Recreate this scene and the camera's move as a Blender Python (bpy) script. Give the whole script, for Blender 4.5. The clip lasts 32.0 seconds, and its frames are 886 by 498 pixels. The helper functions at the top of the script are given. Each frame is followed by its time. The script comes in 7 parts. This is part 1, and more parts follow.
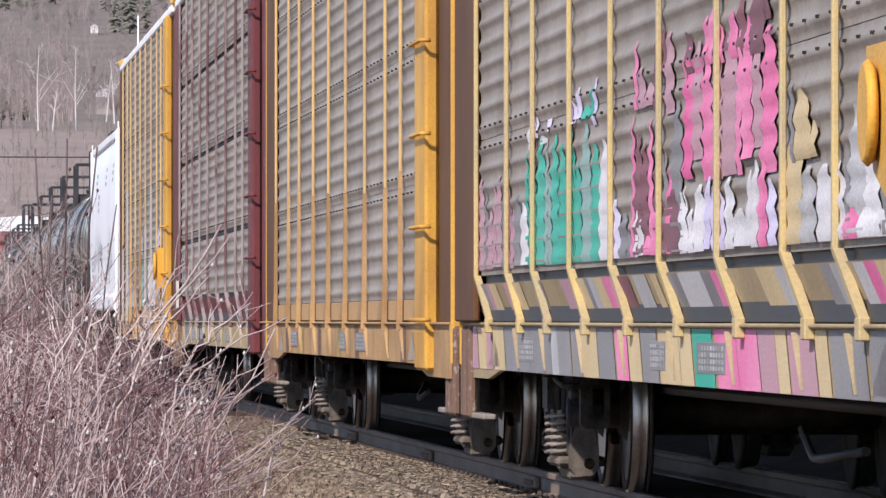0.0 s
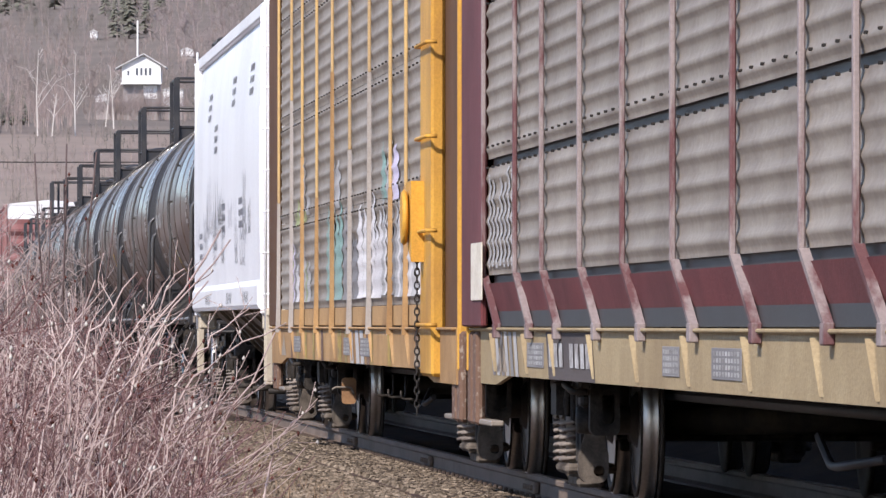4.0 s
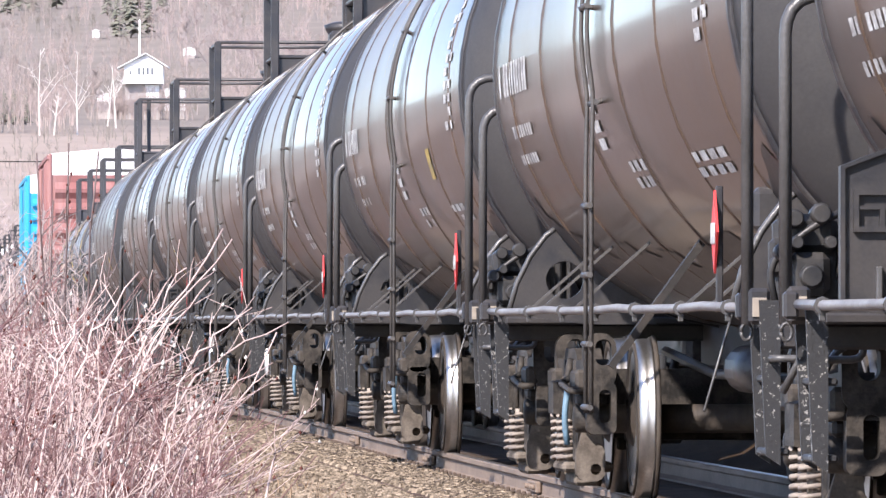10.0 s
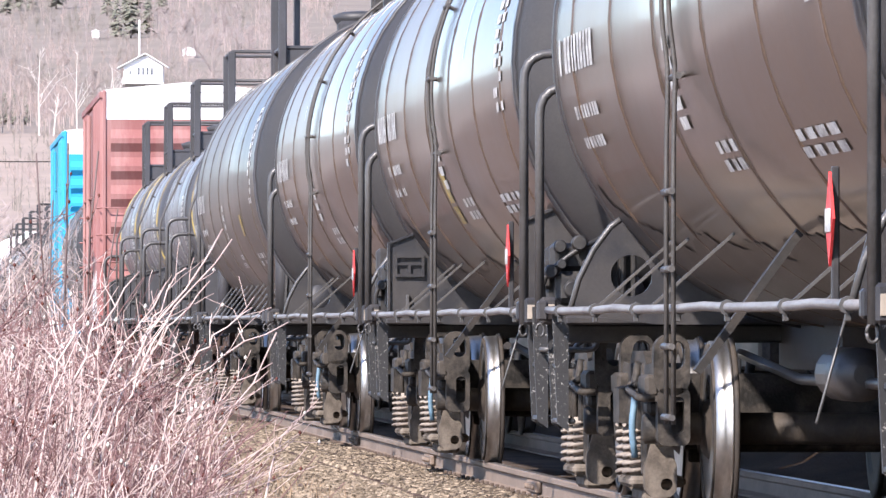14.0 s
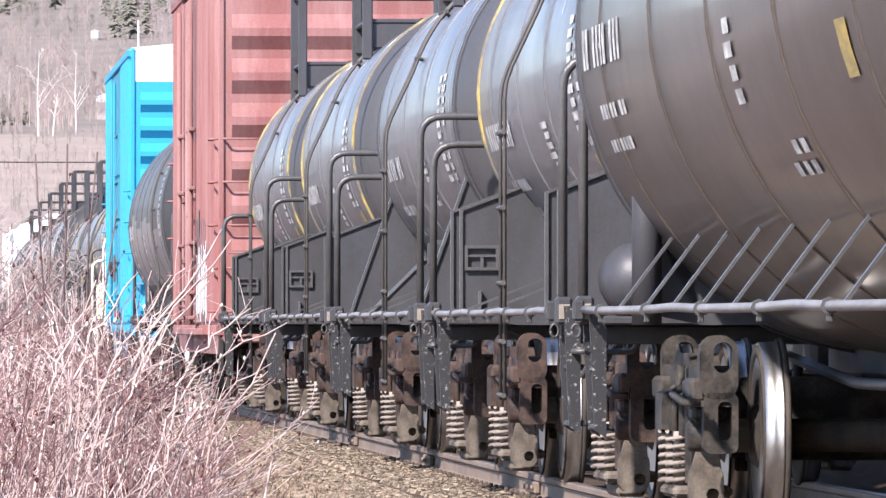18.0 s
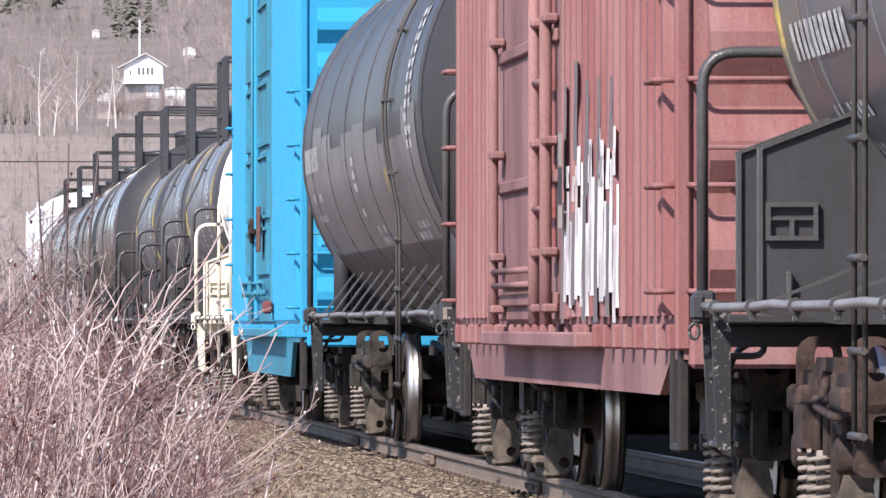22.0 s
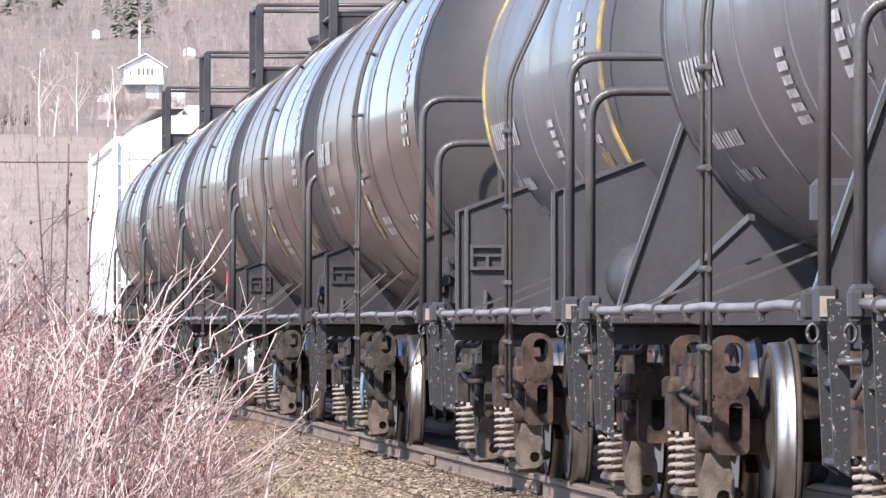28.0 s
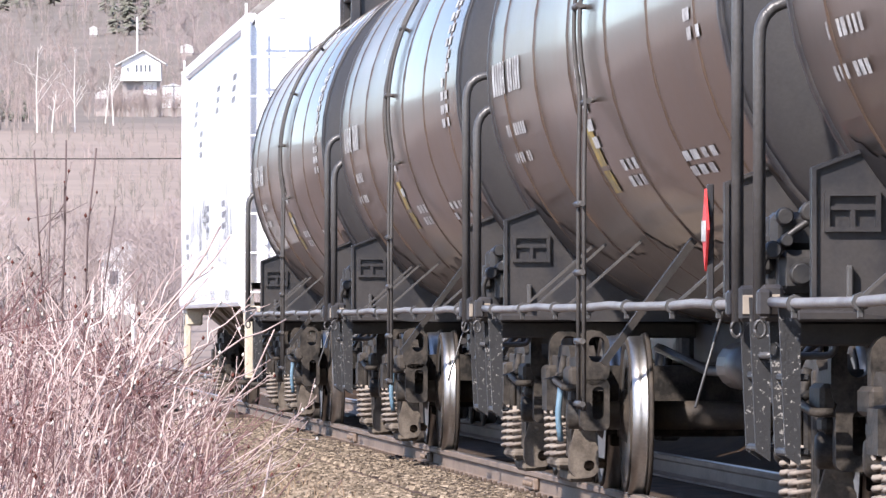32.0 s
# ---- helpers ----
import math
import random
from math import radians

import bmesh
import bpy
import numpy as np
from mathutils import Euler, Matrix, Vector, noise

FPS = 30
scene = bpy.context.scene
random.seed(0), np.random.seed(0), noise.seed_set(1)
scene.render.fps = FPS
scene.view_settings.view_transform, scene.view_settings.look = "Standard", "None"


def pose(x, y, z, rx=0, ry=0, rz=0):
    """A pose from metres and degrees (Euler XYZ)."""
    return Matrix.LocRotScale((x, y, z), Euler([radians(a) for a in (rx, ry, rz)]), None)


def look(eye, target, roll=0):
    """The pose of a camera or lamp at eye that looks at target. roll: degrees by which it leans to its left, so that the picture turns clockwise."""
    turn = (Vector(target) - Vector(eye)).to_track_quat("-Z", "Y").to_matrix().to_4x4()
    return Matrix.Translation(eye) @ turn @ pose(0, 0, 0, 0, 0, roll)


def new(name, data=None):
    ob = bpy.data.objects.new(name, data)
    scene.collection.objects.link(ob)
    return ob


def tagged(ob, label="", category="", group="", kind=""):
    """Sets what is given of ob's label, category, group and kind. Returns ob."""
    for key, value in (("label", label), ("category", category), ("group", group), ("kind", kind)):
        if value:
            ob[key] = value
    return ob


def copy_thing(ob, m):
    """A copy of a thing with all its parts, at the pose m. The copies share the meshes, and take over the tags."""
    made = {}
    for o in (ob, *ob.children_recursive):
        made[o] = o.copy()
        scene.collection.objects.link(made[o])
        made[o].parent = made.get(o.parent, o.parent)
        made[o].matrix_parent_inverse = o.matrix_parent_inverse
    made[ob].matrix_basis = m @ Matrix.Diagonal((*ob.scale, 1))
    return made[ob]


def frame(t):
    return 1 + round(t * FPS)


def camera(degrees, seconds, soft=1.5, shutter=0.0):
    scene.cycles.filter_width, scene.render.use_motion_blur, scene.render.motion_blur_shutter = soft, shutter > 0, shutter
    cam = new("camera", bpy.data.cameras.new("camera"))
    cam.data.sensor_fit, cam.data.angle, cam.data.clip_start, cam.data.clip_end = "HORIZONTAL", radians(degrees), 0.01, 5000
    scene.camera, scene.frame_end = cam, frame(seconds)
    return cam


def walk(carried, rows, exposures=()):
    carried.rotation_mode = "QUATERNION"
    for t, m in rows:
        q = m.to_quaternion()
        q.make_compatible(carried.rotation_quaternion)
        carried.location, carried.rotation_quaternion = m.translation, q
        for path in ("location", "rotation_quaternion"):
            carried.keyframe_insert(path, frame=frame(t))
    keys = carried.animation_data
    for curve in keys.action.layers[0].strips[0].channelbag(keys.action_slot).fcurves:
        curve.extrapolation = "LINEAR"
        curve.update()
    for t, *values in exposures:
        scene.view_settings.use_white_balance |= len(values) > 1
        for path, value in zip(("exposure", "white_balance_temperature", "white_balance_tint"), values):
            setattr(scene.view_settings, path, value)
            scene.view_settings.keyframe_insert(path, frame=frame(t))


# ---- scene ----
# The world: the rail tops lie at z = 0, the camera stands 5 m beside the line and looks along it
cam = camera(2 * math.degrees(math.atan(784 / 15750)), 32.0, soft=1.45)
FOCAL = 15750.0
TILT = 0.008535                     # radians above level
TRACK_X, TRACK_M = 5.0, 0.06034     # centre line: x = TRACK_X - TRACK_M * y
HEADING = math.degrees(math.atan(TRACK_M))
SPEED, SLOWING = 14.914, -0.0123

# small shakes of the tripod: seconds, then turns to the left and up in units of 1 / FOCAL
SHAKE = [(0, -2.6, -9), (0.5, -0.8, -1.2), (1, -1.4, 5), (1.5, -2.4, 9.6), (2, -4, 3.2), (2.5, -7, 0.5), (3.3, -5, 0), (4.5, -2, 0),
         (5, 0, 0), (6, 0, 0), (6.5, 0, -3), (7, 0, -3.6), (7.5, 0, -1.5), (8, 0, 0), (8.5, -1, 0), (9, 0, 0), (10, 0, -1), (12, 0, 0),
         (13, -0.5, 0), (14, -0.5, -0.8), (14.5, 0, -1), (16.5, -2.4, -1), (17, -2.4, 0), (17.5, -2.4, 1), (18, -2.2, 0), (19, -2, -1),
         (20, 0, -1), (22, 0, -1), (23.5, 0, 0), (24.5, 0, -1), (25, 0, -3), (25.5, 0, -5.5), (26.5, 0, -2), (27.5, 0, 0), (28, 0, 0),
         (28.5, 0, -1.5), (29, 1.8, -6), (29.5, 4.9, -1.5), (30, 4.9, -3), (30.5, -1, -1.5), (31, -1, -1.5), (31.5, 1.6, -4.5), (32, -4.2, -6)]
walk(cam, [(t, pose(0, 0, 1.0, 90 + math.degrees(TILT + dy / FOCAL), 0, math.degrees(dx / FOCAL))) for t, dx, dy in SHAKE],
     [(t, e + 0.2, 6500, 17) for t, e in ((0, 0.1), (2.5, 0.1), (5, 0.1), (7, -0.1), (8, 0.0), (8.6, 0.32), (9.5, 0.98), (11, 1.14), (14, 1.14), (18, 1.1), (21, 0.9), (22.5, 0.42), (24, 0.34), (25, 0.2), (27, 0.65), (28.5, 1.05), (30, 1.03), (32, 0.94))])

# ---- light ----
SUN_FROM = Vector((-0.52, -0.76, 0.74)).normalized()
world = bpy.data.worlds.new("sky")
scene.world = world
world.use_nodes = True
wn = world.node_tree
sky = wn.nodes.new("ShaderNodeTexSky")
sky.sky_type, sky.sun_disc = "NISHITA", False
sky.sun_elevation = math.asin(SUN_FROM.z)
sky.sun_rotation = math.atan2(SUN_FROM.x, SUN_FROM.y)
sky.air_density, sky.dust_density, sky.ozone_density = 0.7, 0.3, 2.2
wn.links.new(sky.outputs["Color"], wn.nodes["Background"].inputs["Color"])
wn.nodes["Background"].inputs["Strength"].default_value = 0.15
sun = new("sun", bpy.data.lights.new("sun", "SUN"))
sun.data.energy, sun.data.angle, sun.data.color = 4.2, radians(1.5), (1.0, 0.95, 0.88)
sun.matrix_world = look(SUN_FROM * 50, (0, 0, 0))

# ---- materials ----
MATS = {}


def mat(name, base, rough=0.6, metal=0.0, dirt=None, amount=0.4, scale=3.0, fine=60.0, bump=0.15, streak=1.0, coat=0.0, vary=0.0, gap=0.12, bias=0.0, island=0.0):
    """A worn surface: base colour, dirt in patches (streak > 1 draws it out upright), fine grain, bump, a shade per object."""
    if name in MATS:
        return MATS[name]
    m = bpy.data.materials.new(name)
    m.use_nodes = True
    nt = m.node_tree
    n, link = nt.nodes, nt.links.new
    bs = n["Principled BSDF"]
    co = n.new("ShaderNodeTexCoord")
    mp = n.new("ShaderNodeMapping")
    mp.inputs["Scale"].default_value = (1, 0.35, 1 / streak)
    link(co.outputs["Object"], mp.inputs["Vector"])
    big = n.new("ShaderNodeTexNoise")
    big.inputs["Scale"].default_value, big.inputs["Detail"].default_value = scale, 6
    big.inputs["Roughness"].default_value = 0.65
    link(mp.outputs["Vector"], big.inputs["Vector"])
    small = n.new("ShaderNodeTexNoise")
    small.inputs["Scale"].default_value, small.inputs["Detail"].default_value = fine, 4
    flat = n.new("ShaderNodeMapping")
    flat.inputs["Scale"].default_value = (1, 0.4, 1)
    link(co.outputs["Object"], flat.inputs["Vector"])
    link(flat.outputs["Vector"], small.inputs["Vector"])
    ramp = n.new("ShaderNodeMapRange")
    ramp.inputs["From Min"].default_value, ramp.inputs["From Max"].default_value = 0.5 - gap + bias, 0.5 + gap + bias
    ramp.inputs["To Max"].default_value = amount
    link(big.outputs["Fac"], ramp.inputs["Value"])
    mix = n.new("ShaderNodeMix")
    mix.data_type = "RGBA"
    mix.inputs["A"].default_value = (*base, 1)
    d = dirt or tuple(c * 0.45 for c in base)
    mix.inputs["B"].default_value = (*d, 1)
    link(ramp.outputs["Result"], mix.inputs["Factor"])
    hv = n.new("ShaderNodeHueSaturation")
    fr = n.new("ShaderNodeMapRange")
    fr.inputs["To Min"].default_value, fr.inputs["To Max"].default_value = 0.75, 1.25
    link(small.outputs["Fac"], fr.inputs["Value"])
    val = fr.outputs["Result"]
    if vary or island:
        ob = n.new("ShaderNodeObjectInfo" if vary else "ShaderNodeNewGeometry")
        vr = n.new("ShaderNodeMapRange")
        vr.inputs["To Min"].default_value, vr.inputs["To Max"].default_value = 1 - (vary or island), 1 + (vary or island)
        link(ob.outputs["Random" if vary else "Random Per Island"], vr.inputs["Value"])
        mul = n.new("ShaderNodeMath")
        mul.operation = "MULTIPLY"
        link(val, mul.inputs[0])
        link(vr.outputs["Result"], mul.inputs[1])
        val = mul.outputs["Value"]
    link(val, hv.inputs["Value"])
    link(mix.outputs["Result"], hv.inputs["Color"])
    link(hv.outputs["Color"], bs.inputs["Base Color"])
    rr = n.new("ShaderNodeMapRange")
    rr.inputs["To Min"].default_value, rr.inputs["To Max"].default_value = max(0.05, rough - 0.1), min(1, rough + 0.15)
    link(big.outputs["Fac"], rr.inputs["Value"])
    link(rr.outputs["Result"], bs.inputs["Roughness"])
    bs.inputs["Metallic"].default_value = metal
    if rough >= 0.85:
        bs.inputs["Specular IOR Level"].default_value = 0.05
    bs.inputs["Coat Weight"].default_value, bs.inputs["Coat Roughness"].default_value = coat, 0.12
    if bump:
        bp = n.new("ShaderNodeBump")
        bp.inputs["Strength"].default_value, bp.inputs["Distance"].default_value = bump, 0.02
        link(small.outputs["Fac"], bp.inputs["Height"])
        link(bp.outputs["Normal"], bs.inputs["Normal"])
    MATS[name] = m
    return m


black_paint = mat("black_paint", (0.022, 0.022, 0.025), 0.4, dirt=(0.052, 0.046, 0.042), amount=0.6, scale=3.5, gap=0.08, bump=0.06)
steel_dark = mat("steel_dark", (0.016, 0.015, 0.014), 0.6, dirt=(0.036, 0.029, 0.024), amount=0.7, scale=4)
truck_steel = mat("truck_steel", (0.017, 0.016, 0.015), 0.55, dirt=(0.075, 0.064, 0.054), amount=0.75, scale=9, gap=0.1, bump=0.2)
truck_rust = mat("truck_rust", (0.027, 0.020, 0.018), 0.65, dirt=(0.088, 0.058, 0.047), amount=0.8, scale=9, gap=0.1, bump=0.2)
spring_steel = mat("spring_steel", (0.13, 0.105, 0.09), 0.65, dirt=(0.32, 0.275, 0.225), amount=0.8, scale=9)
wheel_steel = mat("wheel_steel", (0.032, 0.028, 0.026), 0.6, dirt=(0.10, 0.08, 0.06), amount=0.6, scale=4)
tread_steel = mat("tread_steel", (0.50, 0.48, 0.455), 0.34, 1.0, amount=0.25, scale=6, bump=0.03)
tank_brown = mat("tank_brown", (0.040, 0.030, 0.024), 0.30, dirt=(0.102, 0.064, 0.042), amount=0.8, scale=0.7, fine=30, streak=3, bump=0.012, coat=0.5)
tank_grey = mat("tank_grey", (0.118, 0.118, 0.126), 0.42, dirt=(0.072, 0.070, 0.070), amount=0.7, scale=1.0, fine=30, streak=4, bump=0.012, coat=0.2)
tank_tan = mat("tank_tan", (0.070, 0.056, 0.045), 0.42, dirt=(0.05, 0.042, 0.035), amount=0.7, scale=0.9, fine=30, streak=4, bump=0.02, coat=0.3)
tank_cream = mat("tank_cream", (0.88, 0.865, 0.82), 0.5, dirt=(0.45, 0.38, 0.26), amount=0.5, scale=1.2, streak=5, bump=0.05)
cream_paint = mat("cream_paint", (0.80, 0.75, 0.63), 0.5, dirt=(0.50, 0.42, 0.30), amount=0.5, scale=4)
grey_frame = mat("grey_frame", (0.046, 0.046, 0.052), 0.5, dirt=(0.028, 0.027, 0.027), amount=0.8, scale=2.5, streak=2, bump=0.06)
pipe_grey = mat("pipe_grey", (0.078, 0.076, 0.075), 0.34, dirt=(0.040, 0.038, 0.037), amount=0.6, scale=3)
pipe_pale = mat("pipe_pale", (0.21, 0.20, 0.195), 0.5, dirt=(0.10, 0.092, 0.088), amount=0.6, scale=4)
ladder_steel = mat("ladder_steel", (0.055, 0.052, 0.05), 0.5, dirt=(0.09, 0.08, 0.07), amount=0.5, scale=5)
step_steel = mat("step_steel", (0.020, 0.020, 0.021), 0.5, dirt=(0.42, 0.40, 0.37), amount=0.6, scale=38, gap=0.02, bias=0.12, fine=90)
tank_dark = mat("tank_dark", (0.036, 0.031, 0.029), 0.5, dirt=(0.06, 0.05, 0.044), amount=0.7, scale=1.0, fine=30, streak=4, bump=0.02, coat=0.1)
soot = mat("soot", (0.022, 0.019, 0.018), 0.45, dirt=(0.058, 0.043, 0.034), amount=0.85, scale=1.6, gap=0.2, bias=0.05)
patch_grey = mat("patch_grey", (0.140, 0.134, 0.137), 0.4, dirt=(0.08, 0.078, 0.077), amount=0.7, scale=1.2, streak=4, bump=0.01, coat=0.3)
head_grey = mat("head_grey", (0.060, 0.061, 0.066), 0.45, dirt=(0.05, 0.048, 0.048), amount=0.5, scale=1.0, bump=0.03, coat=0.1)
truck_black = mat("oily_black", (0.016, 0.016, 0.017), 0.45, dirt=(0.05, 0.045, 0.04), amount=0.6, scale=8, bump=0.1)
head_black = mat("head_black", (0.032, 0.032, 0.034), 0.5, dirt=(0.06, 0.055, 0.05), amount=0.5, scale=1.0, bump=0.05)
yellow_paint = mat("yellow_paint", (0.66, 0.36, 0.055), 0.5, dirt=(0.34, 0.17, 0.05), amount=0.7, scale=2, streak=3)
sill_yellow = mat("sill_yellow", (0.50, 0.315, 0.145), 0.65, dirt=(0.24, 0.135, 0.062), amount=0.75, scale=1.3, streak=2)
sill_tan = mat("sill_tan", (0.42, 0.33, 0.19), 0.65, dirt=(0.25, 0.18, 0.10), amount=0.7, scale=1.3, streak=2)
maroon_worn = mat("maroon_worn", (0.30, 0.25, 0.24), 0.55, dirt=(0.13, 0.05, 0.052), amount=0.9, bias=0.02, gap=0.05, scale=4, streak=4)
# bank and track bed: the shade under and behind the train is in these colours
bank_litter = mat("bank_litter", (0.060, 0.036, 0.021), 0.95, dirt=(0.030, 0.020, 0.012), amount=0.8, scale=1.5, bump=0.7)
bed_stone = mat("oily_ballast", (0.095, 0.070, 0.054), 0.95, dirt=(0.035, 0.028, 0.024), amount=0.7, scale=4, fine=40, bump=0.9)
maroon_paint = mat("maroon_paint", (0.165, 0.042, 0.044), 0.55, dirt=(0.09, 0.035, 0.035), amount=0.6, scale=2, streak=3)
# yellow paint as it looks in shade, for end bays and rear doors
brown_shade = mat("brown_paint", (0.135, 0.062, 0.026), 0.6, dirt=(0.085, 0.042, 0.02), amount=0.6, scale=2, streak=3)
galvanised = mat("galvanised", (0.315, 0.272, 0.222), 0.55, 0.0, dirt=(0.185, 0.152, 0.12), amount=0.75, scale=1.6, fine=25, streak=3, vary=0.08)
post_white = mat("post_white", (0.42, 0.39, 0.36), 0.6, dirt=(0.33, 0.29, 0.25), amount=0.7, scale=3, streak=3)
truck_dust = mat("truck_dust", (0.165, 0.14, 0.115), 0.85, dirt=(0.06, 0.05, 0.042), amount=0.8, scale=7)
post_pale = mat("post_pale", (0.38, 0.30, 0.21), 0.6, dirt=(0.26, 0.215, 0.17), amount=0.7, scale=2, streak=3)
rust_steel = mat("rust_steel", (0.15, 0.085, 0.055), 0.8, dirt=(0.36, 0.30, 0.24), amount=0.7, scale=22, gap=0.03, bias=0.1)
rust_tan = mat("rust_tan", (0.33, 0.18, 0.08), 0.75, dirt=(0.2, 0.1, 0.05), amount=0.6, scale=5)
white_paint = mat("white_paint", (0.86, 0.87, 0.89), 0.36, dirt=(0.68, 0.68, 0.69), amount=0.5, scale=0.9, streak=5, bump=0.04)
hopper_cream = mat("hopper_cream", (0.55, 0.49, 0.38), 0.6, dirt=(0.33, 0.27, 0.19), amount=0.6, scale=2, streak=3)
# dark brown that carries the shadow below the hopper body
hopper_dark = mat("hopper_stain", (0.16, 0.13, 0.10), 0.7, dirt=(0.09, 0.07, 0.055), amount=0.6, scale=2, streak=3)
red_paint = mat("red_paint", (0.225, 0.092, 0.086), 0.65, dirt=(0.33, 0.20, 0.19), amount=0.7, scale=2.6, streak=9, bias=0.04)
red_dusty = mat("red_dusty", (0.30, 0.165, 0.155), 0.75, dirt=(0.15, 0.075, 0.072), amount=0.8, scale=2, streak=5)
blue_paint = mat("blue_paint", (0.025, 0.29, 0.49), 0.5, dirt=(0.045, 0.26, 0.40), amount=0.55, scale=1.2, streak=4)
blue_worn = mat("blue_worn", (0.05, 0.185, 0.25), 0.65, dirt=(0.03, 0.30, 0.44), amount=0.6, scale=4, streak=2)
roof_white = mat("roof_white", (0.82, 0.82, 0.81), 0.5, dirt=(0.68, 0.67, 0.65), amount=0.4, scale=1.2)
mark_white = mat("mark_white", (0.58, 0.58, 0.56), 0.6, dirt=(0.20, 0.18, 0.17), amount=0.8, scale=10)
mark_yellow = mat("mark_yellow", (0.45, 0.31, 0.06), 0.6, dirt=(0.17, 0.14, 0.08), amount=0.8, scale=9)
ring_yellow = mat("ring_yellow", (0.36, 0.27, 0.08), 0.6, dirt=(0.10, 0.095, 0.09), amount=0.9, scale=2.2, gap=0.06, bias=-0.03)
mark_red = mat("mark_red", (0.60, 0.04, 0.04), 0.5, amount=0.3, scale=8)
mark_black = mat("mark_black", (0.03, 0.03, 0.03), 0.7, amount=0.3, scale=8)
hose_blue = mat("hose_blue", (0.12, 0.21, 0.28), 0.6, amount=0.4, scale=8)
rubber = mat("rubber", (0.02, 0.02, 0.02), 0.7, amount=0.3)
rail_rust = mat("rail_rust", (0.20, 0.15, 0.115), 0.75, dirt=(0.12, 0.085, 0.065), amount=0.6, scale=3)
rail_head = mat("rail_head", (0.42, 0.38, 0.35), 0.3, 0.9, amount=0.3, scale=5, bump=0.03)
tie_wood = mat("tie_wood", (0.085, 0.07, 0.06), 0.9, dirt=(0.14, 0.12, 0.10), amount=0.6, scale=3, bump=0.4)
plate_steel = mat("plate_steel", (0.12, 0.085, 0.065), 0.8, amount=0.5)
ballast_mat = mat("ballast_stone", (0.255, 0.205, 0.152), 0.9, dirt=(0.085, 0.066, 0.052), amount=0.7, scale=8, fine=120, bump=0.5, island=0.6)
grass_mat = mat("dead_grass", (0.27, 0.195, 0.125), 0.9, dirt=(0.13, 0.088, 0.07), amount=0.7, scale=6, island=0.5)
twig_mat = mat("twig_bark", (0.20, 0.108, 0.104), 0.6, dirt=(0.085, 0.04, 0.04), amount=0.8, scale=5, fine=80)
twig_dark = mat("twig_dark", (0.12, 0.085, 0.08), 0.7, dirt=(0.07, 0.045, 0.042), amount=0.7, scale=5, fine=80)
twig_pale = mat("twig_pale", (0.56, 0.45, 0.415), 0.45, dirt=(0.24, 0.155, 0.145), amount=0.7, scale=5, fine=80)
catkin_mat = mat("catkin", (0.60, 0.57, 0.52), 0.9, amount=0.3, scale=30)
bud_mat = mat("dry_bud", (0.13, 0.05, 0.04), 0.9, amount=0.4, scale=30)
wood_far = mat("far_bare_wood", (0.36, 0.29, 0.27), 0.9, dirt=(0.17, 0.16, 0.138), amount=0.9, scale=0.03, gap=0.07, fine=1)
wood_grey = mat("pale_bare_wood", (0.34, 0.285, 0.275), 0.9, dirt=(0.24, 0.195, 0.19), amount=0.6, scale=0.4, fine=5)
wood_pale = mat("birch_bark", (0.62, 0.58, 0.54), 0.8, dirt=(0.40, 0.36, 0.33), amount=0.5, scale=0.5, fine=4)
# conifer green with the haze of distance mixed into both tones
fir_mat = mat("fir_green", (0.165, 0.172, 0.135), 0.9, dirt=(0.23, 0.21, 0.18), amount=0.6, scale=0.3, fine=3)
house_white = mat("house_siding", (0.82, 0.81, 0.79), 0.7, amount=0.15, scale=0.5)
house_roof = mat("house_roof", (0.62, 0.61, 0.60), 0.8, amount=0.3, scale=0.5)
window_dark = mat("window_glass", (0.10, 0.11, 0.13), 0.15, amount=0.2, scale=0.5, bump=0)

for low, names in ((0.15, ("wheel_steel", "truck_rust", "truck_steel")), (0.35, ("head_black", "steel_dark", "tank_tan")), (0.2, ("blue_paint", "blue_worn", "red_paint", "red_dusty", "maroon_paint", "maroon_worn", "brown_paint", "yellow_paint", "sill_yellow", "sill_tan"))):
    for k in names:
        MATS[k].node_tree.nodes["Principled BSDF"].inputs["Specular IOR Level"].default_value = low

PINK = mat("spray_pink", (0.72, 0.12, 0.30), 0.6, dirt=(0.80, 0.35, 0.50), amount=0.6, scale=2, streak=4)
GREEN = mat("spray_green", (0.02, 0.36, 0.25), 0.6, dirt=(0.10, 0.48, 0.36), amount=0.6, scale=2, streak=4)
LILAC = mat("spray_lilac", (0.58, 0.52, 0.70), 0.6, dirt=(0.75, 0.72, 0.80), amount=0.6, scale=2, streak=4)
DARKRED = mat("spray_plum", (0.16, 0.07, 0.08), 0.6, dirt=(0.30, 0.10, 0.12), amount=0.6, scale=2, streak=4)
WHITE = mat("spray_white", (0.74, 0.72, 0.71), 0.6, dirt=(0.5, 0.48, 0.48), amount=0.6, scale=2, streak=4)
ROSE = mat("spray_rose", (0.50, 0.26, 0.30), 0.6, dirt=(0.40, 0.28, 0.30), amount=0.6, scale=2, streak=4)
BUFF = mat("spray_buff", (0.62, 0.48, 0.26), 0.6, dirt=(0.48, 0.36, 0.18), amount=0.6, scale=2, streak=4)
SMOKE = mat("spray_grey", (0.20, 0.19, 0.19), 0.6, dirt=(0.30, 0.29, 0.28), amount=0.6, scale=2, streak=4)
MINT = mat("spray_mint", (0.22, 0.40, 0.35), 0.6, dirt=(0.30, 0.36, 0.33), amount=0.7, scale=2, streak=4)
LIME = mat("spray_lime", (0.36, 0.42, 0.16), 0.6, dirt=(0.32, 0.34, 0.22), amount=0.7, scale=2, streak=4)
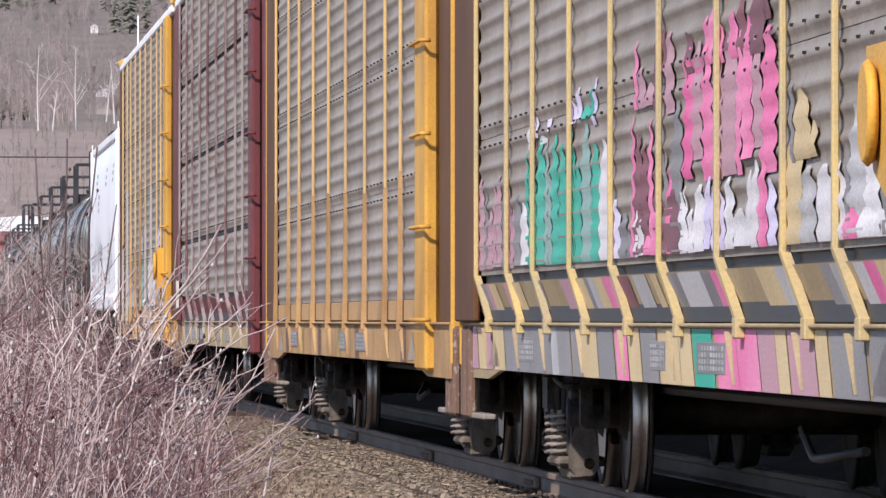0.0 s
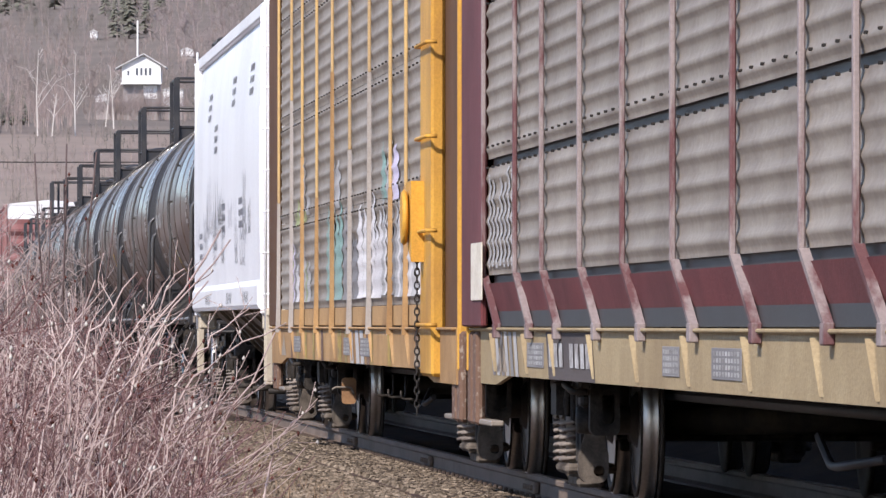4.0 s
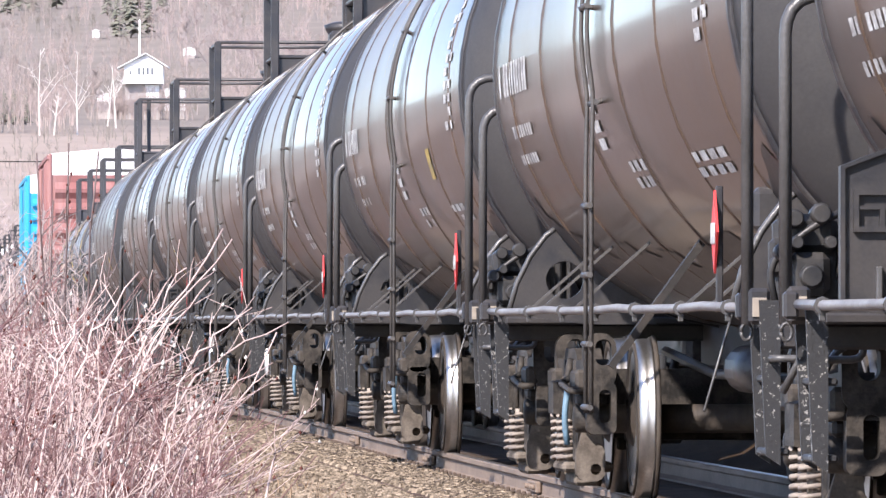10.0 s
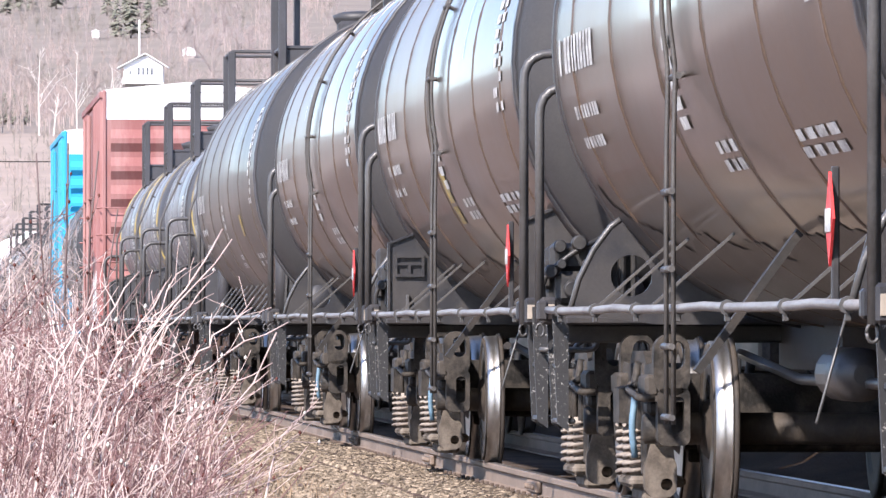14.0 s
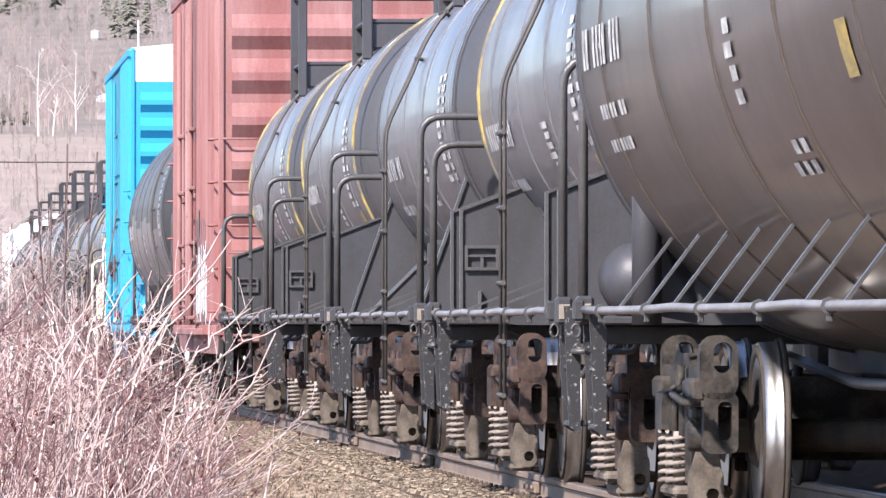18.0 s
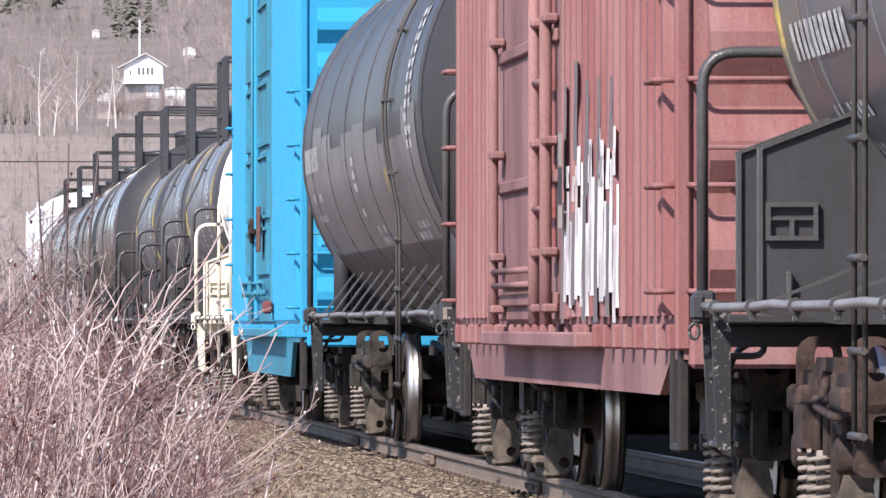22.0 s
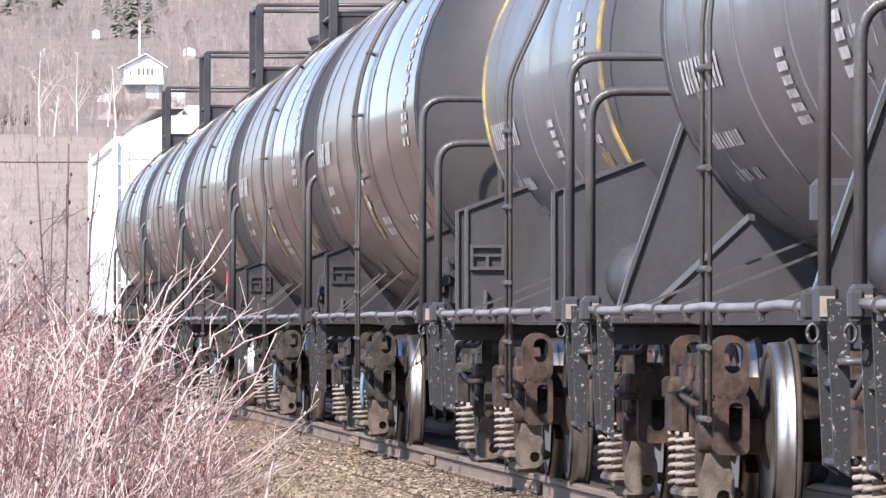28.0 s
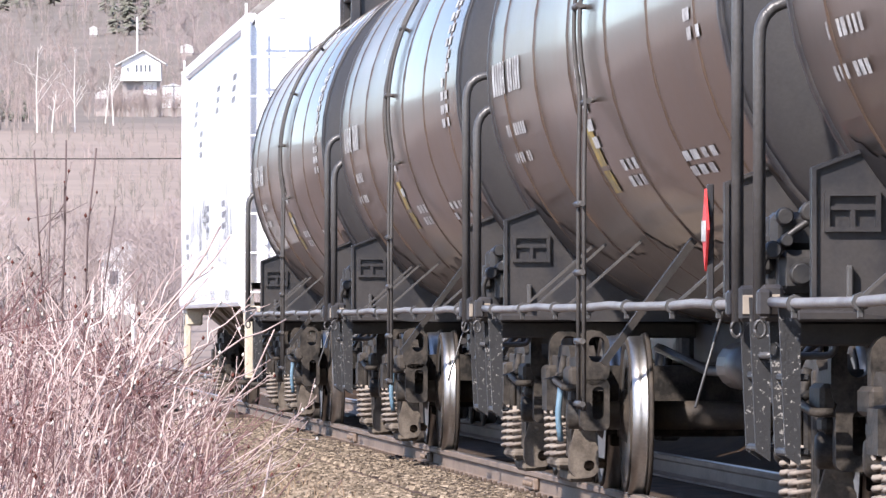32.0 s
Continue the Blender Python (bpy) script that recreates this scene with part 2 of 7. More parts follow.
PALE = mat("spray_pale", (0.52, 0.51, 0.50), 0.6, dirt=(0.34, 0.33, 0.32), amount=0.8, scale=2, streak=4)

# ---- geometry ----


class Geo:
    """Collects vertices and faces of one mesh."""

    def __init__(self):
        self.v, self.f, self.s = [], [], []

    def add(self, verts, faces, smooth=False):
        k = len(self.v)
        self.v += [tuple(p) for p in verts]
        self.f += [tuple(i + k for i in q) for q in faces]
        self.s += [smooth] * len(faces)
        return self

    def box(self, x0, x1, y0, y1, z0, z1, c=0.006, m=None):
        """A block with chamfered edges."""
        (x0, x1), (y0, y1), (z0, z1) = sorted((x0, x1)), sorted((y0, y1)), sorted((z0, z1))
        c = min(c, (x1 - x0) / 3, (y1 - y0) / 3, (z1 - z0) / 3)
        ring = lambda a: [(x0 + a, y0), (x1 - a, y0), (x1, y0 + a), (x1, y1 - a), (x1 - a, y1), (x0 + a, y1), (x0, y1 - a), (x0, y0 + a)]
        rows = []
        for z, a in ((z0, 0.0), (z0 + c, 1.0), (z1 - c, 1.0), (z1, 0.0)):
            if a:
                rows.append([(x, y, z) for x, y in ring(c)])
            else:
                rows.append([(min(max(x, x0 + c), x1 - c), min(max(y, y0 + c), y1 - c), z) for x, y in ring(c)])
        vs = [p for r in rows for p in r]
        if m:
            vs = [tuple(m @ Vector(p)) for p in vs]
        fs = [tuple(range(7, -1, -1)), tuple(range(24, 32))]
        for r in range(3):
            for i in range(8):
                j = (i + 1) % 8
                fs.append((r * 8 + i, r * 8 + j, r * 8 + 8 + j, r * 8 + 8 + i))
        return self.add(vs, fs)

    def tube(self, pts, r, n=8, taper=None):
        """A round bar along a path; taper gives the radius at its end."""
        pts = [Vector(p) for p in pts]
        vs, fs, last = [], [], None
        for i, p in enumerate(pts):
            d = ((pts[min(i + 1, len(pts) - 1)] - p).normalized() + (p - pts[max(i - 1, 0)]).normalized()).normalized()
            if last is None:
                a = d.orthogonal().normalized()
            else:
                a = (last - d * last.dot(d)).normalized()
            last, b = a, d.cross(a)
            q = r if taper is None else r + (taper - r) * i / max(1, len(pts) - 1)
            vs += [p + (a * math.cos(t) + b * math.sin(t)) * q for t in (2 * math.pi * k / n for k in range(n))]
        for i in range(len(pts) - 1):
            for k in range(n):
                j = (k + 1) % n
                fs.append((i * n + k, i * n + j, i * n + n + j, i * n + n + k))
        self.add(vs, fs, n > 4)
        e = len(pts) - 1
        k = len(self.v) - len(vs)
        self.f += [tuple(k + i for i in range(n - 1, -1, -1)), tuple(k + e * n + i for i in range(n))]
        self.s += [False, False]
        return self

    def lathe(self, prof, n=32, axis="y", at=(0, 0, 0), flat=False):
        """Turns a profile of (radius, distance along the axis) round that axis."""
        vs, fs = [], []
        for r, h in prof:
            for k in range(n):
                t = 2 * math.pi * k / n
                c, s = r * math.cos(t), r * math.sin(t)
                p = {"y": (c, h, s), "x": (h, c, s), "z": (c, s, h)}[axis]
                vs.append((p[0] + at[0], p[1] + at[1], p[2] + at[2]))
        flip = axis == "y"
        for i in range(len(prof) - 1):
            for k in range(n):
                j = (k + 1) % n
                q = (i * n + k, i * n + j, i * n + n + j, i * n + n + k)
                fs.append(q[::-1] if flip else q)
        fs.append(tuple(range(n)) if flip else tuple(range(n - 1, -1, -1)))
        e = (len(prof) - 1) * n
        fs.append(tuple(e + k for k in (range(n - 1, -1, -1) if flip else range(n))))
        self.add(vs, fs, not flat)
        self.s[-1] = self.s[-2] = False
        return self

    def plate(self, poly, x0, x1, axis="x"):
        """A flat outline, given in the two other axes, with thickness along one axis."""
        put = {"x": lambda a, u, v: (a, u, v), "y": lambda a, u, v: (u, a, v), "z": lambda a, u, v: (u, v, a)}[axis]
        n = len(poly)
        vs = [put(x0, *p) for p in poly] + [put(x1, *p) for p in poly]
        fs = [tuple(range(n - 1, -1, -1)), tuple(range(n, 2 * n))]
        fs += [(i, (i + 1) % n, n + (i + 1) % n, n + i) for i in range(n)]
        return self.add(vs, fs)

    def ring(self, outer, inner, a0, a1, axis="y"):
        """A plate with a hole; both outlines have the same number of points."""
        put = {"x": lambda a, u, v: (a, u, v), "y": lambda a, u, v: (u, a, v), "z": lambda a, u, v: (u, v, a)}[axis]
        n = len(outer)
        vs = [put(a, *p) for a in (a0, a1) for loop in (outer, inner) for p in loop]
        fs = []
        for i in range(n):
            j = (i + 1) % n
            fs += [(i, j, n + j, n + i), (2 * n + j, 2 * n + i, 3 * n + i, 3 * n + j), (j, i, 2 * n + i, 2 * n + j), (n + i, n + j, 3 * n + j, 3 * n + i)]
        return self.add(vs, fs)

    def mesh(self, name, material):
        me = bpy.data.meshes.new(name)
        me.from_pydata(self.v, [], self.f)
        me.materials.append(material)
        me.polygons.foreach_set("use_smooth", self.s)
        me.update()
        return me


def part(name, geo, material, parent, label="", at=None, kind=""):
    """One mesh object under a thing or under a part."""
    me = geo if isinstance(geo, bpy.types.Mesh) else geo.mesh(name, material)
    ob = new(name, me)
    ob.parent = parent
    if at is not None:
        ob.matrix_basis = at
    if label:
        ob["label"] = label
    if kind:
        ob["kind"] = kind
    return ob


def thing(name, label, category, group="", at=None):
    ob = new(name)
    ob.empty_display_size = 0.3
    if at is not None:
        ob.matrix_basis = at
    return tagged(ob, label, category, group)


def arc(cx, cy, r, a0, a1, n):
    return [(cx + r * math.cos(radians(a0 + (a1 - a0) * i / n)), cy + r * math.sin(radians(a0 + (a1 - a0) * i / n))) for i in range(n + 1)]


def bend(pts, r=0.1, n=4):
    """Rounds the corners of a path."""
    pts = [Vector(p) for p in pts]
    out = [pts[0]]
    for a, b, c in zip(pts, pts[1:], pts[2:]):
        u, w = (a - b), (c - b)
        k = min(r, u.length * 0.45, w.length * 0.45)
        p, q = b + u.normalized() * k, b + w.normalized() * k
        out += [p.lerp(b, t).lerp(b.lerp(q, t), t) for t in (i / n for i in range(n + 1))]
    return out + [pts[-1]]


def rounded(cx, cy, w, h, r, n=4):
    """A rectangle with round corners."""
    out = []
    for sx, sy, a in ((1, 1, 0), (-1, 1, 90), (-1, -1, 180), (1, -1, 270)):
        out += arc(cx + sx * (w / 2 - r), cy + sy * (h / 2 - r), r, a, a + 90, n)
    return out


def holed(g, poly, cx, cy, r, a0, a1, n=28, axis="y"):
    """A plate of any outline that has a round hole at (cx, cy)."""
    outer, inner = [], []
    for k in range(n):
        t = 2 * math.pi * k / n
        dx, dy = math.cos(t), math.sin(t)
        best = 9.0
        for (x0, y0), (x1, y1) in zip(poly, poly[1:] + poly[:1]):
            ex, ey = x1 - x0, y1 - y0
            det = dx * ey - dy * ex
            if abs(det) > 1e-9:
                s = ((x0 - cx) * ey - (y0 - cy) * ex) / det
                q = ((x0 - cx) * dy - (y0 - cy) * dx) / det
                if s > 0 and -1e-6 <= q <= 1 + 1e-6:
                    best = min(best, s)
        outer.append((cx + dx * best, cy + dy * best))
        inner.append((cx + dx * r, cy + dy * r))
    return g.ring(outer, inner, a0, a1, axis)

# ---- running gear, built once and shared ----
WHEEL_R = 0.457
GEAR = {}


def gear_meshes():
    g = GEAR
    # wheel: rim with flange, web and hub; the axle joins the two wheels
    w = Geo()
    w.tube([(-1.02, 0, 0), (1.02, 0, 0)], 0.085, 14)
    for s in (-1, 1):
        o = [(0.10, 0.665), (0.16, 0.675), (0.36, 0.70), (0.385, 0.685), (0.40, 0.682), (0.474, 0.684), (0.482, 0.692), (0.480, 0.706)]
        i = [(0.468, 0.714), (0.452, 0.728), (0.450, 0.76), (0.447, 0.806), (0.440, 0.813), (0.445, 0.818), (0.395, 0.818), (0.375, 0.79), (0.17, 0.80), (0.13, 0.84), (0.10, 0.85)]
        prof = o + i
        w.lathe([(r, x * s) for r, x in (prof if s > 0 else prof)], 40, "x")
    g["wheelset"] = w.mesh("wheelset", wheel_steel)
    for s in (-1, 1):
        t = Geo().lathe([(WHEEL_R + 0.016, 0.716 * s), (WHEEL_R + 0.004, 0.727 * s), (WHEEL_R + 0.003, 0.76 * s), (WHEEL_R, 0.808 * s)], 40, "x")
        g["tread", s] = t.mesh("tread", tread_steel)
    # spring: a helix between two seats
    sp = Geo()
    turns, h, rr = 6.5, 0.27, 0.064
    sp.tube([(rr * math.cos(a), rr * math.sin(a), h * k / 66) for k, a in ((k, turns * 2 * math.pi * k / 66) for k in range(67))], 0.0115, 6)
    sp.tube([(0, 0, 0.0), (0, 0, h)], 0.035, 8)
    g["spring"] = sp.mesh("spring", spring_steel)
    for key, material in (("dark", truck_steel), ("rust", truck_rust)):
        f = Geo()
        # cast side frame, seen from its side: arched top chord, low bottom chord, columns, pedestals at both ends
        top = [(-1.12, 0.60), (-1.08, 0.74), (-0.92, 0.80), (-0.55, 0.79), (-0.35, 0.86), (0.35, 0.86), (0.55, 0.79), (0.92, 0.80), (1.08, 0.74), (1.12, 0.60)]
        low = [(0.99, 0.60), (0.78, 0.66), (0.50, 0.68), (0.33, 0.75), (-0.33, 0.75), (-0.50, 0.68), (-0.78, 0.66), (-0.99, 0.60)]
        f.plate(top + low, -0.075, 0.075)
        f.plate([(-0.68, 0.66), (-0.58, 0.68), (-0.30, 0.27), (-0.34, 0.16), (-0.44, 0.20)], -0.07, 0.07)
        f.plate([(0.44, 0.20), (0.34, 0.16), (0.30, 0.27), (0.58, 0.68), (0.68, 0.66)], -0.07, 0.07)
        foot = Geo().box(-0.15, 0.15, -0.38, 0.38, 0.14, 0.20, 0.02).box(-0.08, 0.08, -0.34, 0.34, 0.06, 0.14, 0.02)
        for s in (-1, 1):
            f.box(-0.085, 0.085, s * 0.29, s * 0.40, 0.20, 0.80, 0.015)   # columns
            # rounded pedestal end with two windows, and a foot with a wide eye below
            y0, y1 = s * 1.00, s * 1.14
            f.ring(rounded(0.01, 0.79, 0.19, 0.32, 0.085), rounded(0.03, 0.84, 0.095, 0.15, 0.045), y0, y1)
            f.ring(rounded(0.02, 0.52, 0.17, 0.30, 0.04), rounded(0.04, 0.53, 0.07, 0.19, 0.03), y0, y1)
            f.box(-0.13, -0.05, s * 0.66, s * 1.12, 0.62, 0.74, 0.02)
            foot.ring(rounded(0.0, 0.20, 0.17, 0.22, 0.06), rounded(0.03, 0.16, 0.064, 0.064, 0.031), s * 0.46, s * 0.58)
            foot.plate([(-0.075, 0.28), (0.075, 0.28), (0.05, 0.46), (-0.03, 0.46)], s * 0.47, s * 0.57, "y")
            f.box(-0.07, 0.05, s * 0.58, s * 0.70, 0.40, 0.60, 0.02)
        g["spring_seat", key] = foot.mesh("spring_seat", truck_dust)
        g["side_frame", key] = f.mesh("side_frame", truck_steel if key == "dark" else truck_rust)
        b = Geo()
        b.plate([(-1.22, 0.48), (-1.22, 0.66), (-0.9, 0.74), (0.9, 0.74), (1.22, 0.66), (1.22, 0.48), (0.7, 0.40), (-0.7, 0.40)], -0.2, 0.2, "y")
        b.lathe([(0.20, 0.72), (0.20, 0.80), (0.10, 0.82)], 16, "z")
        for s in (-1, 1):
            b.box(-1.14, -0.90, s * 0.22, s * 0.27, 0.42, 0.70, 0.015)
            b.box(0.90, 1.14, s * 0.22, s * 0.27, 0.42, 0.70, 0.015)
            b.tube([(-0.82, s * 0.40, 0.36), (0.82, s * 0.40, 0.36)], 0.035, 6)
            for x in (-0.74, 0.74):
                b.box(x - 0.06, x + 0.06, s * 0.385, s * 0.43, 0.26, 0.52, 0.01)
        g["truck", key] = b.mesh("truck", material)
        c = Geo()
        c.lathe([(0.02, -0.10), (0.065, -0.095), (0.08, -0.08), (0.08, 0.06), (0.06, 0.08)], 16, "x")
        c.box(-0.08, 0.09, -0.12, 0.12, 0.07, 0.15, 0.02)
        g["bearing", key] = c.mesh("bearing", material)
        rod = Geo()
        rod.tube(bend([(-1.12, -1.25, 0.62), (-1.2, -1.25, 0.62), (-1.2, -0.55, 0.66), (-1.13, -0.55, 0.70)], 0.08), 0.02, 6)
        rod.tube([(-1.13, -0.16, 0.26), (-1.16, -0.2, 0.55), (-1.12, -0.24, 0.80)], 0.022, 6)
        g["brake_rod", key] = rod.mesh("brake_rod", material)


gear_meshes()
WHEELS = []


def truck(car, y, key="dark", dy=1.78, hose=False):
    """A two-axle truck under a car, with its wheelsets, frames, springs and bearings."""
    tr = part("truck", GEAR["truck", key], None, car, "cast steel truck bolster with brake gear", pose(0, y, 0))
    for s in (-1, 1):
        part("side_frame", GEAR["side_frame", key], None, tr, "dusty cast steel side frame", pose(s * 1.03, 0, 0))
        part("spring_seat", GEAR["spring_seat", key], None, tr, "dust-coated spring seat", pose(s * 1.03, 0, 0))
        for k in (-1, 0, 1):
            part("spring", GEAR["spring"], None, tr, "pale dusty coil spring", pose(s * (1.13 if k else 1.15), k * 0.2, 0.2))
        for e in (-1, 1):
            part("bearing", GEAR["bearing", key], None, tr, "", pose(s * 1.06, e * dy / 2, WHEEL_R, 0, 0, 0 if s < 0 else 180))
    for e in (-1, 1):
        w = part("wheelset", GEAR["wheelset"], None, tr, "steel wheelset with bright worn treads", pose(0, e * dy / 2, WHEEL_R))
        for s in (-1, 1):
            part("tread", GEAR["tread", s], None, w)
        WHEELS.append(w)
    part("brake_rod", GEAR["brake_rod", key], None, tr)
    if hose:
        part("hose", Geo().tube(bend([(-1.15, -0.36, 0.62), (-1.17, -0.38, 0.45), (-1.15, -0.36, 0.30)], 0.1), 0.018, 8), hose_blue, tr, "blue hose loop")
    return tr


def couplers(car, half, material=steel_dark):
    """Draft gear and a knuckle coupler with its air hose at each end."""
    for s in (-1, 1):
        g = Geo()
        g.box(-0.1, 0.1, s * (half - 0.75), s * (half - 0.2), 0.78, 0.98, 0.02)
        g.box(-0.16, 0.13, s * (half - 0.22), s * (half + 0.02), 0.72, 1.04, 0.04)
        g.box(-0.26, -0.10, s * (half - 0.18), s * (half + 0.1), 0.74, 1.02, 0.04)
        part("coupler", g, truck_steel, car, "cast knuckle coupler")
        part("air_hose", Geo().tube(bend([(-0.35, s * (half - 0.5), 0.8), (-0.38, s * (half - 0.3), 0.55), (-0.3, s * (half - 0.05), 0.34), (-0.1, s * half, 0.5)], 0.15), 0.028, 8), rubber, car)


# ---- tank cars ----


def skin(g, r, zc, y0, y1, a0, a1, lift=0.006, n=None):
    """A patch that lies on the tank; angles in degrees up from level on the near side."""
    n = n or max(1, int(abs(a1 - a0) / 6) + 1)
    rows = []
    for i in range(n + 1):
        a = radians(180 - (a0 + (a1 - a0) * i / n))
        x, z = (r + lift) * math.cos(a), zc + (r + lift) * math.sin(a)
        rows += [(x, y0, z), (x, y1, z)]
    g.add(rows, [(2 * i, 2 * i + 1, 2 * i + 3, 2 * i + 2) for i in range(n)], True)
    return g


def bars(rng, r, zc, y0, y1, a0, a1, lines, cols):
    """Unreadable stencilling as rows of small blocks."""
    g = Geo()
    da, dy = (a1 - a0) / lines, (y1 - y0) / cols
    for i in range(lines):
        for k in range(cols):
            if rng.random() < 0.88:
                skin(g, r, zc, y0 + dy * (k + 0.1), y0 + dy * (k + rng.uniform(0.6, 0.88)), a0 + da * (i + 0.15), a0 + da * (i + 0.8), 0.007, 2)
    return g


def tank_shell(r, zc, half, depth=0.5):
    prof = []
    for k in range(9):
        a = math.pi / 2 * k / 8
        prof.append((max(0.02, r * math.sin(a)), -half + r * depth * (1 - math.cos(a))))
    prof += [(rr, -y) for rr, y in reversed(prof)]
    return Geo().lathe(prof, 64, "y", (0, 0, zc))


def end_handrail(x0, x1, y, z0, z1, r=0.026):
    return Geo().tube(bend([(x0, y, z0), (x0, y, z1), (x1, y, z1), (x1, y, z0 + 0.4)], 0.16, 5), r, 8)


def railing(x0, x1, y0, y1, z0, h=0.62, cage=False):
    """Broad corner posts and a top rail round a top platform, each its own piece; a cage has thinner bars between."""
    out = []
    for x in (x0, x1):
        for y in (y0, y1):
            out.append(("railing_post", Geo().box(x - 0.045, x + 0.045, y - 0.05, y + 0.05, z0 - 0.45, z0 + h, 0.012)))
        out.append(("rail", Geo().box(x - 0.022, x + 0.022, y0, y1, z0 + h - 0.03, z0 + h + 0.015, 0.008)))
    for y in (y0, y1):
        out.append(("rail", Geo().tube(bend([(x0, y, z0 + h), (x1 - 0.1, y, z0 + h), (x1, y, z0 + h * 0.6)], 0.16, 4), 0.022, 6)))
    if cage:
        for y in (y0 + 0.25, y0 + 0.5):
            out.append(("railing_post", Geo().box(x0 + 0.14, x0 + 0.2, y - 0.03, y + 0.03, z0 - 0.1, z0 + h, 0.008)))
    return out


def tank_car(label, length, tb, r, zc, half, shell, frame, style, key="dark", seed=0, marks=True, ladder_y=0.0, plat=1.0, rail=None, web="arch", shift=0.0, placard=True, side_ladder=True):
    rng = random.Random(seed)
    rail = rail or pipe_grey
    step = cream_paint if frame is cream_paint else step_steel
    car = thing("tank_car", label, "tank car", "freight train")
    at = pose(0, shift, 0)
    part("tank", tank_shell(r, zc, half), shell, car, "", at)
    hp = [(max(0.02, (r + 0.004) * math.sin(math.pi / 2 * k / 8)), -half - 0.004 + (r * 0.5) * (1 - math.cos(math.pi / 2 * k / 8))) for k in range(9)]
    for s in (-1, 1):
        part("head", Geo().lathe([(q, s * -y) for q, y in (hp if s < 0 else hp[::-1])][:: 1 if s < 0 else 1], 48, "y", (0, 0, zc)) if s > 0 else Geo().lathe(hp, 48, "y", (0, 0, zc)), shell if style == "short" and shell is tank_cream else head_grey if style == "short" else head_black, car, "dark dished tank head", at)
    nb = 6 if style != "short" else 4
    for i in range(nb):
        y = -half + r * 0.5 + (2 * half - r) * (i + 0.5) / nb
        part("weld_band", Geo().lathe([(r + 0.001, y - 0.03), (r + 0.010, y - 0.022), (r + 0.010, y + 0.022), (r + 0.001, y + 0.03)], 48, "y", (0, 0, zc)), shell, car, "", at)
    for s in (-1, 1):
        part("head_ring", Geo().lathe([(r + 0.001, s * (half - r * 0.5) - 0.06), (r + 0.014, s * (half - r * 0.5) - 0.05), (r + 0.014, s * (half - r * 0.5) + 0.05), (r + 0.001, s * (half - r * 0.5) + 0.06)], 48, "y", (0, 0, zc)), ring_yellow if web == "roof" and style == "short" and shell is tank_grey else frame, car, "", at)
        # stub sill, end platform
        part("stub_sill", Geo().box(-0.2, 0.2, s * (tb - 1.6), s * (length / 2 - 0.5), 0.74, 1.06, 0.02), frame, car)
        e = length / 2 - 0.62
        g = Geo().box(-1.42, 1.42, s * (e - 0.5), s * e, 1.0, 1.045, 0.01)
        g.box(-1.42, 1.42, s * (e - 0.04), s * e, 0.90, 1.0, 0.01)
        part("end_platform", g, frame, car, "dark steel end platform")
        for x in (-1, 1):
            part("end_handrail", end_handrail(x * (1.53 if style == "tank" else 1.49), x * (1.0 if style != "short" else 0.35), s * (e - 0.06), 1.0, (2.52 if style != "short" else 2.42) - (0.22 if s > 0 else 0.0)), rail, car, "bent pipe handrail")
            # corner steps: two hangers and two treads
            for dy in (0.0, 0.42):
                part("step_hanger", Geo().plate([(x * 1.40, 1.10), (x * 1.49, 1.10), (x * 1.46, 0.46), (x * 1.40, 0.42)][:: int(x)], s * (e - dy) - 0.02, s * (e - dy) + 0.02, "y"), step, car, "speckled steel step hanger")
            for z in (0.46, 0.76):
                part("step_tread", Geo().box(x * 1.36, x * 1.46, s * (e - 0.42), s * e, z, z + 0.03, 0.008), step, car)
            cb = part("corner_bracket", Geo().box(x * 1.44, x * 1.53, s * (e - 0.16), s * e, 1.0, 1.15, 0.015).box(x * 1.50, x * 1.56, s * (e - 0.30), s * (e - 0.22), 1.02, 1.13, 0.012), frame, car, "bolted corner bracket")
            part("reflector_plate", Geo().box(x * 1.455, x * 1.515, s * e - 0.172 if s > 0 else s * e - 0.008, s * e - 0.162 if s > 0 else s * e - 0.002, 1.03, 1.11, 0.002), galvanised, cb, "pale reflector plate")
            part("loop", Geo().tube([(x * (1.53 + 0.022 * math.cos(q)), s * (e - 0.1), 0.97 + 0.035 * math.sin(q)) for q in (2 * math.pi * i / 12 for i in range(13))], 0.008, 5), rail, cb)
            part("grab_iron", Geo().tube(bend([(x * 1.2, s * (e + 0.02), 1.02), (x * 1.2, s * (e + 0.12), 1.02), (x * 1.2, s * (e + 0.12), 0.86), (x * 1.44, s * (e + 0.12), 0.86), (x * 1.44, s * (e + 0.02), 0.86)], 0.05, 3), 0.016, 6), rail, car)
        part("uncoupling_lever", Geo().tube(bend([(-1.4, s * (e + 0.1), 0.72), (-1.3, s * (e + 0.16), 0.92), (-0.3, s * (e + 0.2), 0.92), (-0.1, s * (e + 0.45), 0.98)], 0.08, 3), 0.016, 6), rail, car)
        # body bolster: webs across the car with a flange along the slope
        short = style == "short"
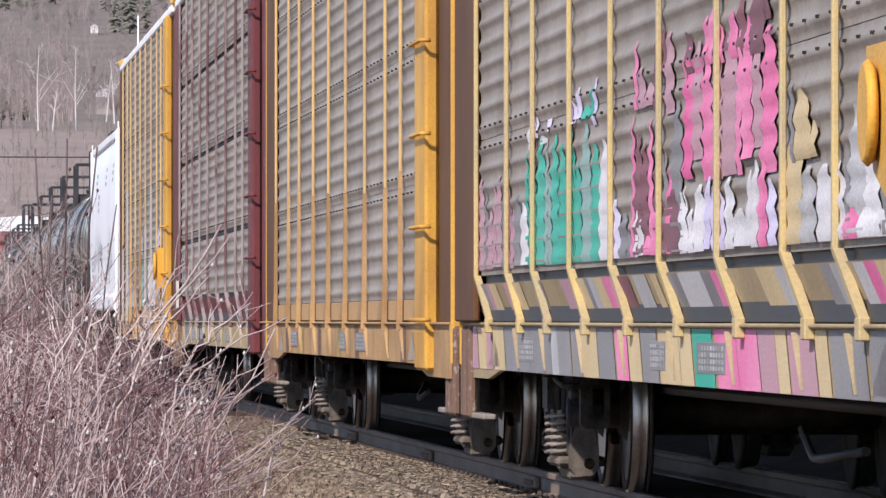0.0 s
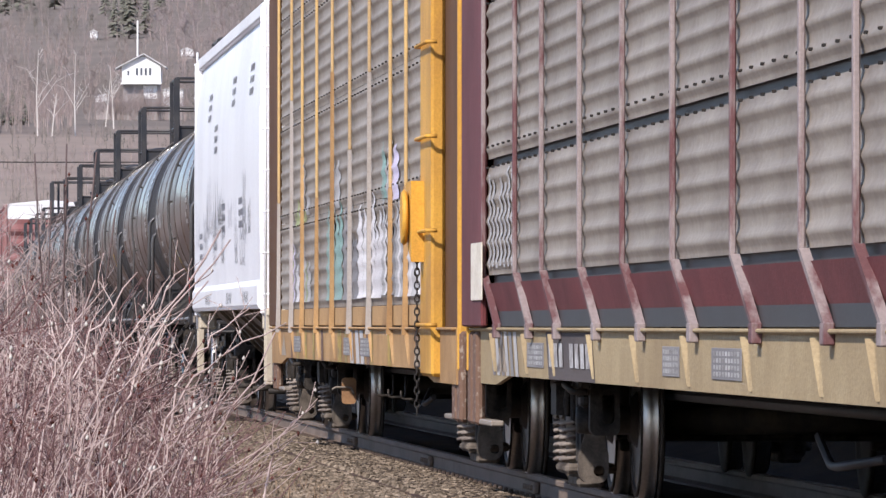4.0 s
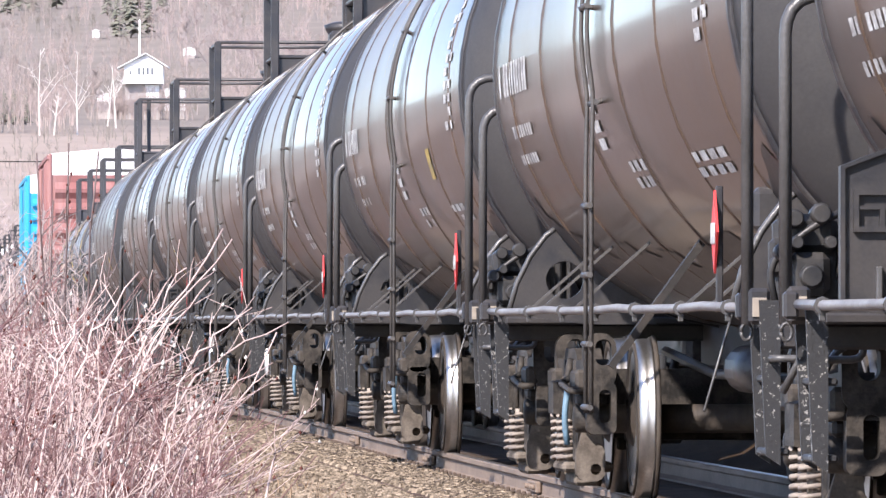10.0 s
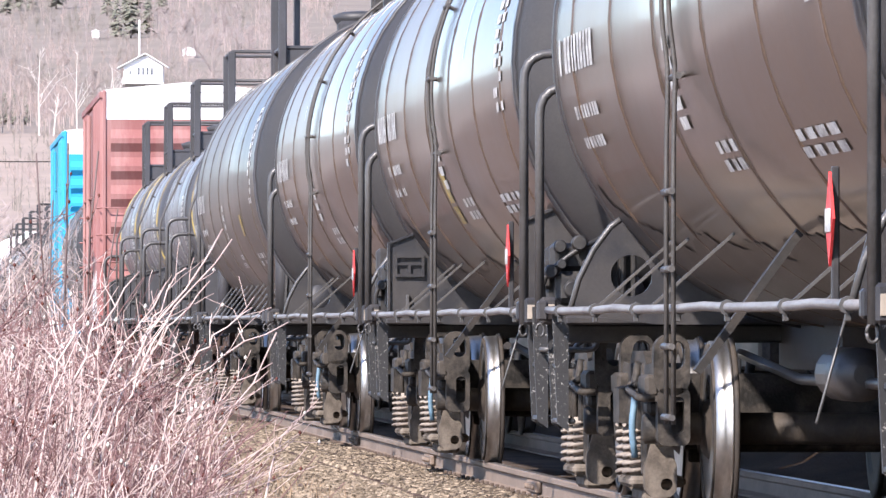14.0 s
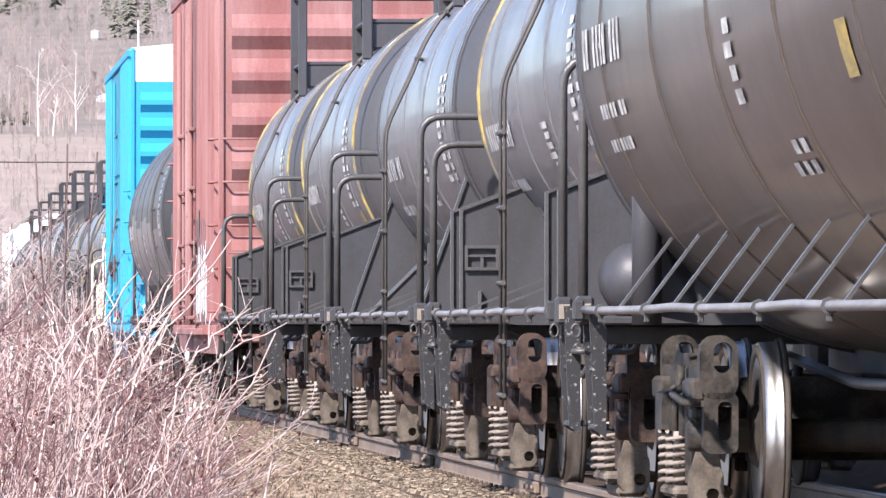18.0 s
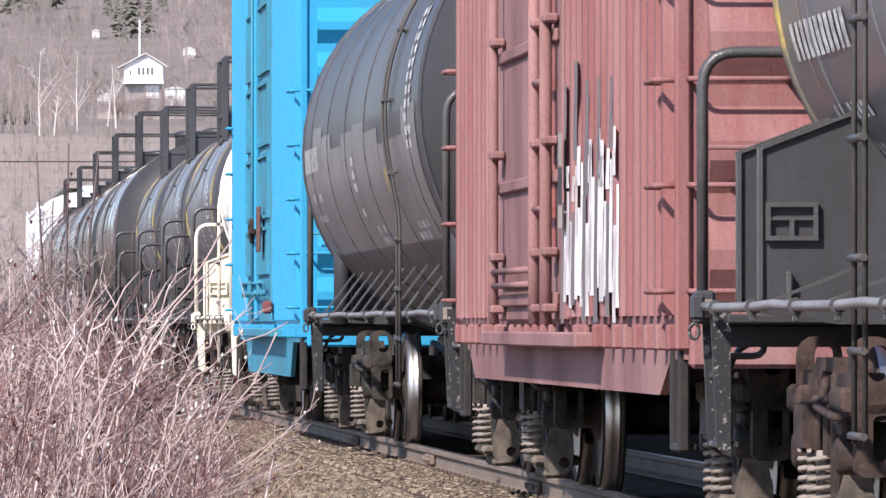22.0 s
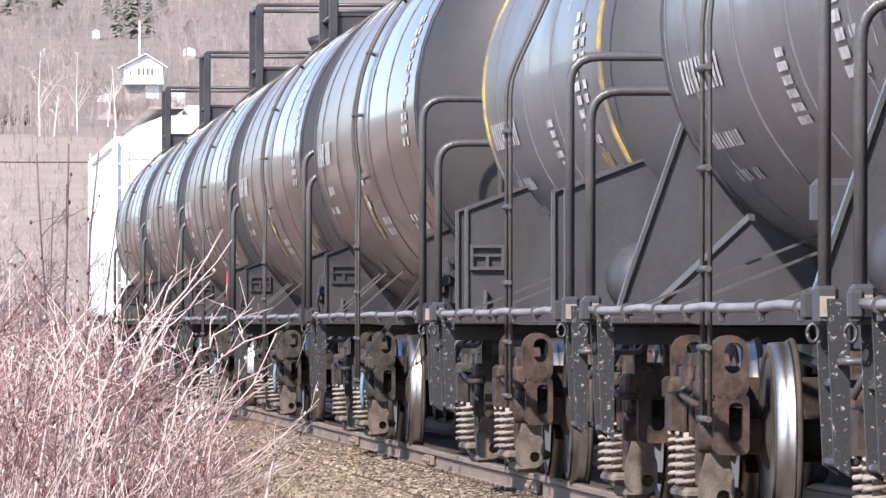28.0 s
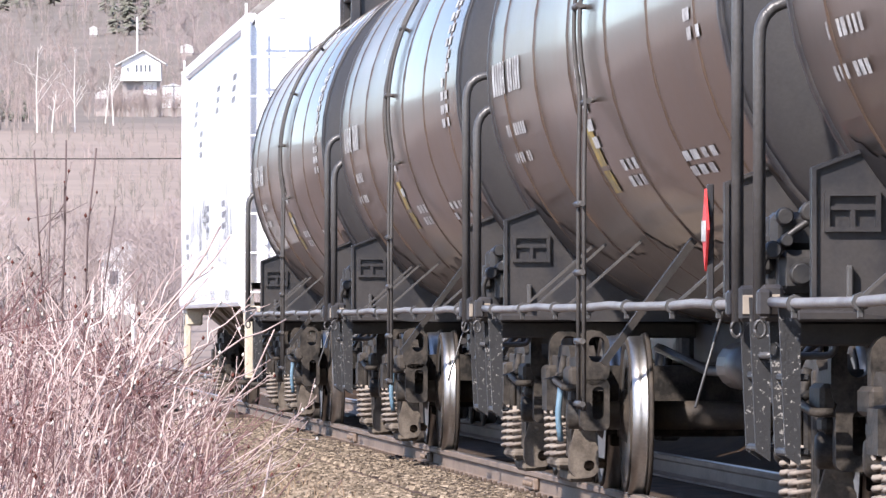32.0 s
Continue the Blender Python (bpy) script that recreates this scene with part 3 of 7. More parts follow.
        for yy in (tb,) if not short else (tb + 0.45,) if web == "slant" else (tb - 0.5, tb + 0.45):
            for x in (-1, 1):
                if web == "slant":
                    edge = [(1.45, 1.06), (1.40, 1.22), (1.10, 2.07)]
                elif short:
                    edge = [(1.44, 1.06), (1.44, 1.74), (1.02, 1.90)]
                elif web == "roof":
                    edge = [(1.46, 1.06), (1.46, 1.60), (1.25, 1.68)]
                elif style == "long":
                    edge = [(1.30, 1.06), (1.26, 1.9), (1.22, 2.0)]
                else:
                    edge = [(1.47, 1.06), (1.42, 1.24), (1.34, 1.40), (1.25, 1.52), (1.17, 1.58)]
                inner = [(max(0.2, math.sqrt(max(0.0, r * r - (zc - z) ** 2)) - 0.03), z) for z in (edge[-1][1] - 0.02, zc - r * 0.72, zc - r * 0.9)]
                poly = [(x * u, z) for u, z in edge + inner + [(0.3, 1.0), (1.0, 1.0)]]
                g = Geo()
                if web == "arch" and style == "tank" and s > 0:
                    holed(g, poly, x * 1.14, 1.26, 0.11, s * yy - 0.015, s * yy + 0.015)
                else:
                    g.plate(poly if x > 0 else poly[::-1], s * yy - 0.015, s * yy + 0.015, "y")
                wb = part("bolster_web", g, frame, car, "sloped steel bolster web")
                fl = Geo()
                if web == "arch" and style == "tank":
                    fl.tube([(x * u, s * yy - 0.01, z) for u, z in edge], 0.016, 6)
                else:
                    for (u0, z0), (u1, z1) in zip(edge, edge[1:]):
                        fl.add([(x * u0, s * yy - 0.04, z0), (x * u0, s * yy + 0.04, z0), (x * u1, s * yy + 0.04, z1), (x * u1, s * yy - 0.04, z1),
                                (x * (u0 - 0.018), s * yy - 0.04, z0 - 0.01), (x * (u0 - 0.018), s * yy + 0.04, z0 - 0.01), (x * (u1 - 0.018), s * yy + 0.04, z1 - 0.01), (x * (u1 - 0.018), s * yy - 0.04, z1 - 0.01)],
                               [(0, 1, 2, 3), (7, 6, 5, 4), (0, 3, 7, 4), (1, 5, 6, 2), (0, 4, 5, 1), (2, 6, 7, 3)])
                part("flange", fl, rail if style != "tank" or web == "arch" else frame, wb)
        if web == "roof":
            for x in (-1, 1):
                if s > 0:
                    k = Geo()
                    yy = tb - 0.52 if short else tb - 0.016
                    k.ring([(x * u, z) for u, z in ((1.19, 1.35), (1.41, 1.35), (1.41, 1.51), (1.19, 1.51))], [(x * u, z) for u, z in ((1.21, 1.37), (1.39, 1.37), (1.39, 1.49), (1.21, 1.49))], yy - 0.03, yy)
                    k.plate([(x * u, z) for u, z in ((1.20, 1.45), (1.20, 1.435), (1.29, 1.435), (1.29, 1.36), (1.31, 1.36), (1.31, 1.435), (1.40, 1.435), (1.40, 1.45))], yy - 0.025, yy, "y")
                    part("bracket", k, rail if short else frame, car, "small steel frame on the web")
                    part("upright", Geo().box(x * 1.30, x * 1.325, yy - 0.05, yy, 1.08, 1.22, 0.006), rail, car)
        if web == "slant":
            for x in (-1, 1):
                part("long_brace", Geo().tube([Vector((x * 1.32, s * (tb - 0.3), 1.08)), Vector((x * 0.92, s * (tb - 1.2), 1.52))], 0.026, 4), rail, car)
    # hand pipe along both sides with its clamps; cross braces up to the tank
    for x in (-1, 1):
        e = length / 2 - 0.62
        pts, n = [], 14
        for i in range(n + 1):
            y = -e + 2 * e * i / n
            pts.append((x * (1.50 + (0.003 if i % 3 else -0.006)), y, 1.075 + (0.006 if i % 4 == 2 else -0.003)))
        part("side_pipe", Geo().tube(pts, 0.021, 8), rail if rail is cream_paint else pipe_pale, car, "grey pipe along the side sill")
        clamp = GEAR.setdefault("clamp", Geo().lathe([(0.035, -0.02), (0.035, 0.02)], 8, "y").box(-0.012, 0.012, -0.015, 0.015, -0.06, -0.02, 0.003).mesh("pipe_clamp", pipe_grey))
        for i in range(1, n, 2):
            part("pipe_clamp", clamp, None, car, "", pose(pts[i][0], pts[i][1], pts[i][2]))
        spots = {"tank": [-tb + 0.9, -tb + 2.2, 1.8, tb - 2.8, tb - 1.9], "short": [-tb + 0.9, 0.9, tb - 0.9],
                 "long": [-tb + 0.6 + 1.5 * i for i in range(11)]}[style]
        for y in spots:
            z1 = 1.44
            x1 = math.sqrt(r * r - (zc - z1) ** 2) - 0.02
            a, b = Vector((x * 1.49, y, 1.07)), Vector((x * x1, y, z1))
            g = Geo()
            d = (b - a).normalized()
            up = Vector((-d.z * x, 0, d.x * x)) * 0.007
            wd = Vector((0, 0.014 if style != "long" else 0.025, 0))
            g.add([a + up - wd, a + up + wd, b + up + wd, b + up - wd, a - up - wd, a - up + wd, b - up + wd, b - up - wd],
                  [(0, 1, 2, 3), (7, 6, 5, 4), (0, 3, 7, 4), (1, 5, 6, 2), (0, 4, 5, 1), (2, 6, 7, 3)])
            part("brace", g, rail if style != "tank" else ladder_steel, car)
        if style == "tank":
            for y in (-1.1,):
                part("channel_brace", Geo().plate([(x * 1.50, 0.78), (x * 1.53, 0.80), (x * 1.06, 1.44), (x * 1.03, 1.42)][:: int(x)], y - 0.05, y + 0.05, "y"), steel_dark, car, "thick sloped channel brace")
            if x < 0:
                for y in (-tb + 1.25,):
                    part("stay_rod", Geo().tube([(x * 1.50, y - 0.3, 0.62), (x * 1.22, y + 0.3, 1.40)], 0.006, 6), pipe_grey, car, "thin steel stay rod")
        # ladder that follows the shell and hangs below the side pipe
        xl = 1.54 if style != "short" else 1.42
        if style == "long":
            for y in (-tb + 0.1, tb - 0.25):
                part("support_column", Geo().lathe([(0.075, 1.0), (0.075, 1.78), (0.05, 1.82)], 16, "z", (x * 1.3, y, 0)), frame, car, "thick round support column")
        for dy in (-0.19, 0.19) if side_ladder else ():
            path = [(x * (r + 0.045) * math.cos(radians(a)), ladder_y + dy, zc + (r + 0.045) * math.sin(radians(a))) for a in range(72, -13 if style != "short" else 17, -6)]
            path += [(x * xl, ladder_y + dy, 1.75 if style != "short" else 2.45), (x * xl, ladder_y + dy, 0.55)]
            part("ladder_rail", Geo().tube(bend(path, 0.1, 2), 0.012, 6), ladder_steel if rail is not cream_paint else rail, car)
        for a in () if not side_ladder else (60, 40, 22, 4, -14) if style != "short" else (60, 40, 22):
            c = Vector((x * (r + 0.045) * math.cos(radians(a)), ladder_y, zc + (r + 0.045) * math.sin(radians(a))))
            g = Geo().tube([c + Vector((0, -0.21, 0)), c + Vector((0, 0.21, 0))], 0.017, 6)
            g.tube([c, Vector((c.x * (r - 0.02) / (r + 0.045), ladder_y, zc + (c.z - zc) * (r - 0.02) / (r + 0.045)))], 0.014, 6)
            part("rung", g, ladder_steel, car)
        for z in () if not side_ladder else (0.58, 0.9, 1.25, 1.6) if style != "short" else (0.58, 0.9, 1.25, 1.7, 2.15):
            part("rung", Geo().tube([(x * (xl + 0.01), ladder_y - 0.24, z), (x * (xl + 0.01), ladder_y + 0.24, z)], 0.016, 6), ladder_steel, car)
    # top platform, manway and fittings
    zt = zc + r
    g = Geo()
    g.box(-0.94, 0.94, ladder_y - plat, ladder_y + plat, zt - 0.08, zt - 0.04, 0.01)
    for yy in (-plat + 0.05, plat - 0.05):
        g.box(-0.94, 0.94, ladder_y + yy - 0.04, ladder_y + yy + 0.04, zt - 0.30, zt - 0.08, 0.01)
    part("top_platform", g, frame, car, "grated top platform")
    for name, geo in railing(-0.92, 0.92, ladder_y - plat, ladder_y + plat, zt + 0.05, 0.82 if style == "long" else 0.62, style == "long"):
        part(name, geo, frame, car)
    part("manway", Geo().lathe([(0.22, zt - 0.2), (0.22, zt + 0.14), (0.30, zt + 0.28), (0.32, zt + 0.33), (0.2, zt + 0.37), (0.05, zt + 0.38)], 24, "z", (0, ladder_y + 0.3, 0)), frame, car)
    part("valve_housing", Geo().box(-0.3, 0.3, ladder_y - plat * 0.7, ladder_y - plat * 0.7 + 0.4, zt - 0.05, zt + 0.24, 0.04), frame, car)
    # brake gear below the tank
    part("air_reservoir", Geo().lathe([(0.05, -0.55), (0.13, -0.5), (0.13, 0.5), (0.05, 0.55)], 16, "y", (-0.45, tb * 0.35, 0.76)), black_paint, car)
    part("outlet_valve", Geo().lathe([(0.10, 0.46), (0.13, 0.5), (0.13, 0.8), (0.24, zc - r + 0.06)], 16, "z", (0, 0.4, 0)), frame, car)
    part("brake_valve", Geo().box(-1.25, -0.95, -tb + 0.75, -tb + 1.0, 1.12, 1.45, 0.04).box(-1.3, -1.1, -tb + 0.8, -tb + 0.95, 1.4, 1.6, 0.03), frame, car)
    if style == "tank":
        # control valve on the front platform: castings, pipes and flanges in one cluster
        yv, g = -length / 2 + 1.0, Geo()
        for a, b, c, d, u, w in ((-1.36, -1.12, 0.0, 0.26, 1.30, 1.46), (-1.33, -1.16, -0.08, 0.3, 1.12, 1.30), (-1.12, -1.00, 0.02, 0.20, 1.16, 1.42), (-0.97, -0.93, 0.0, 0.24, 1.10, 1.48), (-0.90, -0.87, 0.0, 0.24, 1.10, 1.46), (-1.40, -1.34, 0.06, 0.16, 1.20, 1.36)):
            g.box(a, b, yv + c, yv + d, u, w, 0.03)
        g.box(-1.38, -0.86, yv + 0.1, yv + 0.2, 1.06, 1.44, 0.02)
        for xx, zz, rr in ((-1.31, 1.44, 0.03), (-1.20, 1.46, 0.035), (-1.24, 1.20, 0.04), (-1.36, 1.30, 0.03), (-1.06, 1.38, 0.03), (-1.08, 1.24, 0.035), (-1.16, 1.34, 0.022), (-1.30, 1.34, 0.022)):
            g.lathe([(rr, -0.12), (rr * 1.3, -0.10), (rr * 1.3, -0.06), (rr, -0.04), (rr, 0.1)], 12, "y", (xx, yv, zz))
        g.tube(bend([(-1.38, yv - 0.05, 1.05), (-1.42, yv - 0.05, 1.25), (-1.25, yv - 0.1, 1.40), (-1.05, yv - 0.05, 1.5)], 0.08, 3), 0.016, 6)
        g.tube(bend([(-1.1, yv - 0.1, 1.08), (-1.12, yv - 0.12, 1.36), (-0.92, yv - 0.1, 1.40)], 0.08, 3), 0.014, 6)
        part("control_valve", g, truck_black, car, "oily black brake valve cluster")
    part("brake_pipe", Geo().tube([(-0.42, -length / 2 + 0.6, 0.84), (-0.42, -tb + 1.8, 0.72), (-0.42, tb - 1.8, 0.72), (-0.42, length / 2 - 0.6, 0.84)], 0.03, 6), frame, car)
    k = 1.0 if style != "tank" else 0.62
    part("air_tank", Geo().lathe([(0.02, -tb - 0.92), (0.10 * k, -tb - 0.90), (0.17 * k, -tb - 0.84), (0.20 * k, -tb - 0.76), (0.20 * k, -tb - 0.35), (0.02, -tb - 0.25)], 20, "y", (-1.02 if style != "tank" else -0.92, 0, 1.25 if style != "tank" else 1.18)), frame, car)
    if style == "tank" and seed == 2:
        for i, line in enumerate(("LIFT", "HERE")):
            cu = bpy.data.curves.new("lettering", "FONT")
            cu.body, cu.size, cu.align_x = line, 0.062, "CENTER"
            cu.extrude = 0.002
            tmp = bpy.data.objects.new("lettering", cu)
            me = bpy.data.meshes.new_from_object(tmp)
            me.materials.append(mark_white)
            bpy.data.objects.remove(tmp)
            part("lettering", me, None, car, "white stencilled words", pose(-1.14, -tb - 0.022, 1.38 - 0.066 * i, 90, 0, 0))
    couplers(car, length / 2)
    for y in (-tb, tb):
        truck(car, y, key, hose=style == "tank" and y > 0)
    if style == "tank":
        # uneven darker band along the lower shell, reaching highest at the bolsters
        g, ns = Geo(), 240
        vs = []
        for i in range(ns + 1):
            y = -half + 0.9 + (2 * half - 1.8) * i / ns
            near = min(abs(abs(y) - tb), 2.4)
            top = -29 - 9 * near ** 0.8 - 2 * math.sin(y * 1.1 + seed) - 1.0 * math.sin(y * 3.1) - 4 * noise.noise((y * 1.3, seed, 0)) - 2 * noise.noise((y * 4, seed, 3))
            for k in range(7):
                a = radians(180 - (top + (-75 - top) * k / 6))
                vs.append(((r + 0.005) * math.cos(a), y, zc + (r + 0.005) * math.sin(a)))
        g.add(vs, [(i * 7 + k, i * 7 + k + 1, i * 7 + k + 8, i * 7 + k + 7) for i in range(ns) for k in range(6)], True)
        part("soot_stain", g, soot, car, "uneven near-black band low on the shell", kind="stuff")
    if marks:
        if style == "short":
            part("stencil", bars(rng, r, zc, 2.2 + shift, 4.4 + shift, -9, -21, 1, 11), mark_white, car, "large white stencilled bars, not readable", kind="stuff")
            part("stencil", bars(rng, r, zc, 2.5 + shift, 4.0 + shift, -28, -34, 1, 9), mark_white, car, kind="stuff")
            part("stencil", bars(rng, r, zc, 2.7 + shift, 3.9 + shift, -38, -43, 1, 7), mark_white, car, kind="stuff")
            part("stencil", bars(rng, r, zc, -3.9 + shift, -2.9 + shift, 12, -25, 10, 2), mark_white, car, "tall table of white bars", kind="stuff")
            part("stencil", bars(rng, r, zc, -0.9 + shift, -0.2 + shift, -14, -32, 6, 1), mark_white, car, kind="stuff")
        else:
            e = half - r * 0.5
            for y0, y1, a0, a1, rows, cols in ((e - 2.6, e - 0.3, 2, -9, 1, 11), (e - 2.4, e - 0.9, -13, -17, 1, 8), (e - 2.2, e - 0.9, -19.5, -23, 1, 7), (1 - e, 1.8 - e, 26, -10, 11, 2), (2.0 - e, 3.8 - e, -27, -33, 2, 4), (0.4, 0.9, -6, -24, 5, 1), (-1.2, -0.2, -26, -33, 2, 3)):
                part("stencil", bars(rng, r, zc, y0, y1, a0, a1, rows, cols), mark_white, car, "white stencilled bars, not readable", kind="stuff")
        if style == "tank" and web == "roof":
            part("yellow_mark", skin(skin(Geo(), r, zc, 0.6, 1.0, -19, -27), r, zc, 0.6, 1.0, -28, -33), mark_yellow, car, "worn orange-yellow panel")
        elif web == "roof" and shell is tank_grey:
            part("yellow_mark", skin(Geo(), r, zc, -3.9 + shift, -3.4 + shift, -27, -40), mark_yellow, car, "worn yellow panel")
        elif style == "long" or (style == "tank" and seed % 2 == 0):
            part("yellow_mark", skin(Geo(), r, zc, -half * 0.42, -half * 0.42 + 0.36, -12, -20), mark_yellow, car, "worn yellow panel")
        if style == "tank" and placard:
            for yy, m in ((-half * 0.80, mark_red),):
                pl = part("placard", Geo().plate([(yy, 1.22), (yy + 0.14, 1.40), (yy, 1.58), (yy - 0.14, 1.40)], -1.50, -1.49), m, car, "diamond placard on the side")
                part("bar", Geo().box(-1.505, -1.503, yy - 0.1, yy + 0.1, 1.35, 1.44, 0.001), mark_white if m is mark_red else mark_black, pl)
                part("placard_post", Geo().box(-1.49, -1.46, yy - 0.02, yy + 0.02, 1.05, 1.60, 0.005), frame, car)
        if style == "short":
            for y, a1 in ((-half + 0.85, -14), (half * 0.22, -4), (half - 1.0, -24)):
                part("seam_line", skin(Geo(), r, zc, y, y + 0.02, 62, a1 + rng.uniform(-6, 6)), mark_yellow if shell is not tank_cream and web == "roof" else mark_white, car, "thin worn painted line round the shell")
        for i in range(7):
            y = -half * 0.9 + half * 1.8 * i / 6.3
            if i % 2 == 0 and (style != "tank" or i < 5):
                part("seam_stripe", skin(Geo(), r, zc, y, y + 0.035, 55, rng.uniform(5, 25)), mark_yellow if rng.random() < 0.6 and web != "slant" else mark_white, car, "worn painted stripe over the seam")
    return car


# ---- covered hoppers ----


def hopper_car(label, length, tb, half, paint, seed=0):
    rng = random.Random(seed)
    car = thing("covered_hopper", label, "hopper car", "freight train")
    prof = [(1.535, 1.40), (1.545, 1.9), (1.55, 2.5), (1.545, 3.1), (1.51, 3.6), (1.45, 4.0), (1.40, 4.12), (1.15, 4.32), (0.7, 4.5), (0.0, 4.55)]
    g = Geo()
    n = len(prof)
    ys = [-half, half]
    loop = [(-x, z) for x, z in prof] + [(x, z) for x, z in reversed(prof[:-1])]
    m = len(loop)
    vs = [(x, ys[0], z) for x, z in loop] + [(x, ys[1], z) for x, z in loop]
    fs = [(i, m + i, m + i + 1, i + 1) for i in range(m - 1)]
    g.add(vs, fs, True)
    g.add(vs, [tuple(range(m)), tuple(range(2 * m - 1, m - 1, -1)), (0, m - 1, 2 * m - 1, m)])
    part("body", g, paint, car, "smooth white curved hopper side")
    # roof running board, hatch covers and their frames
    for x in (-0.62, 0.62):
        part("running_board", Geo().box(x - 0.3, x + 0.3, -half - 0.1, half + 0.1, 4.62, 4.66, 0.008), galvanised, car)
    for i in range(6):
        y = -half * 0.85 + half * 1.7 * i / 5
        part("hatch", Geo().box(-0.3, 0.3, y - 0.85, y + 0.85, 4.52, 4.70, 0.05), paint, car)
    for x in (-1, 1):
        part("roof_edge", Geo().box(x * 1.38, x * 1.50, -half, half, 4.02, 4.16, 0.015), paint, car)
        s = Geo()
        s.plate([(x * 1.55, 1.16), (x * 1.57, 1.20), (x * 1.57, 1.38), (x * 1.54, 1.44), (x * 1.45, 1.46), (x * 1.40, 1.16)], -half, half, "y")
        part("side_sill", s, paint, car, "heavy white side sill with dents")
        g = Geo()
        for s in (-1, 1):
            part("corner_post", Geo().box(x * 1.44, x * 1.54, s * (half - 0.02), s * (half + 0.10), 1.1, 4.1, 0.02), paint, car)
            e = half + 0.32
            part("end_ladder_rail", Geo().tube([(x * 1.5, s * e, 0.95), (x * 1.5, s * e, 4.25)], 0.013, 6), paint, car)
            part("end_ladder_rail", Geo().tube([(x * 1.08, s * e, 1.25), (x * 1.08, s * e, 4.25)], 0.013, 6), paint, car)
            for i in range(8):
                part("rung", Geo().tube([(x * 1.06, s * e, 1.3 + 0.4 * i), (x * 1.54, s * e, 1.3 + 0.4 * i)], 0.012, 6), paint, car)
            for y0, y1, z0, z1 in ((half + 0.34, half + 0.40, 0.45, 1.15), (half - 0.08, half - 0.03, 0.45, 1.10), (half - 0.1, half + 0.4, 0.42, 0.45)):
                part("sill_step", Geo().box(x * 1.43, x * 1.50, s * y0, s * y1, z0, z1, 0.008), hopper_cream, car, "cream corner step plate")
            part("bracket", Geo().box(x * 1.30, x * 1.50, s * (half - 0.5), s * (half - 0.3), 0.95, 1.16, 0.02), hopper_cream, car)
    for s in (-1, 1):
        # end platform, slope sheet, posts
        part("end_platform", Geo().box(-1.5, 1.5, s * half, s * (half + 0.55), 1.08, 1.16, 0.02), hopper_cream, car)
        part("stub_sill", Geo().box(-0.2, 0.2, s * (tb - 1.5), s * (length / 2 - 0.5), 0.74, 1.06, 0.02), hopper_cream, car)
        part("end_post", Geo().box(-0.75, -0.65, s * half, s * (half + 0.4), 1.16, 3.6, 0.02), hopper_cream, car)
        part("brake_wheel", Geo().lathe([(0.24, -0.02), (0.27, 0), (0.24, 0.02)], 20, "y", (0.6, s * (half + 0.42), 2.3)), steel_dark, car)
    # chutes: four pairs of sloped hoppers with ribs between
    for i in range(4):
        y = -half * 0.66 + half * 1.32 * i / 3
        g = Geo()
        top, low = 1.2, 0.42
        a, b = half * 0.21, 0.35
        v = [(-1.42, y - a, top), (1.42, y - a, top), (1.42, y + a, top), (-1.42, y + a, top), (-0.55, y - b, low), (0.55, y - b, low), (0.55, y + b, low), (-0.55, y + b, low)]
        g.add(v, [(0, 3, 2, 1), (4, 5, 6, 7), (0, 1, 5, 4), (1, 2, 6, 5), (2, 3, 7, 6), (3, 0, 4, 7)])
        part("chute", g, hopper_dark, car, "sloped chute, dark brown for the shade under the body")
        for x in (-1, 1):
            for e in (-1,):
                p, q = Vector((x * 1.44, y + e * a, top)), Vector((x * 0.57, y + e * b, low))
                w = Vector((0, 0.09 * e, 0))
                part("chute_rib", Geo().add([p, p - w, q - w, q, p + Vector((0, 0, -0.05)), p - w + Vector((0, 0, -0.05)), q - w + Vector((0, 0, -0.05)), q + Vector((0, 0, -0.05))],
                                            [(0, 1, 2, 3), (7, 6, 5, 4), (0, 4, 5, 1), (1, 5, 6, 2), (2, 6, 7, 3), (3, 7, 4, 0)]), hopper_cream, car, "beige rib along the chute")
        part("outlet_gate", Geo().box(-0.62, 0.62, y - 0.42, y + 0.42, 0.32, 0.42, 0.02).box(-0.9, -0.6, y - 0.12, y + 0.12, 0.24, 0.4, 0.02).tube([(-0.95, y, 0.3), (-1.15, y, 0.3)], 0.03, 6), truck_steel, car)
    # scribbles and small stencils as thin raised strokes on the near side
    def side_x(z):
        for (x0, z0), (x1, z1) in zip(prof, prof[1:]):
            if z0 <= z <= z1:
                return x0 + (x1 - x0) * (z - z0) / max(1e-6, z1 - z0)
        return 1.5
    for k in range(26):
        g, y = Geo(), rng.uniform(-half * 0.92, half * 0.8)
        z, high = rng.uniform(1.55, 2.1), rng.uniform(0.25, 0.75)
        wide, loops, lean = rng.uniform(0.16, 0.34), rng.randint(2, 6), rng.uniform(-0.25, 0.25)
        n = loops * 14
        pts = []
        for q in range(n + 1):
            a = 2 * math.pi * q / 14
            env = 0.55 + 0.45 * math.sin(q * 0.21 + k)
            pts.append((y + wide * q / 14 + 0.05 * math.sin(a) + lean * 0.1 * math.cos(a), z + high * env * (0.5 - 0.5 * math.cos(a)) + 0.03 * rng.random()))
        w = rng.uniform(0.016, 0.034)
        for (ya, za), (yb, zb) in zip(pts, pts[1:]):
            g.add([(-side_x(za) - 0.005, ya, za), (-side_x(za) - 0.005, ya + w, za), (-side_x(zb) - 0.005, yb + w, zb), (-side_x(zb) - 0.005, yb, zb)], [(0, 1, 2, 3)])
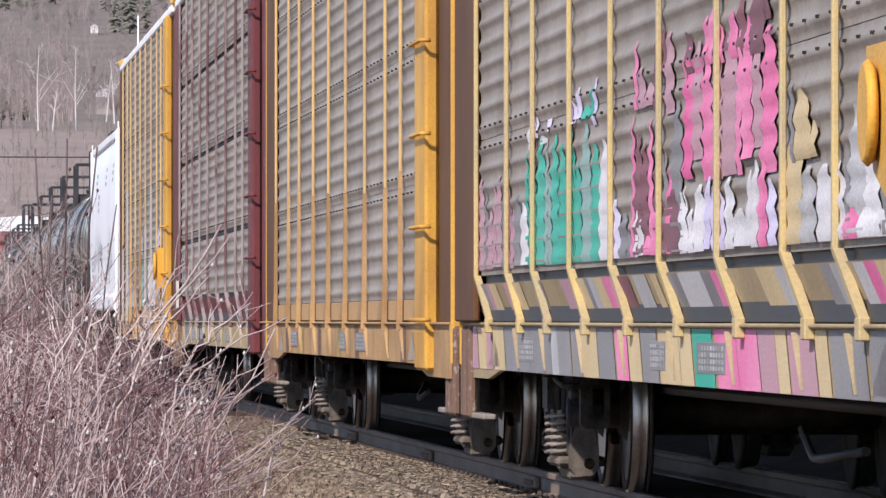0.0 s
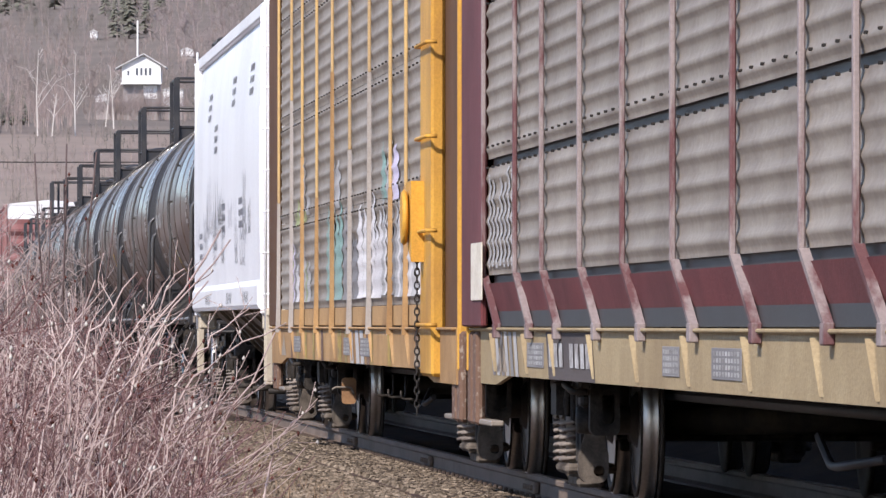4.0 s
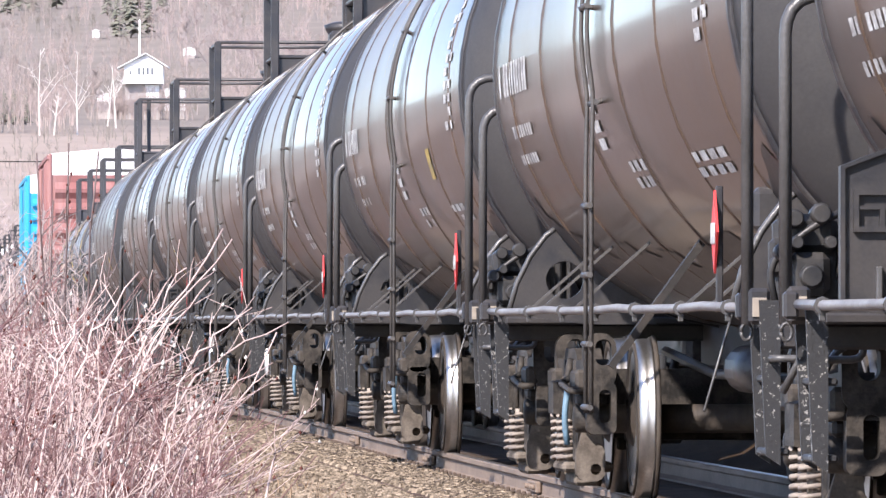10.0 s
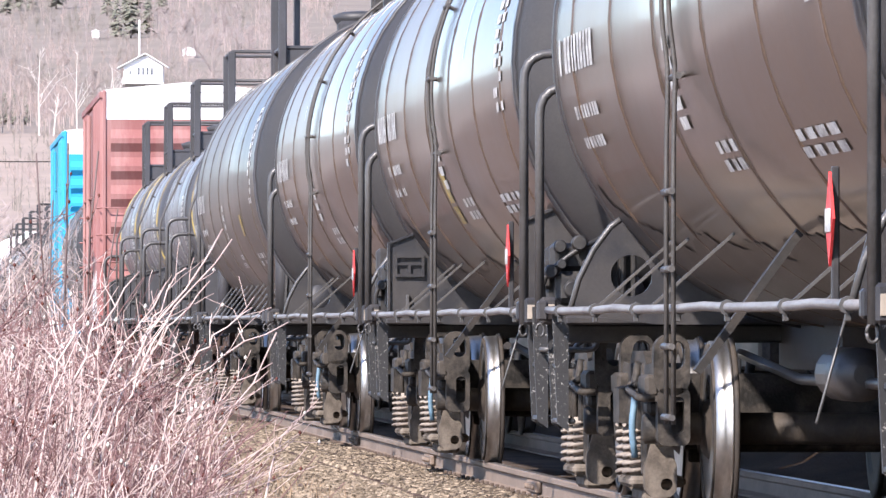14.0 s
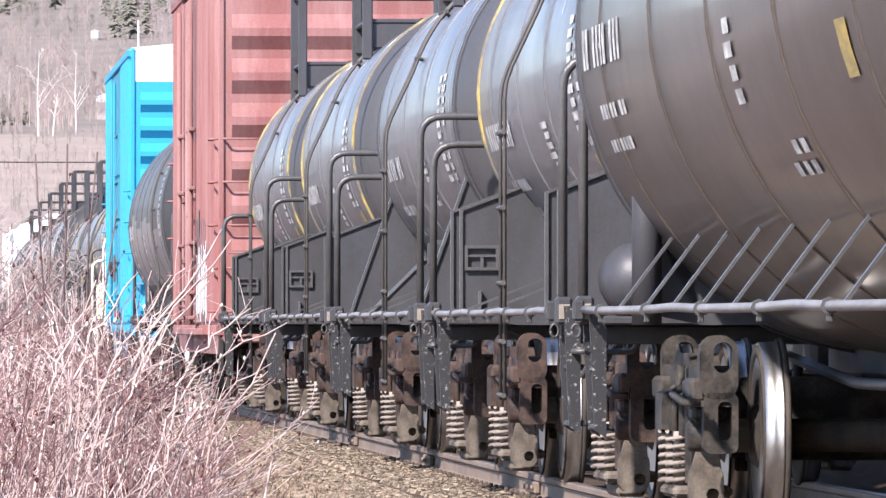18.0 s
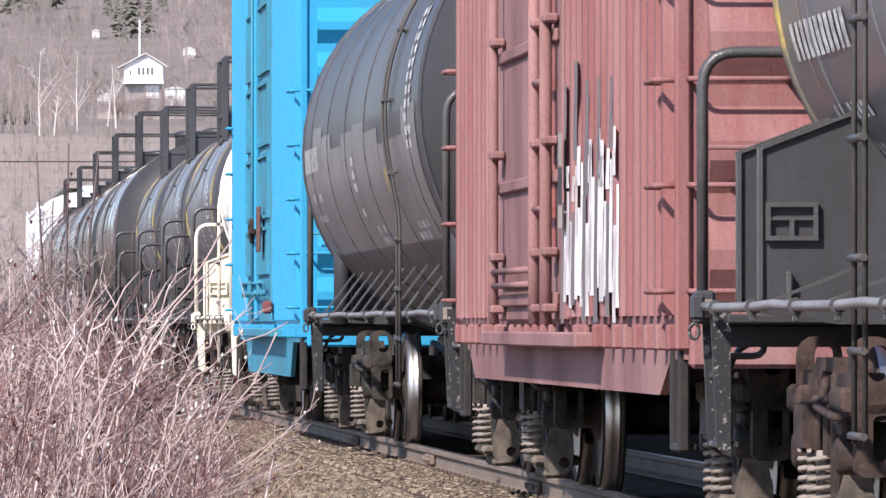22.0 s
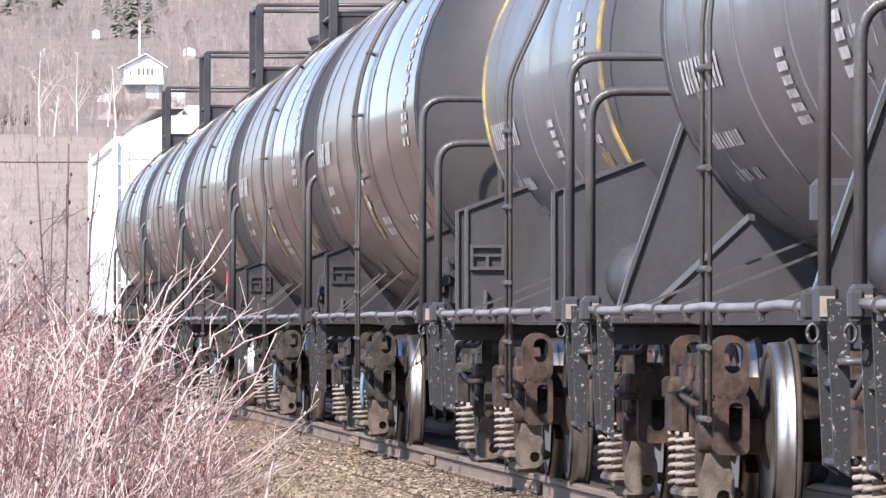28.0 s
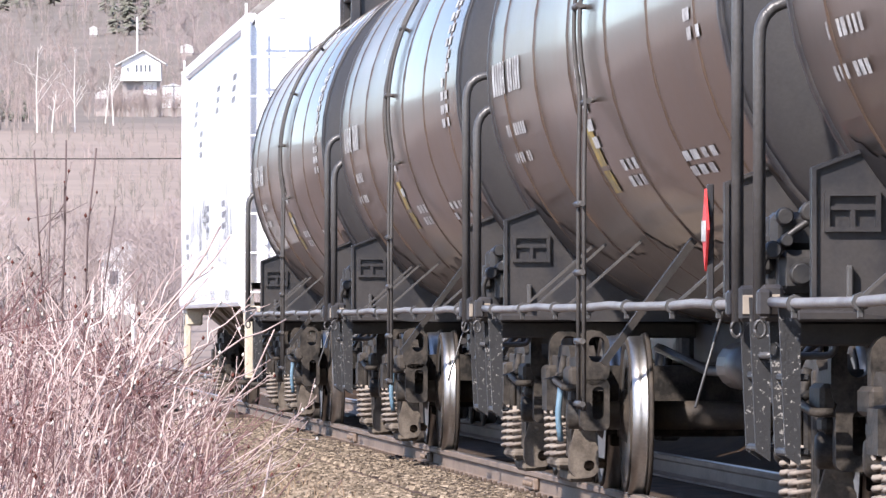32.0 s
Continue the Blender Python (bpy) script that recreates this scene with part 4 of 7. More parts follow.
        part("paint_scrawl", g, (mark_black, mat("scrawl_grey", (0.16, 0.16, 0.18), 0.7, amount=0.3), mat("scrawl_pale", (0.42, 0.43, 0.46), 0.7, amount=0.3))[k % 3], car, "loose looping paint scrawl")
    for y in (-7.5, -3.0, 3.5):
        g = Geo()
        for q in range(7):
            ya, yb = y + 0.22 * q, y + 0.22 * (q + 1)
            za, zb = (1.22, 1.34)[:: 1 if q % 2 else -1]
            g.add([(-1.575, ya, za), (-1.575, ya + 0.05, za), (-1.575, yb + 0.05, zb), (-1.575, yb, zb)], [(0, 1, 2, 3)])
        part("paint_scrawl", g, mark_black, car, "black wave scrawled on the sill")
    for k in range(7):
        g, y, z = Geo(), half * (-0.8 + 0.25 * k), rng.choice((1.75, 2.0, 2.9, 3.3))
        for i in range(3):
            for q in range(5):
                zz = z + i * 0.12
                g.add([(-side_x(zz) - 0.005, y + q * 0.2, zz), (-side_x(zz) - 0.005, y + q * 0.2 + 0.13, zz), (-side_x(zz + 0.07) - 0.005, y + q * 0.2 + 0.13, zz + 0.07), (-side_x(zz + 0.07) - 0.005, y + q * 0.2, zz + 0.07)], [(0, 1, 2, 3)])
        part("stencil", g, mat("stencil_grey", (0.28, 0.28, 0.30), 0.7, amount=0.3), car, "grey stencilled bars, not readable", kind="stuff")
    couplers(car, length / 2)
    for y in (-tb, tb):
        truck(car, y)
    return car


# ---- autoracks ----


def wave(z, pitch=0.125, depth=0.017):
    return depth * (0.5 * (1 - math.cos(2 * math.pi * z / pitch))) ** 2.2


def panel_mesh(w, h, material, pitch=0.125):
    """A sheet with level corrugations."""
    n = max(1, round(h / pitch)) * 8
    vs = []
    for i in range(n + 1):
        z = h * i / n
        x = -wave(z, h / max(1, round(h / pitch)))
        vs += [(x, -w / 2, z), (x, w / 2, z)]
    return Geo().add(vs, [(2 * i, 2 * i + 1, 2 * i + 3, 2 * i + 2) for i in range(n)], True).mesh("panel", material)


POST_STEPS = (0.0, 2.75, 4.9, 7.65, 10.4, 13.25, 16.2, 19.1, 21.1, 23.5)


def autorack(label, length, tb, half, style, seed=0):
    """style: straight (posts run down to the sill) or flared (brackets slope in to the sill)."""
    rng = random.Random(seed)
    car = thing("autorack_car", label, "autorack car", "freight train")
    flared = style != "straight"
    paint = maroon_paint if style == "maroon" else yellow_paint
    post = {"straight": mat("post_orange", (0.62, 0.41, 0.16), 0.55, dirt=(0.40, 0.28, 0.16), amount=0.8, scale=3, streak=3), "maroon": maroon_worn, "painted": mat("post_yellow", (0.55, 0.41, 0.17), 0.6, dirt=(0.36, 0.30, 0.20), amount=0.7, scale=3, streak=3)}[style]
    sill = sill_yellow if style == "straight" else sill_tan
    zt = 5.02
    levels = {"straight": (1.145, 1.94, 2.85, 3.75, zt), "maroon": (1.30, 2.0, 2.99, 3.98, zt), "painted": (1.27, 2.1, 3.0, 3.9, zt)}[style]
    gap = 0.05 if style == "maroon" else 0.004
    rear = length / 2 - 2.4
    ys = [rear - s for s in POST_STEPS]
    front = ys[-1]
    # flat car: deck, side sills, centre sill
    part("deck", Geo().box(-1.35, 1.35, -half, half, 0.92, 0.98, 0.01), steel_dark, car)
    part("centre_sill", Geo().box(-0.35, 0.35, -half + 0.3, half - 0.3, 0.55, 0.92, 0.02), steel_dark, car)
    xs = 1.475 if not flared else 1.43
    for x in (-1, 1):
        poly = [(-half + 0.1, 0.62), (front - 0.6, 0.62), (front + 0.8, 0.70), (rear - 1.4, 0.70), (rear - 0.2, 0.64), (half - 0.1, 0.64), (half - 0.1, 0.985), (-half + 0.1, 0.985)]
        ss = part("side_sill", Geo().plate(poly, x * (xs - 0.03), x * xs), sill, car, "dented and dusty flat-car side sill")
        part("sill_lip", Geo().box(x * 1.36, x * (xs + 0.03), -half + 0.1, half - 0.1, 0.965, 0.985, 0.008), sill, car)
        for y in ys:
            part("stiffener", Geo().add([(x * xs, y - 0.05, 0.95), (x * xs, y + 0.05, 0.95), (x * (xs + 0.03), y, 0.95), (x * xs, y - 0.25, 0.72), (x * xs, y - 0.15, 0.72), (x * (xs + 0.012), y - 0.2, 0.72)],
                                        [(0, 1, 2), (3, 5, 4), (0, 2, 5, 3), (2, 1, 4, 5), (0, 3, 4, 1)]), sill, ss)
    if not flared:
        for k in range(7):
            y = front + 1.5 + k * 3.3 + rng.uniform(-0.6, 0.6)
            sill_paint(car, -xs - 0.003, y, y + rng.uniform(0.3, 0.7), mark_yellow if k % 2 else rust_steel, -0.1)
    for y, w in ((rear - 3.6, 1.3), (front + 8.2, 1.4), (front + 11.0, 0.9)):
        pl = part("data_plate", Geo().box(-xs - 0.006, -xs - 0.001, y - w / 2, y + w / 2, 0.76, 0.90, 0.002), SMOKE, car, "dark patch with white stencilled bars")
        g = Geo()
        for q in range(4):
            for c in range(9):
                yy = y - w * 0.45 + w * 0.1 * c
                g.add([(-xs - 0.008, yy, 0.775 + q * 0.03), (-xs - 0.008, yy + w * 0.07, 0.775 + q * 0.03), (-xs - 0.008, yy + w * 0.07, 0.795 + q * 0.03), (-xs - 0.008, yy, 0.795 + q * 0.03)], [(0, 1, 2, 3)])
        part("stencil", g, mark_white, pl, "white bars, not readable", kind="stuff")
    for y in (front + 1.2, rear - 0.8):
        part("jacking_mark", Geo().add([(-xs - 0.004, y - 0.5, 0.72), (-xs - 0.004, y + 0.5, 0.72), (-xs - 0.004, y, 0.92)], [(0, 1, 2)]), post_pale, car, "pale triangle on the sill")
    meshes = {}
    for x in (-1, 1):
        for i, (y1, y0) in enumerate(zip(ys, ys[1:])):
            w = y1 - y0
            for a, b in zip(levels, levels[1:]):
                k = (round(w, 2), round(b - a, 2))
                if k not in meshes:
                    meshes[k] = panel_mesh(w - 0.002, b - a - gap, galvanised)
                part("panel", meshes[k], None, car, "", pose(x * 1.46, (y0 + y1) / 2, a, 0, 0, 0 if x < 0 else 180))
            if not flared:
                k = ("skirt", round(w, 2))
                if k not in meshes:
                    meshes[k] = Geo().box(-0.012, 0.0, -w / 2 + 0.06, w / 2 - 0.06, 0, 0.145, 0.01).mesh("skirt_panel", sill)
                part("skirt_panel", meshes[k], None, car, "tan skirt panel", pose(x * 1.46, (y0 + y1) / 2, 0.995, 0, 0, 0 if x < 0 else 180))
        part("inner_wall", Geo().box(x * 1.40, x * 1.43, front, rear, 0.99, zt, 0.002), head_black, car)
        for y in ys:
            g = Geo()
            if flared:
                g.box(x * 1.478, x * 1.505, y - 0.035, y + 0.035, levels[0] - 0.01, zt, 0.006)
                s0, s1 = 1.485, 1.45
                g.add([(x * (s0 - 0.02), y - 0.05, levels[0]), (x * (s0 - 0.02), y + 0.05, levels[0]), (x * (s0 + 0.02), y + 0.05, levels[0]), (x * (s0 + 0.02), y - 0.05, levels[0]),
                       (x * (s1 - 0.02), y - 0.65, 1.0), (x * (s1 - 0.02), y - 0.55, 1.0), (x * (s1 + 0.02), y - 0.55, 1.0), (x * (s1 + 0.02), y - 0.65, 1.0)],
                      [(0, 1, 2, 3), (7, 6, 5, 4), (0, 4, 5, 1), (1, 5, 6, 2), (2, 6, 7, 3), (3, 7, 4, 0)])
                g.box(x * 1.43, x * 1.475, y - 0.68, y - 0.52, 0.92, 1.01, 0.006)
            else:
                cut = rng.uniform(1.95, 2.15) if seed == 2 or rng.random() < 0.6 else rng.uniform(2.3, 3.2)
                g.box(x * 1.478, x * 1.503, y - 0.03, y + 0.03, cut, zt, 0.006)
                low = Geo().plate([(x * 1.478, 0.93), (x * 1.522, 0.93), (x * 1.512, 1.25), (x * 1.506, cut), (x * 1.478, cut)][:: int(-x)], y - 0.035, y + 0.035, "y")
                part("post_foot", low, post_white if seed == 4 and (-6 < y < 0 or y > 8) else sill_yellow, car, "worn pale foot of the post")
            part("post", g, post, car)
        for z in levels[1:-1]:
            for i, (y1, y0) in enumerate(zip(ys, ys[1:])):
                k = ("bolts", round(y1 - y0, 2))
                if k not in meshes:
                    g = Geo()
                    n = int((y1 - y0) / 0.42)
                    for q in range(n):
                        yy = -(y1 - y0) / 2 + (y1 - y0) * (q + 0.5) / n
                        for dz in (-0.055, 0.07):
                            g.box(-0.030, -0.010, yy - 0.010, yy + 0.010, dz - 0.007, dz + 0.007, 0.003)
                    meshes[k] = g.mesh("riveted_seam", steel_dark)
                part("riveted_seam", meshes[k], None, car, "", pose(x * 1.46, (y0 + y1) / 2, z, 0, 0, 0 if x < 0 else 180), "stuff")
        if flared:
            part("skirt", Geo().plate([(x * 1.47, levels[0] - 0.05), (x * 1.42, 1.04), (x * 1.39, 1.04), (x * 1.44, levels[0] - 0.05)], front, rear, "y"), paint if style == "maroon" else sill_tan, car, "sloped skirt below the panels")
        part("top_plate", Geo().box(x * 1.36, x * 1.50, -half + 0.2, half - 0.2, zt, zt + 0.12, 0.02), roof_white, car)
        # front end: broad post with rungs, then the set-back end bay; rear end: set-back bay, its shade coloured in as
        # brown
        part("end_post", Geo().box(x * 1.44, x * 1.535, front - 1.3, front - 0.1, 0.66, zt + 0.02, 0.02), paint, car, "broad end post")
        for i in range(6):
            z = 1.0 + 0.62 * i
            part("rung", Geo().tube(bend([(x * 1.5, front - 0.15, z), (x * 1.57, front - 0.15, z), (x * 1.57, front - 1.4, z), (x * 1.5, front - 1.4, z)], 0.03, 2), 0.014, 5), paint, car)
        part("end_bay", Geo().box(x * 1.40, x * 1.44, -half + 0.06, front - 1.3, 0.70, zt, 0.01), brown_shade if style != "maroon" else maroon_paint, car, "set-back end bay")
        part("end_bay", Geo().box(x * 1.46, x * 1.50, rear + 0.12, half - 0.02, 0.99, zt, 0.01), brown_shade if style != "maroon" else maroon_paint, car, "set-back end bay")
        for s in (-1, 1):
            part("corner_post", Geo().box(x * 1.38, x * 1.47, s * (half - 0.08), s * half, 0.7, zt + 0.14, 0.02), yellow_paint, car, "yellow corner post")
            part("post_cap", Geo().box(x * 1.36, x * 1.52, s * (half - 0.2), s * (half + 0.02), zt + 0.10, zt + 0.20, 0.02), yellow_paint, car)
            for y in (half - 0.62, half - 0.12):
                st = part("corner_step", Geo().box(x * 1.40, x * 1.46, s * y - 0.16, s * y + 0.16, 0.38, 0.96, 0.02), rust_steel, car, "rusty speckled corner step")
            part("step_bar", Geo().box(x * 1.36, x * 1.44, s * (half - 1.9), s * (half - 0.1), 0.385, 0.42, 0.008), galvanised, car)
    roof = [(-1.46, zt + 0.12), (-1.3, zt + 0.30), (-0.9, zt + 0.44), (0, zt + 0.52), (0.9, zt + 0.44), (1.3, zt + 0.30), (1.46, zt + 0.12)]
    part("roof", Geo().plate(roof, -half + 0.1, half - 0.1, "y"), roof_white, car, "pale arched roof")
    for i in range(14):
        y = -half + 1.0 + (2 * half - 2) * i / 13
        part("roof_rib", Geo().plate([(u * 1.005, z + 0.03) for u, z in roof], y - 0.03, y + 0.03, "y"), roof_white, car)
    for s in (-1, 1):
        for k in range(7):
            a, b = -1.36 + 2.72 * k / 7, -1.36 + 2.72 * (k + 1) / 7
            part("door_leaf", Geo().box(a + 0.01, b - 0.01, s * (half - 0.14), s * (half - 0.10), 1.0, zt, 0.01), paint if s < 0 else brown_shade, car)
        part("end_platform", Geo().box(-1.4, 1.4, s * (half - 0.1), s * (half + 0.15), 0.86, 0.92, 0.01), rust_steel, car)
        part("stub_sill", Geo().box(-0.22, 0.22, s * (half - 0.4), s * (length / 2 - 0.4), 0.70, 1.0, 0.02), steel_dark, car)
    # hand-brake housing with its chain on the front post
    if seed in (1, 4):
        hb = part("brake_housing", Geo().plate([(front - 0.5, 1.42), (front - 0.1, 1.52), (front + 0.12, 1.75), (front + 0.12, 1.96), (front - 0.5, 1.96)], -1.62, -1.53), yellow_paint, car, "yellow hand-brake housing")
        part("brake_wheel", Geo().lathe([(0.17, -0.02), (0.19, 0), (0.17, 0.02)], 18, "x", (-1.65, front - 0.2, 1.72)), yellow_paint, hb)
        link = GEAR.setdefault("link", Geo().tube([(0.016 * math.cos(t), 0, 0.028 * math.sin(t)) for t in (2 * math.pi * k / 10 for k in range(11))], 0.006, 5).mesh("chain_link", steel_dark))
        for k in range(24):
            part("chain_link", link, None, hb, "", pose(-1.57, front - 0.32, 1.44 - 0.044 * k, 0, 0, 90 * (k % 2)))
    if seed == 4:
        part("tie_bracket", Geo().plate(rounded(-1.28, 0.45, 0.12, 0.22, 0.03), 3.38, 3.42, "y"), rust_tan, car, "rust-tan bracket plate below the sill")
        part("bent_handle", Geo().tube(bend([(-1.24, 3.36, 0.42), (-1.26, 3.36, 0.48), (-1.40, 3.36, 0.48), (-1.42, 3.36, 0.46)], 0.03, 2), 0.009, 5), galvanised, car)
        for k in range(3):
            y = front + 5 + k * 1.7
            part("hanger", Geo().tube(bend([(-1.25, y, 0.62), (-1.25, y, 0.46), (-1.38, y, 0.46), (-1.38, y, 0.52)], 0.03, 2), 0.009, 5), truck_steel, car)
    part("brake_rigging", Geo().tube(bend([(-1.2, front + 4, 0.48), (-1.1, front + 7, 0.40), (-0.9, front + 9.5, 0.5)], 0.4, 4), 0.02, 6), steel_dark, car)
    part("brake_pipe", Geo().tube([(-0.6, -half, 0.6), (-0.6, half, 0.6)], 0.035, 6), steel_dark, car)
    couplers(car, length / 2)
    for y in (-tb, tb):
        truck(car, y)
    return car


def spray(car, y0, y1, z0, z1, material, rng, rough=0.3, levels=None, step=0.09, label=""):
    """Spray paint that follows the corrugated panels, with an uneven top and bottom edge."""
    g, seam = Geo(), 0.05 if levels[0] == 1.30 else 0.004
    n = max(1, round((y1 - y0) / step))
    za = z0 + rng.uniform(0, rough) * 0.4
    for i in range(n):
        a, b = y0 + (y1 - y0) * i / n, y0 + (y1 - y0) * (i + 1) / n
        top, low = z1 - rng.random() ** 2 * rough, z0 + rng.random() ** 3 * rough * (0.5 if z0 > 1.4 else 0.06)
        m = max(2, round((top - low) / 0.04))
        vs = []
        for k in range(m + 1):
            z = low + (top - low) * k / m
            lo = max([q for q in levels[:-1] if q <= z + 1e-6] or [levels[0]])
            hi = min([q for q in levels[1:] if q > z + 1e-6] or [levels[-1]])
            p = (hi - lo - seam) / max(1, round((hi - lo - seam) / 0.125))
            x = -1.46 - wave(z - lo, p) - 0.006
            vs += [(x, a, z), (x, b, z)]
        g.add(vs, [(2 * k, 2 * k + 1, 2 * k + 3, 2 * k + 2) for k in range(m)], True)
    return part("spray_paint", g, material, car, label or "streaky spray paint", kind="stuff")


def spray_mix(car, y0, y1, z0, z1, choices, rng, rough=0.3, levels=None, step=0.42, lift=0.006):
    """Spray paint whose upright streaks alternate between colours; one piece for each colour."""
    cols, y, seam = {}, y0, 0.05 if levels[0] == 1.30 else 0.004
    while y < y1:
        w = rng.uniform(0.5, 1.6) * step
        cols.setdefault(rng.randrange(len(choices)), []).append((y, min(y1, y + w)))
        y += w
    for c, runs in cols.items():
        g = Geo()
        for a, b in runs:
            top, low = z1 - rng.random() ** 2 * rough, z0 + rng.random() ** 3 * rough * (0.5 if z0 > 1.4 else 0.06)
            m, vs = max(2, round((top - low) / 0.04)), []
            for k in range(m + 1):
                z = low + (top - low) * k / m
                lo = max([q for q in levels[:-1] if q <= z + 1e-6] or [levels[0]])
                hi = min([q for q in levels[1:] if q > z + 1e-6] or [levels[-1]])
                p = (hi - lo - seam) / max(1, round((hi - lo - seam) / 0.125))
                x = -1.46 - wave(z - lo, p) - lift
                sway, thin = 0.04 * math.sin(z * 9 + a * 3), (b - a) * 0.38 * max(0.0, k / m - 0.72) / 0.28
                vs += [(x, a + sway + thin, z), (x, b + sway - thin, z)]
            g.add(vs, [(2 * k, 2 * k + 1, 2 * k + 3, 2 * k + 2) for k in range(m)], True)
        part("spray_paint", g, choices[c], car, "streaky spray paint", kind="stuff")


def sill_paint(car, x, y0, y1, material, slant=-0.25):
    """A slanted streak of paint on the side sill."""
    return part("sill_paint", Geo().add([(x, y0, 0.96), (x, y1, 0.96), (x, y1 + slant, 0.70), (x, y0 + slant, 0.70)], [(0, 1, 2, 3)]), material, car, "slanted streak of spray paint")


def paint_racks(first, last, maroon):
    rng = random.Random(77)
    for q in range(7):
        spray(maroon, 9.95 + 0.33 * q, 10.1 + 0.33 * q, 1.34, 1.93, PALE, rng, 0.25, (1.30, 2.0, 2.99, 3.98, 5.02), 0.15)
    for q in range(6):
        sill_paint(maroon, -1.434, 10.3 + 0.4 * q, 10.3 + 0.4 * q + 0.25, SMOKE if q % 2 else PALE)
    sill_paint(maroon, -1.433, 4.6, 7.9, mat("sill_brown_patch", (0.075, 0.062, 0.06), 0.8, dirt=(0.12, 0.10, 0.09), amount=0.6, scale=2))
    g = Geo()
    for q in range(8):
        if q != 4:
            g.add([(-1.438, 4.7 + 0.38 * q, 0.90), (-1.438, 4.96 + 0.38 * q, 0.90), (-1.438, 4.90 + 0.38 * q, 0.77), (-1.438, 4.64 + 0.38 * q, 0.77)], [(0, 1, 2, 3)])
    part("stencil", g, mark_white, maroon, "large white bars, not readable", kind="stuff")
    part("paper_notice", Geo().box(-1.512, -1.504, 12.2, 13.2, 1.15, 1.5, 0.002), cream_paint, maroon, "yellowed paper notice")
    lv = (1.27, 2.1, 3.0, 3.9, 5.02)
    mid, layer = 42.4, 0.005
    for a, b, z0, z1, m, r in ((51.0, 56.0, 1.3, 1.86, (ROSE, ROSE, LILAC, SMOKE), 0.25), (45.2, 50.6, 1.3, 2.02, (GREEN, GREEN, GREEN, MINT), 0.2), (45.4, 47.2, 1.95, 2.24, (LILAC, WHITE, GREEN), 0.3), (48.6, 50.4, 1.95, 2.2, (LILAC, WHITE, SMOKE), 0.3),
                              (50.4, 51.0, 1.3, 1.95, (LILAC, WHITE), 0.3), (44.6, 45.2, 1.3, 2.0, (LILAC, WHITE), 0.2), (43.2, 44.6, 1.3, 1.62, (LILAC, LILAC, SMOKE), 0.2), (40.4, 43.2, 1.3, 2.0, (DARKRED, PINK, PINK, SMOKE), 0.35), (40.8, 43.0, 1.95, 2.4, (PINK, DARKRED, ROSE), 0.45),
                              (40.2, 43.0, 1.3, 1.6, (WHITE, WHITE, DARKRED, PINK), 0.25), (36.0, 40.3, 1.6, 2.24, (PINK, PINK, PINK, ROSE), 0.3), (36.0, 40.2, 2.1, 2.36, (DARKRED, DARKRED, PINK), 0.3), (36.0, 40.2, 1.3, 1.66, (WHITE, WHITE, PINK, LILAC), 0.2),
                              (35.0, 35.9, 1.3, 1.75, (ROSE, BUFF, WHITE), 0.3), (33.4, 35.0, 1.3, 1.62, (WHITE, WHITE, PALE), 0.3), (31.6, 33.4, 1.3, 1.85, (PALE, WHITE, SMOKE), 0.3), (31.0, 33.4, 1.3, 1.42, (PINK, WHITE), 0.1), (34.4, 35.4, 1.62, 1.95, (SMOKE, BUFF), 0.3)):
        layer += 0.0006
        spray_mix(first, a - mid, b - mid, z0, z1, m, rng, r, lv, 0.42, layer)
    y = 56.4
    cols = (ROSE, BUFF, ROSE, BUFF, SMOKE, SMOKE, SMOKE, SMOKE, PALE, SMOKE, SMOKE, BUFF, SMOKE, PINK, BUFF, SMOKE, BUFF, BUFF, GREEN, PINK, PINK)
    for k in range(30):
        w = rng.uniform(0.45, 1.1)
        sill_paint(first, -1.434, y - w - mid, y - mid, cols[k % len(cols)])
        y -= w + rng.uniform(0.0, 0.15)
        if y < 30:
            break
    y = 55.5
    while y > 31:
        w = rng.uniform(0.2, 0.8)
        if rng.random() < 0.75:
            part("skirt_paint", Geo().add([(-1.475, y - w - mid, 1.215), (-1.475, y - mid, 1.215), (-1.426, y - 0.25 - mid, 1.045), (-1.426, y - w - 0.25 - mid, 1.045)], [(0, 1, 2, 3)]), rng.choice((PINK, BUFF, BUFF, SMOKE, SMOKE, SMOKE, PALE, PALE, DARKRED) if y < 46 else (BUFF, SMOKE, SMOKE, PALE, ROSE)), first, "slanted streak of spray paint")
        y -= w
    lv = (1.145, 1.94, 2.85, 3.75, 5.02)
    mid, layer = 130.6, 0.005
    for a, b, z0, z1, m, r in ((137.0, 139.8, 1.88, 2.14, (LIME, LIME, PALE), 0.2), (136.8, 141.0, 1.2, 1.85, (PALE, WHITE, LILAC, SMOKE, LIME), 0.4), (131.2, 133.8, 1.2, 2.0, (MINT, MINT, MINT, PALE), 0.25), (131.6, 133.0, 1.95, 2.4, (MINT, PALE), 0.4),
                              (128.0, 131.0, 1.2, 1.95, (WHITE, PALE, SMOKE, SMOKE), 0.4), (124.6, 128.0, 1.2, 2.05, (WHITE, WHITE, PALE, SMOKE), 0.35), (123.0, 125.2, 1.9, 2.4, (MINT, LILAC, PALE), 0.4), (137.8, 138.6, 2.0, 2.5, (LIME, PALE), 0.5), (119.0, 124.4, 1.2, 1.9, (WHITE, PALE, SMOKE), 0.4)):
        layer += 0.0006
        spray_mix(last, a - mid, b - mid, z0, z1, m, rng, r, lv, 0.5, layer)
    for y in (129.5, 128.6, 127.9):
        sill_paint(last, -1.479, y - mid, y + 0.5 - mid, PALE)
    for y in (139.0, 136.0, 130.4, 126.5):
        sill_paint(last, -1.479, y - mid, y + 0.35 - mid, mark_yellow, -0.08)


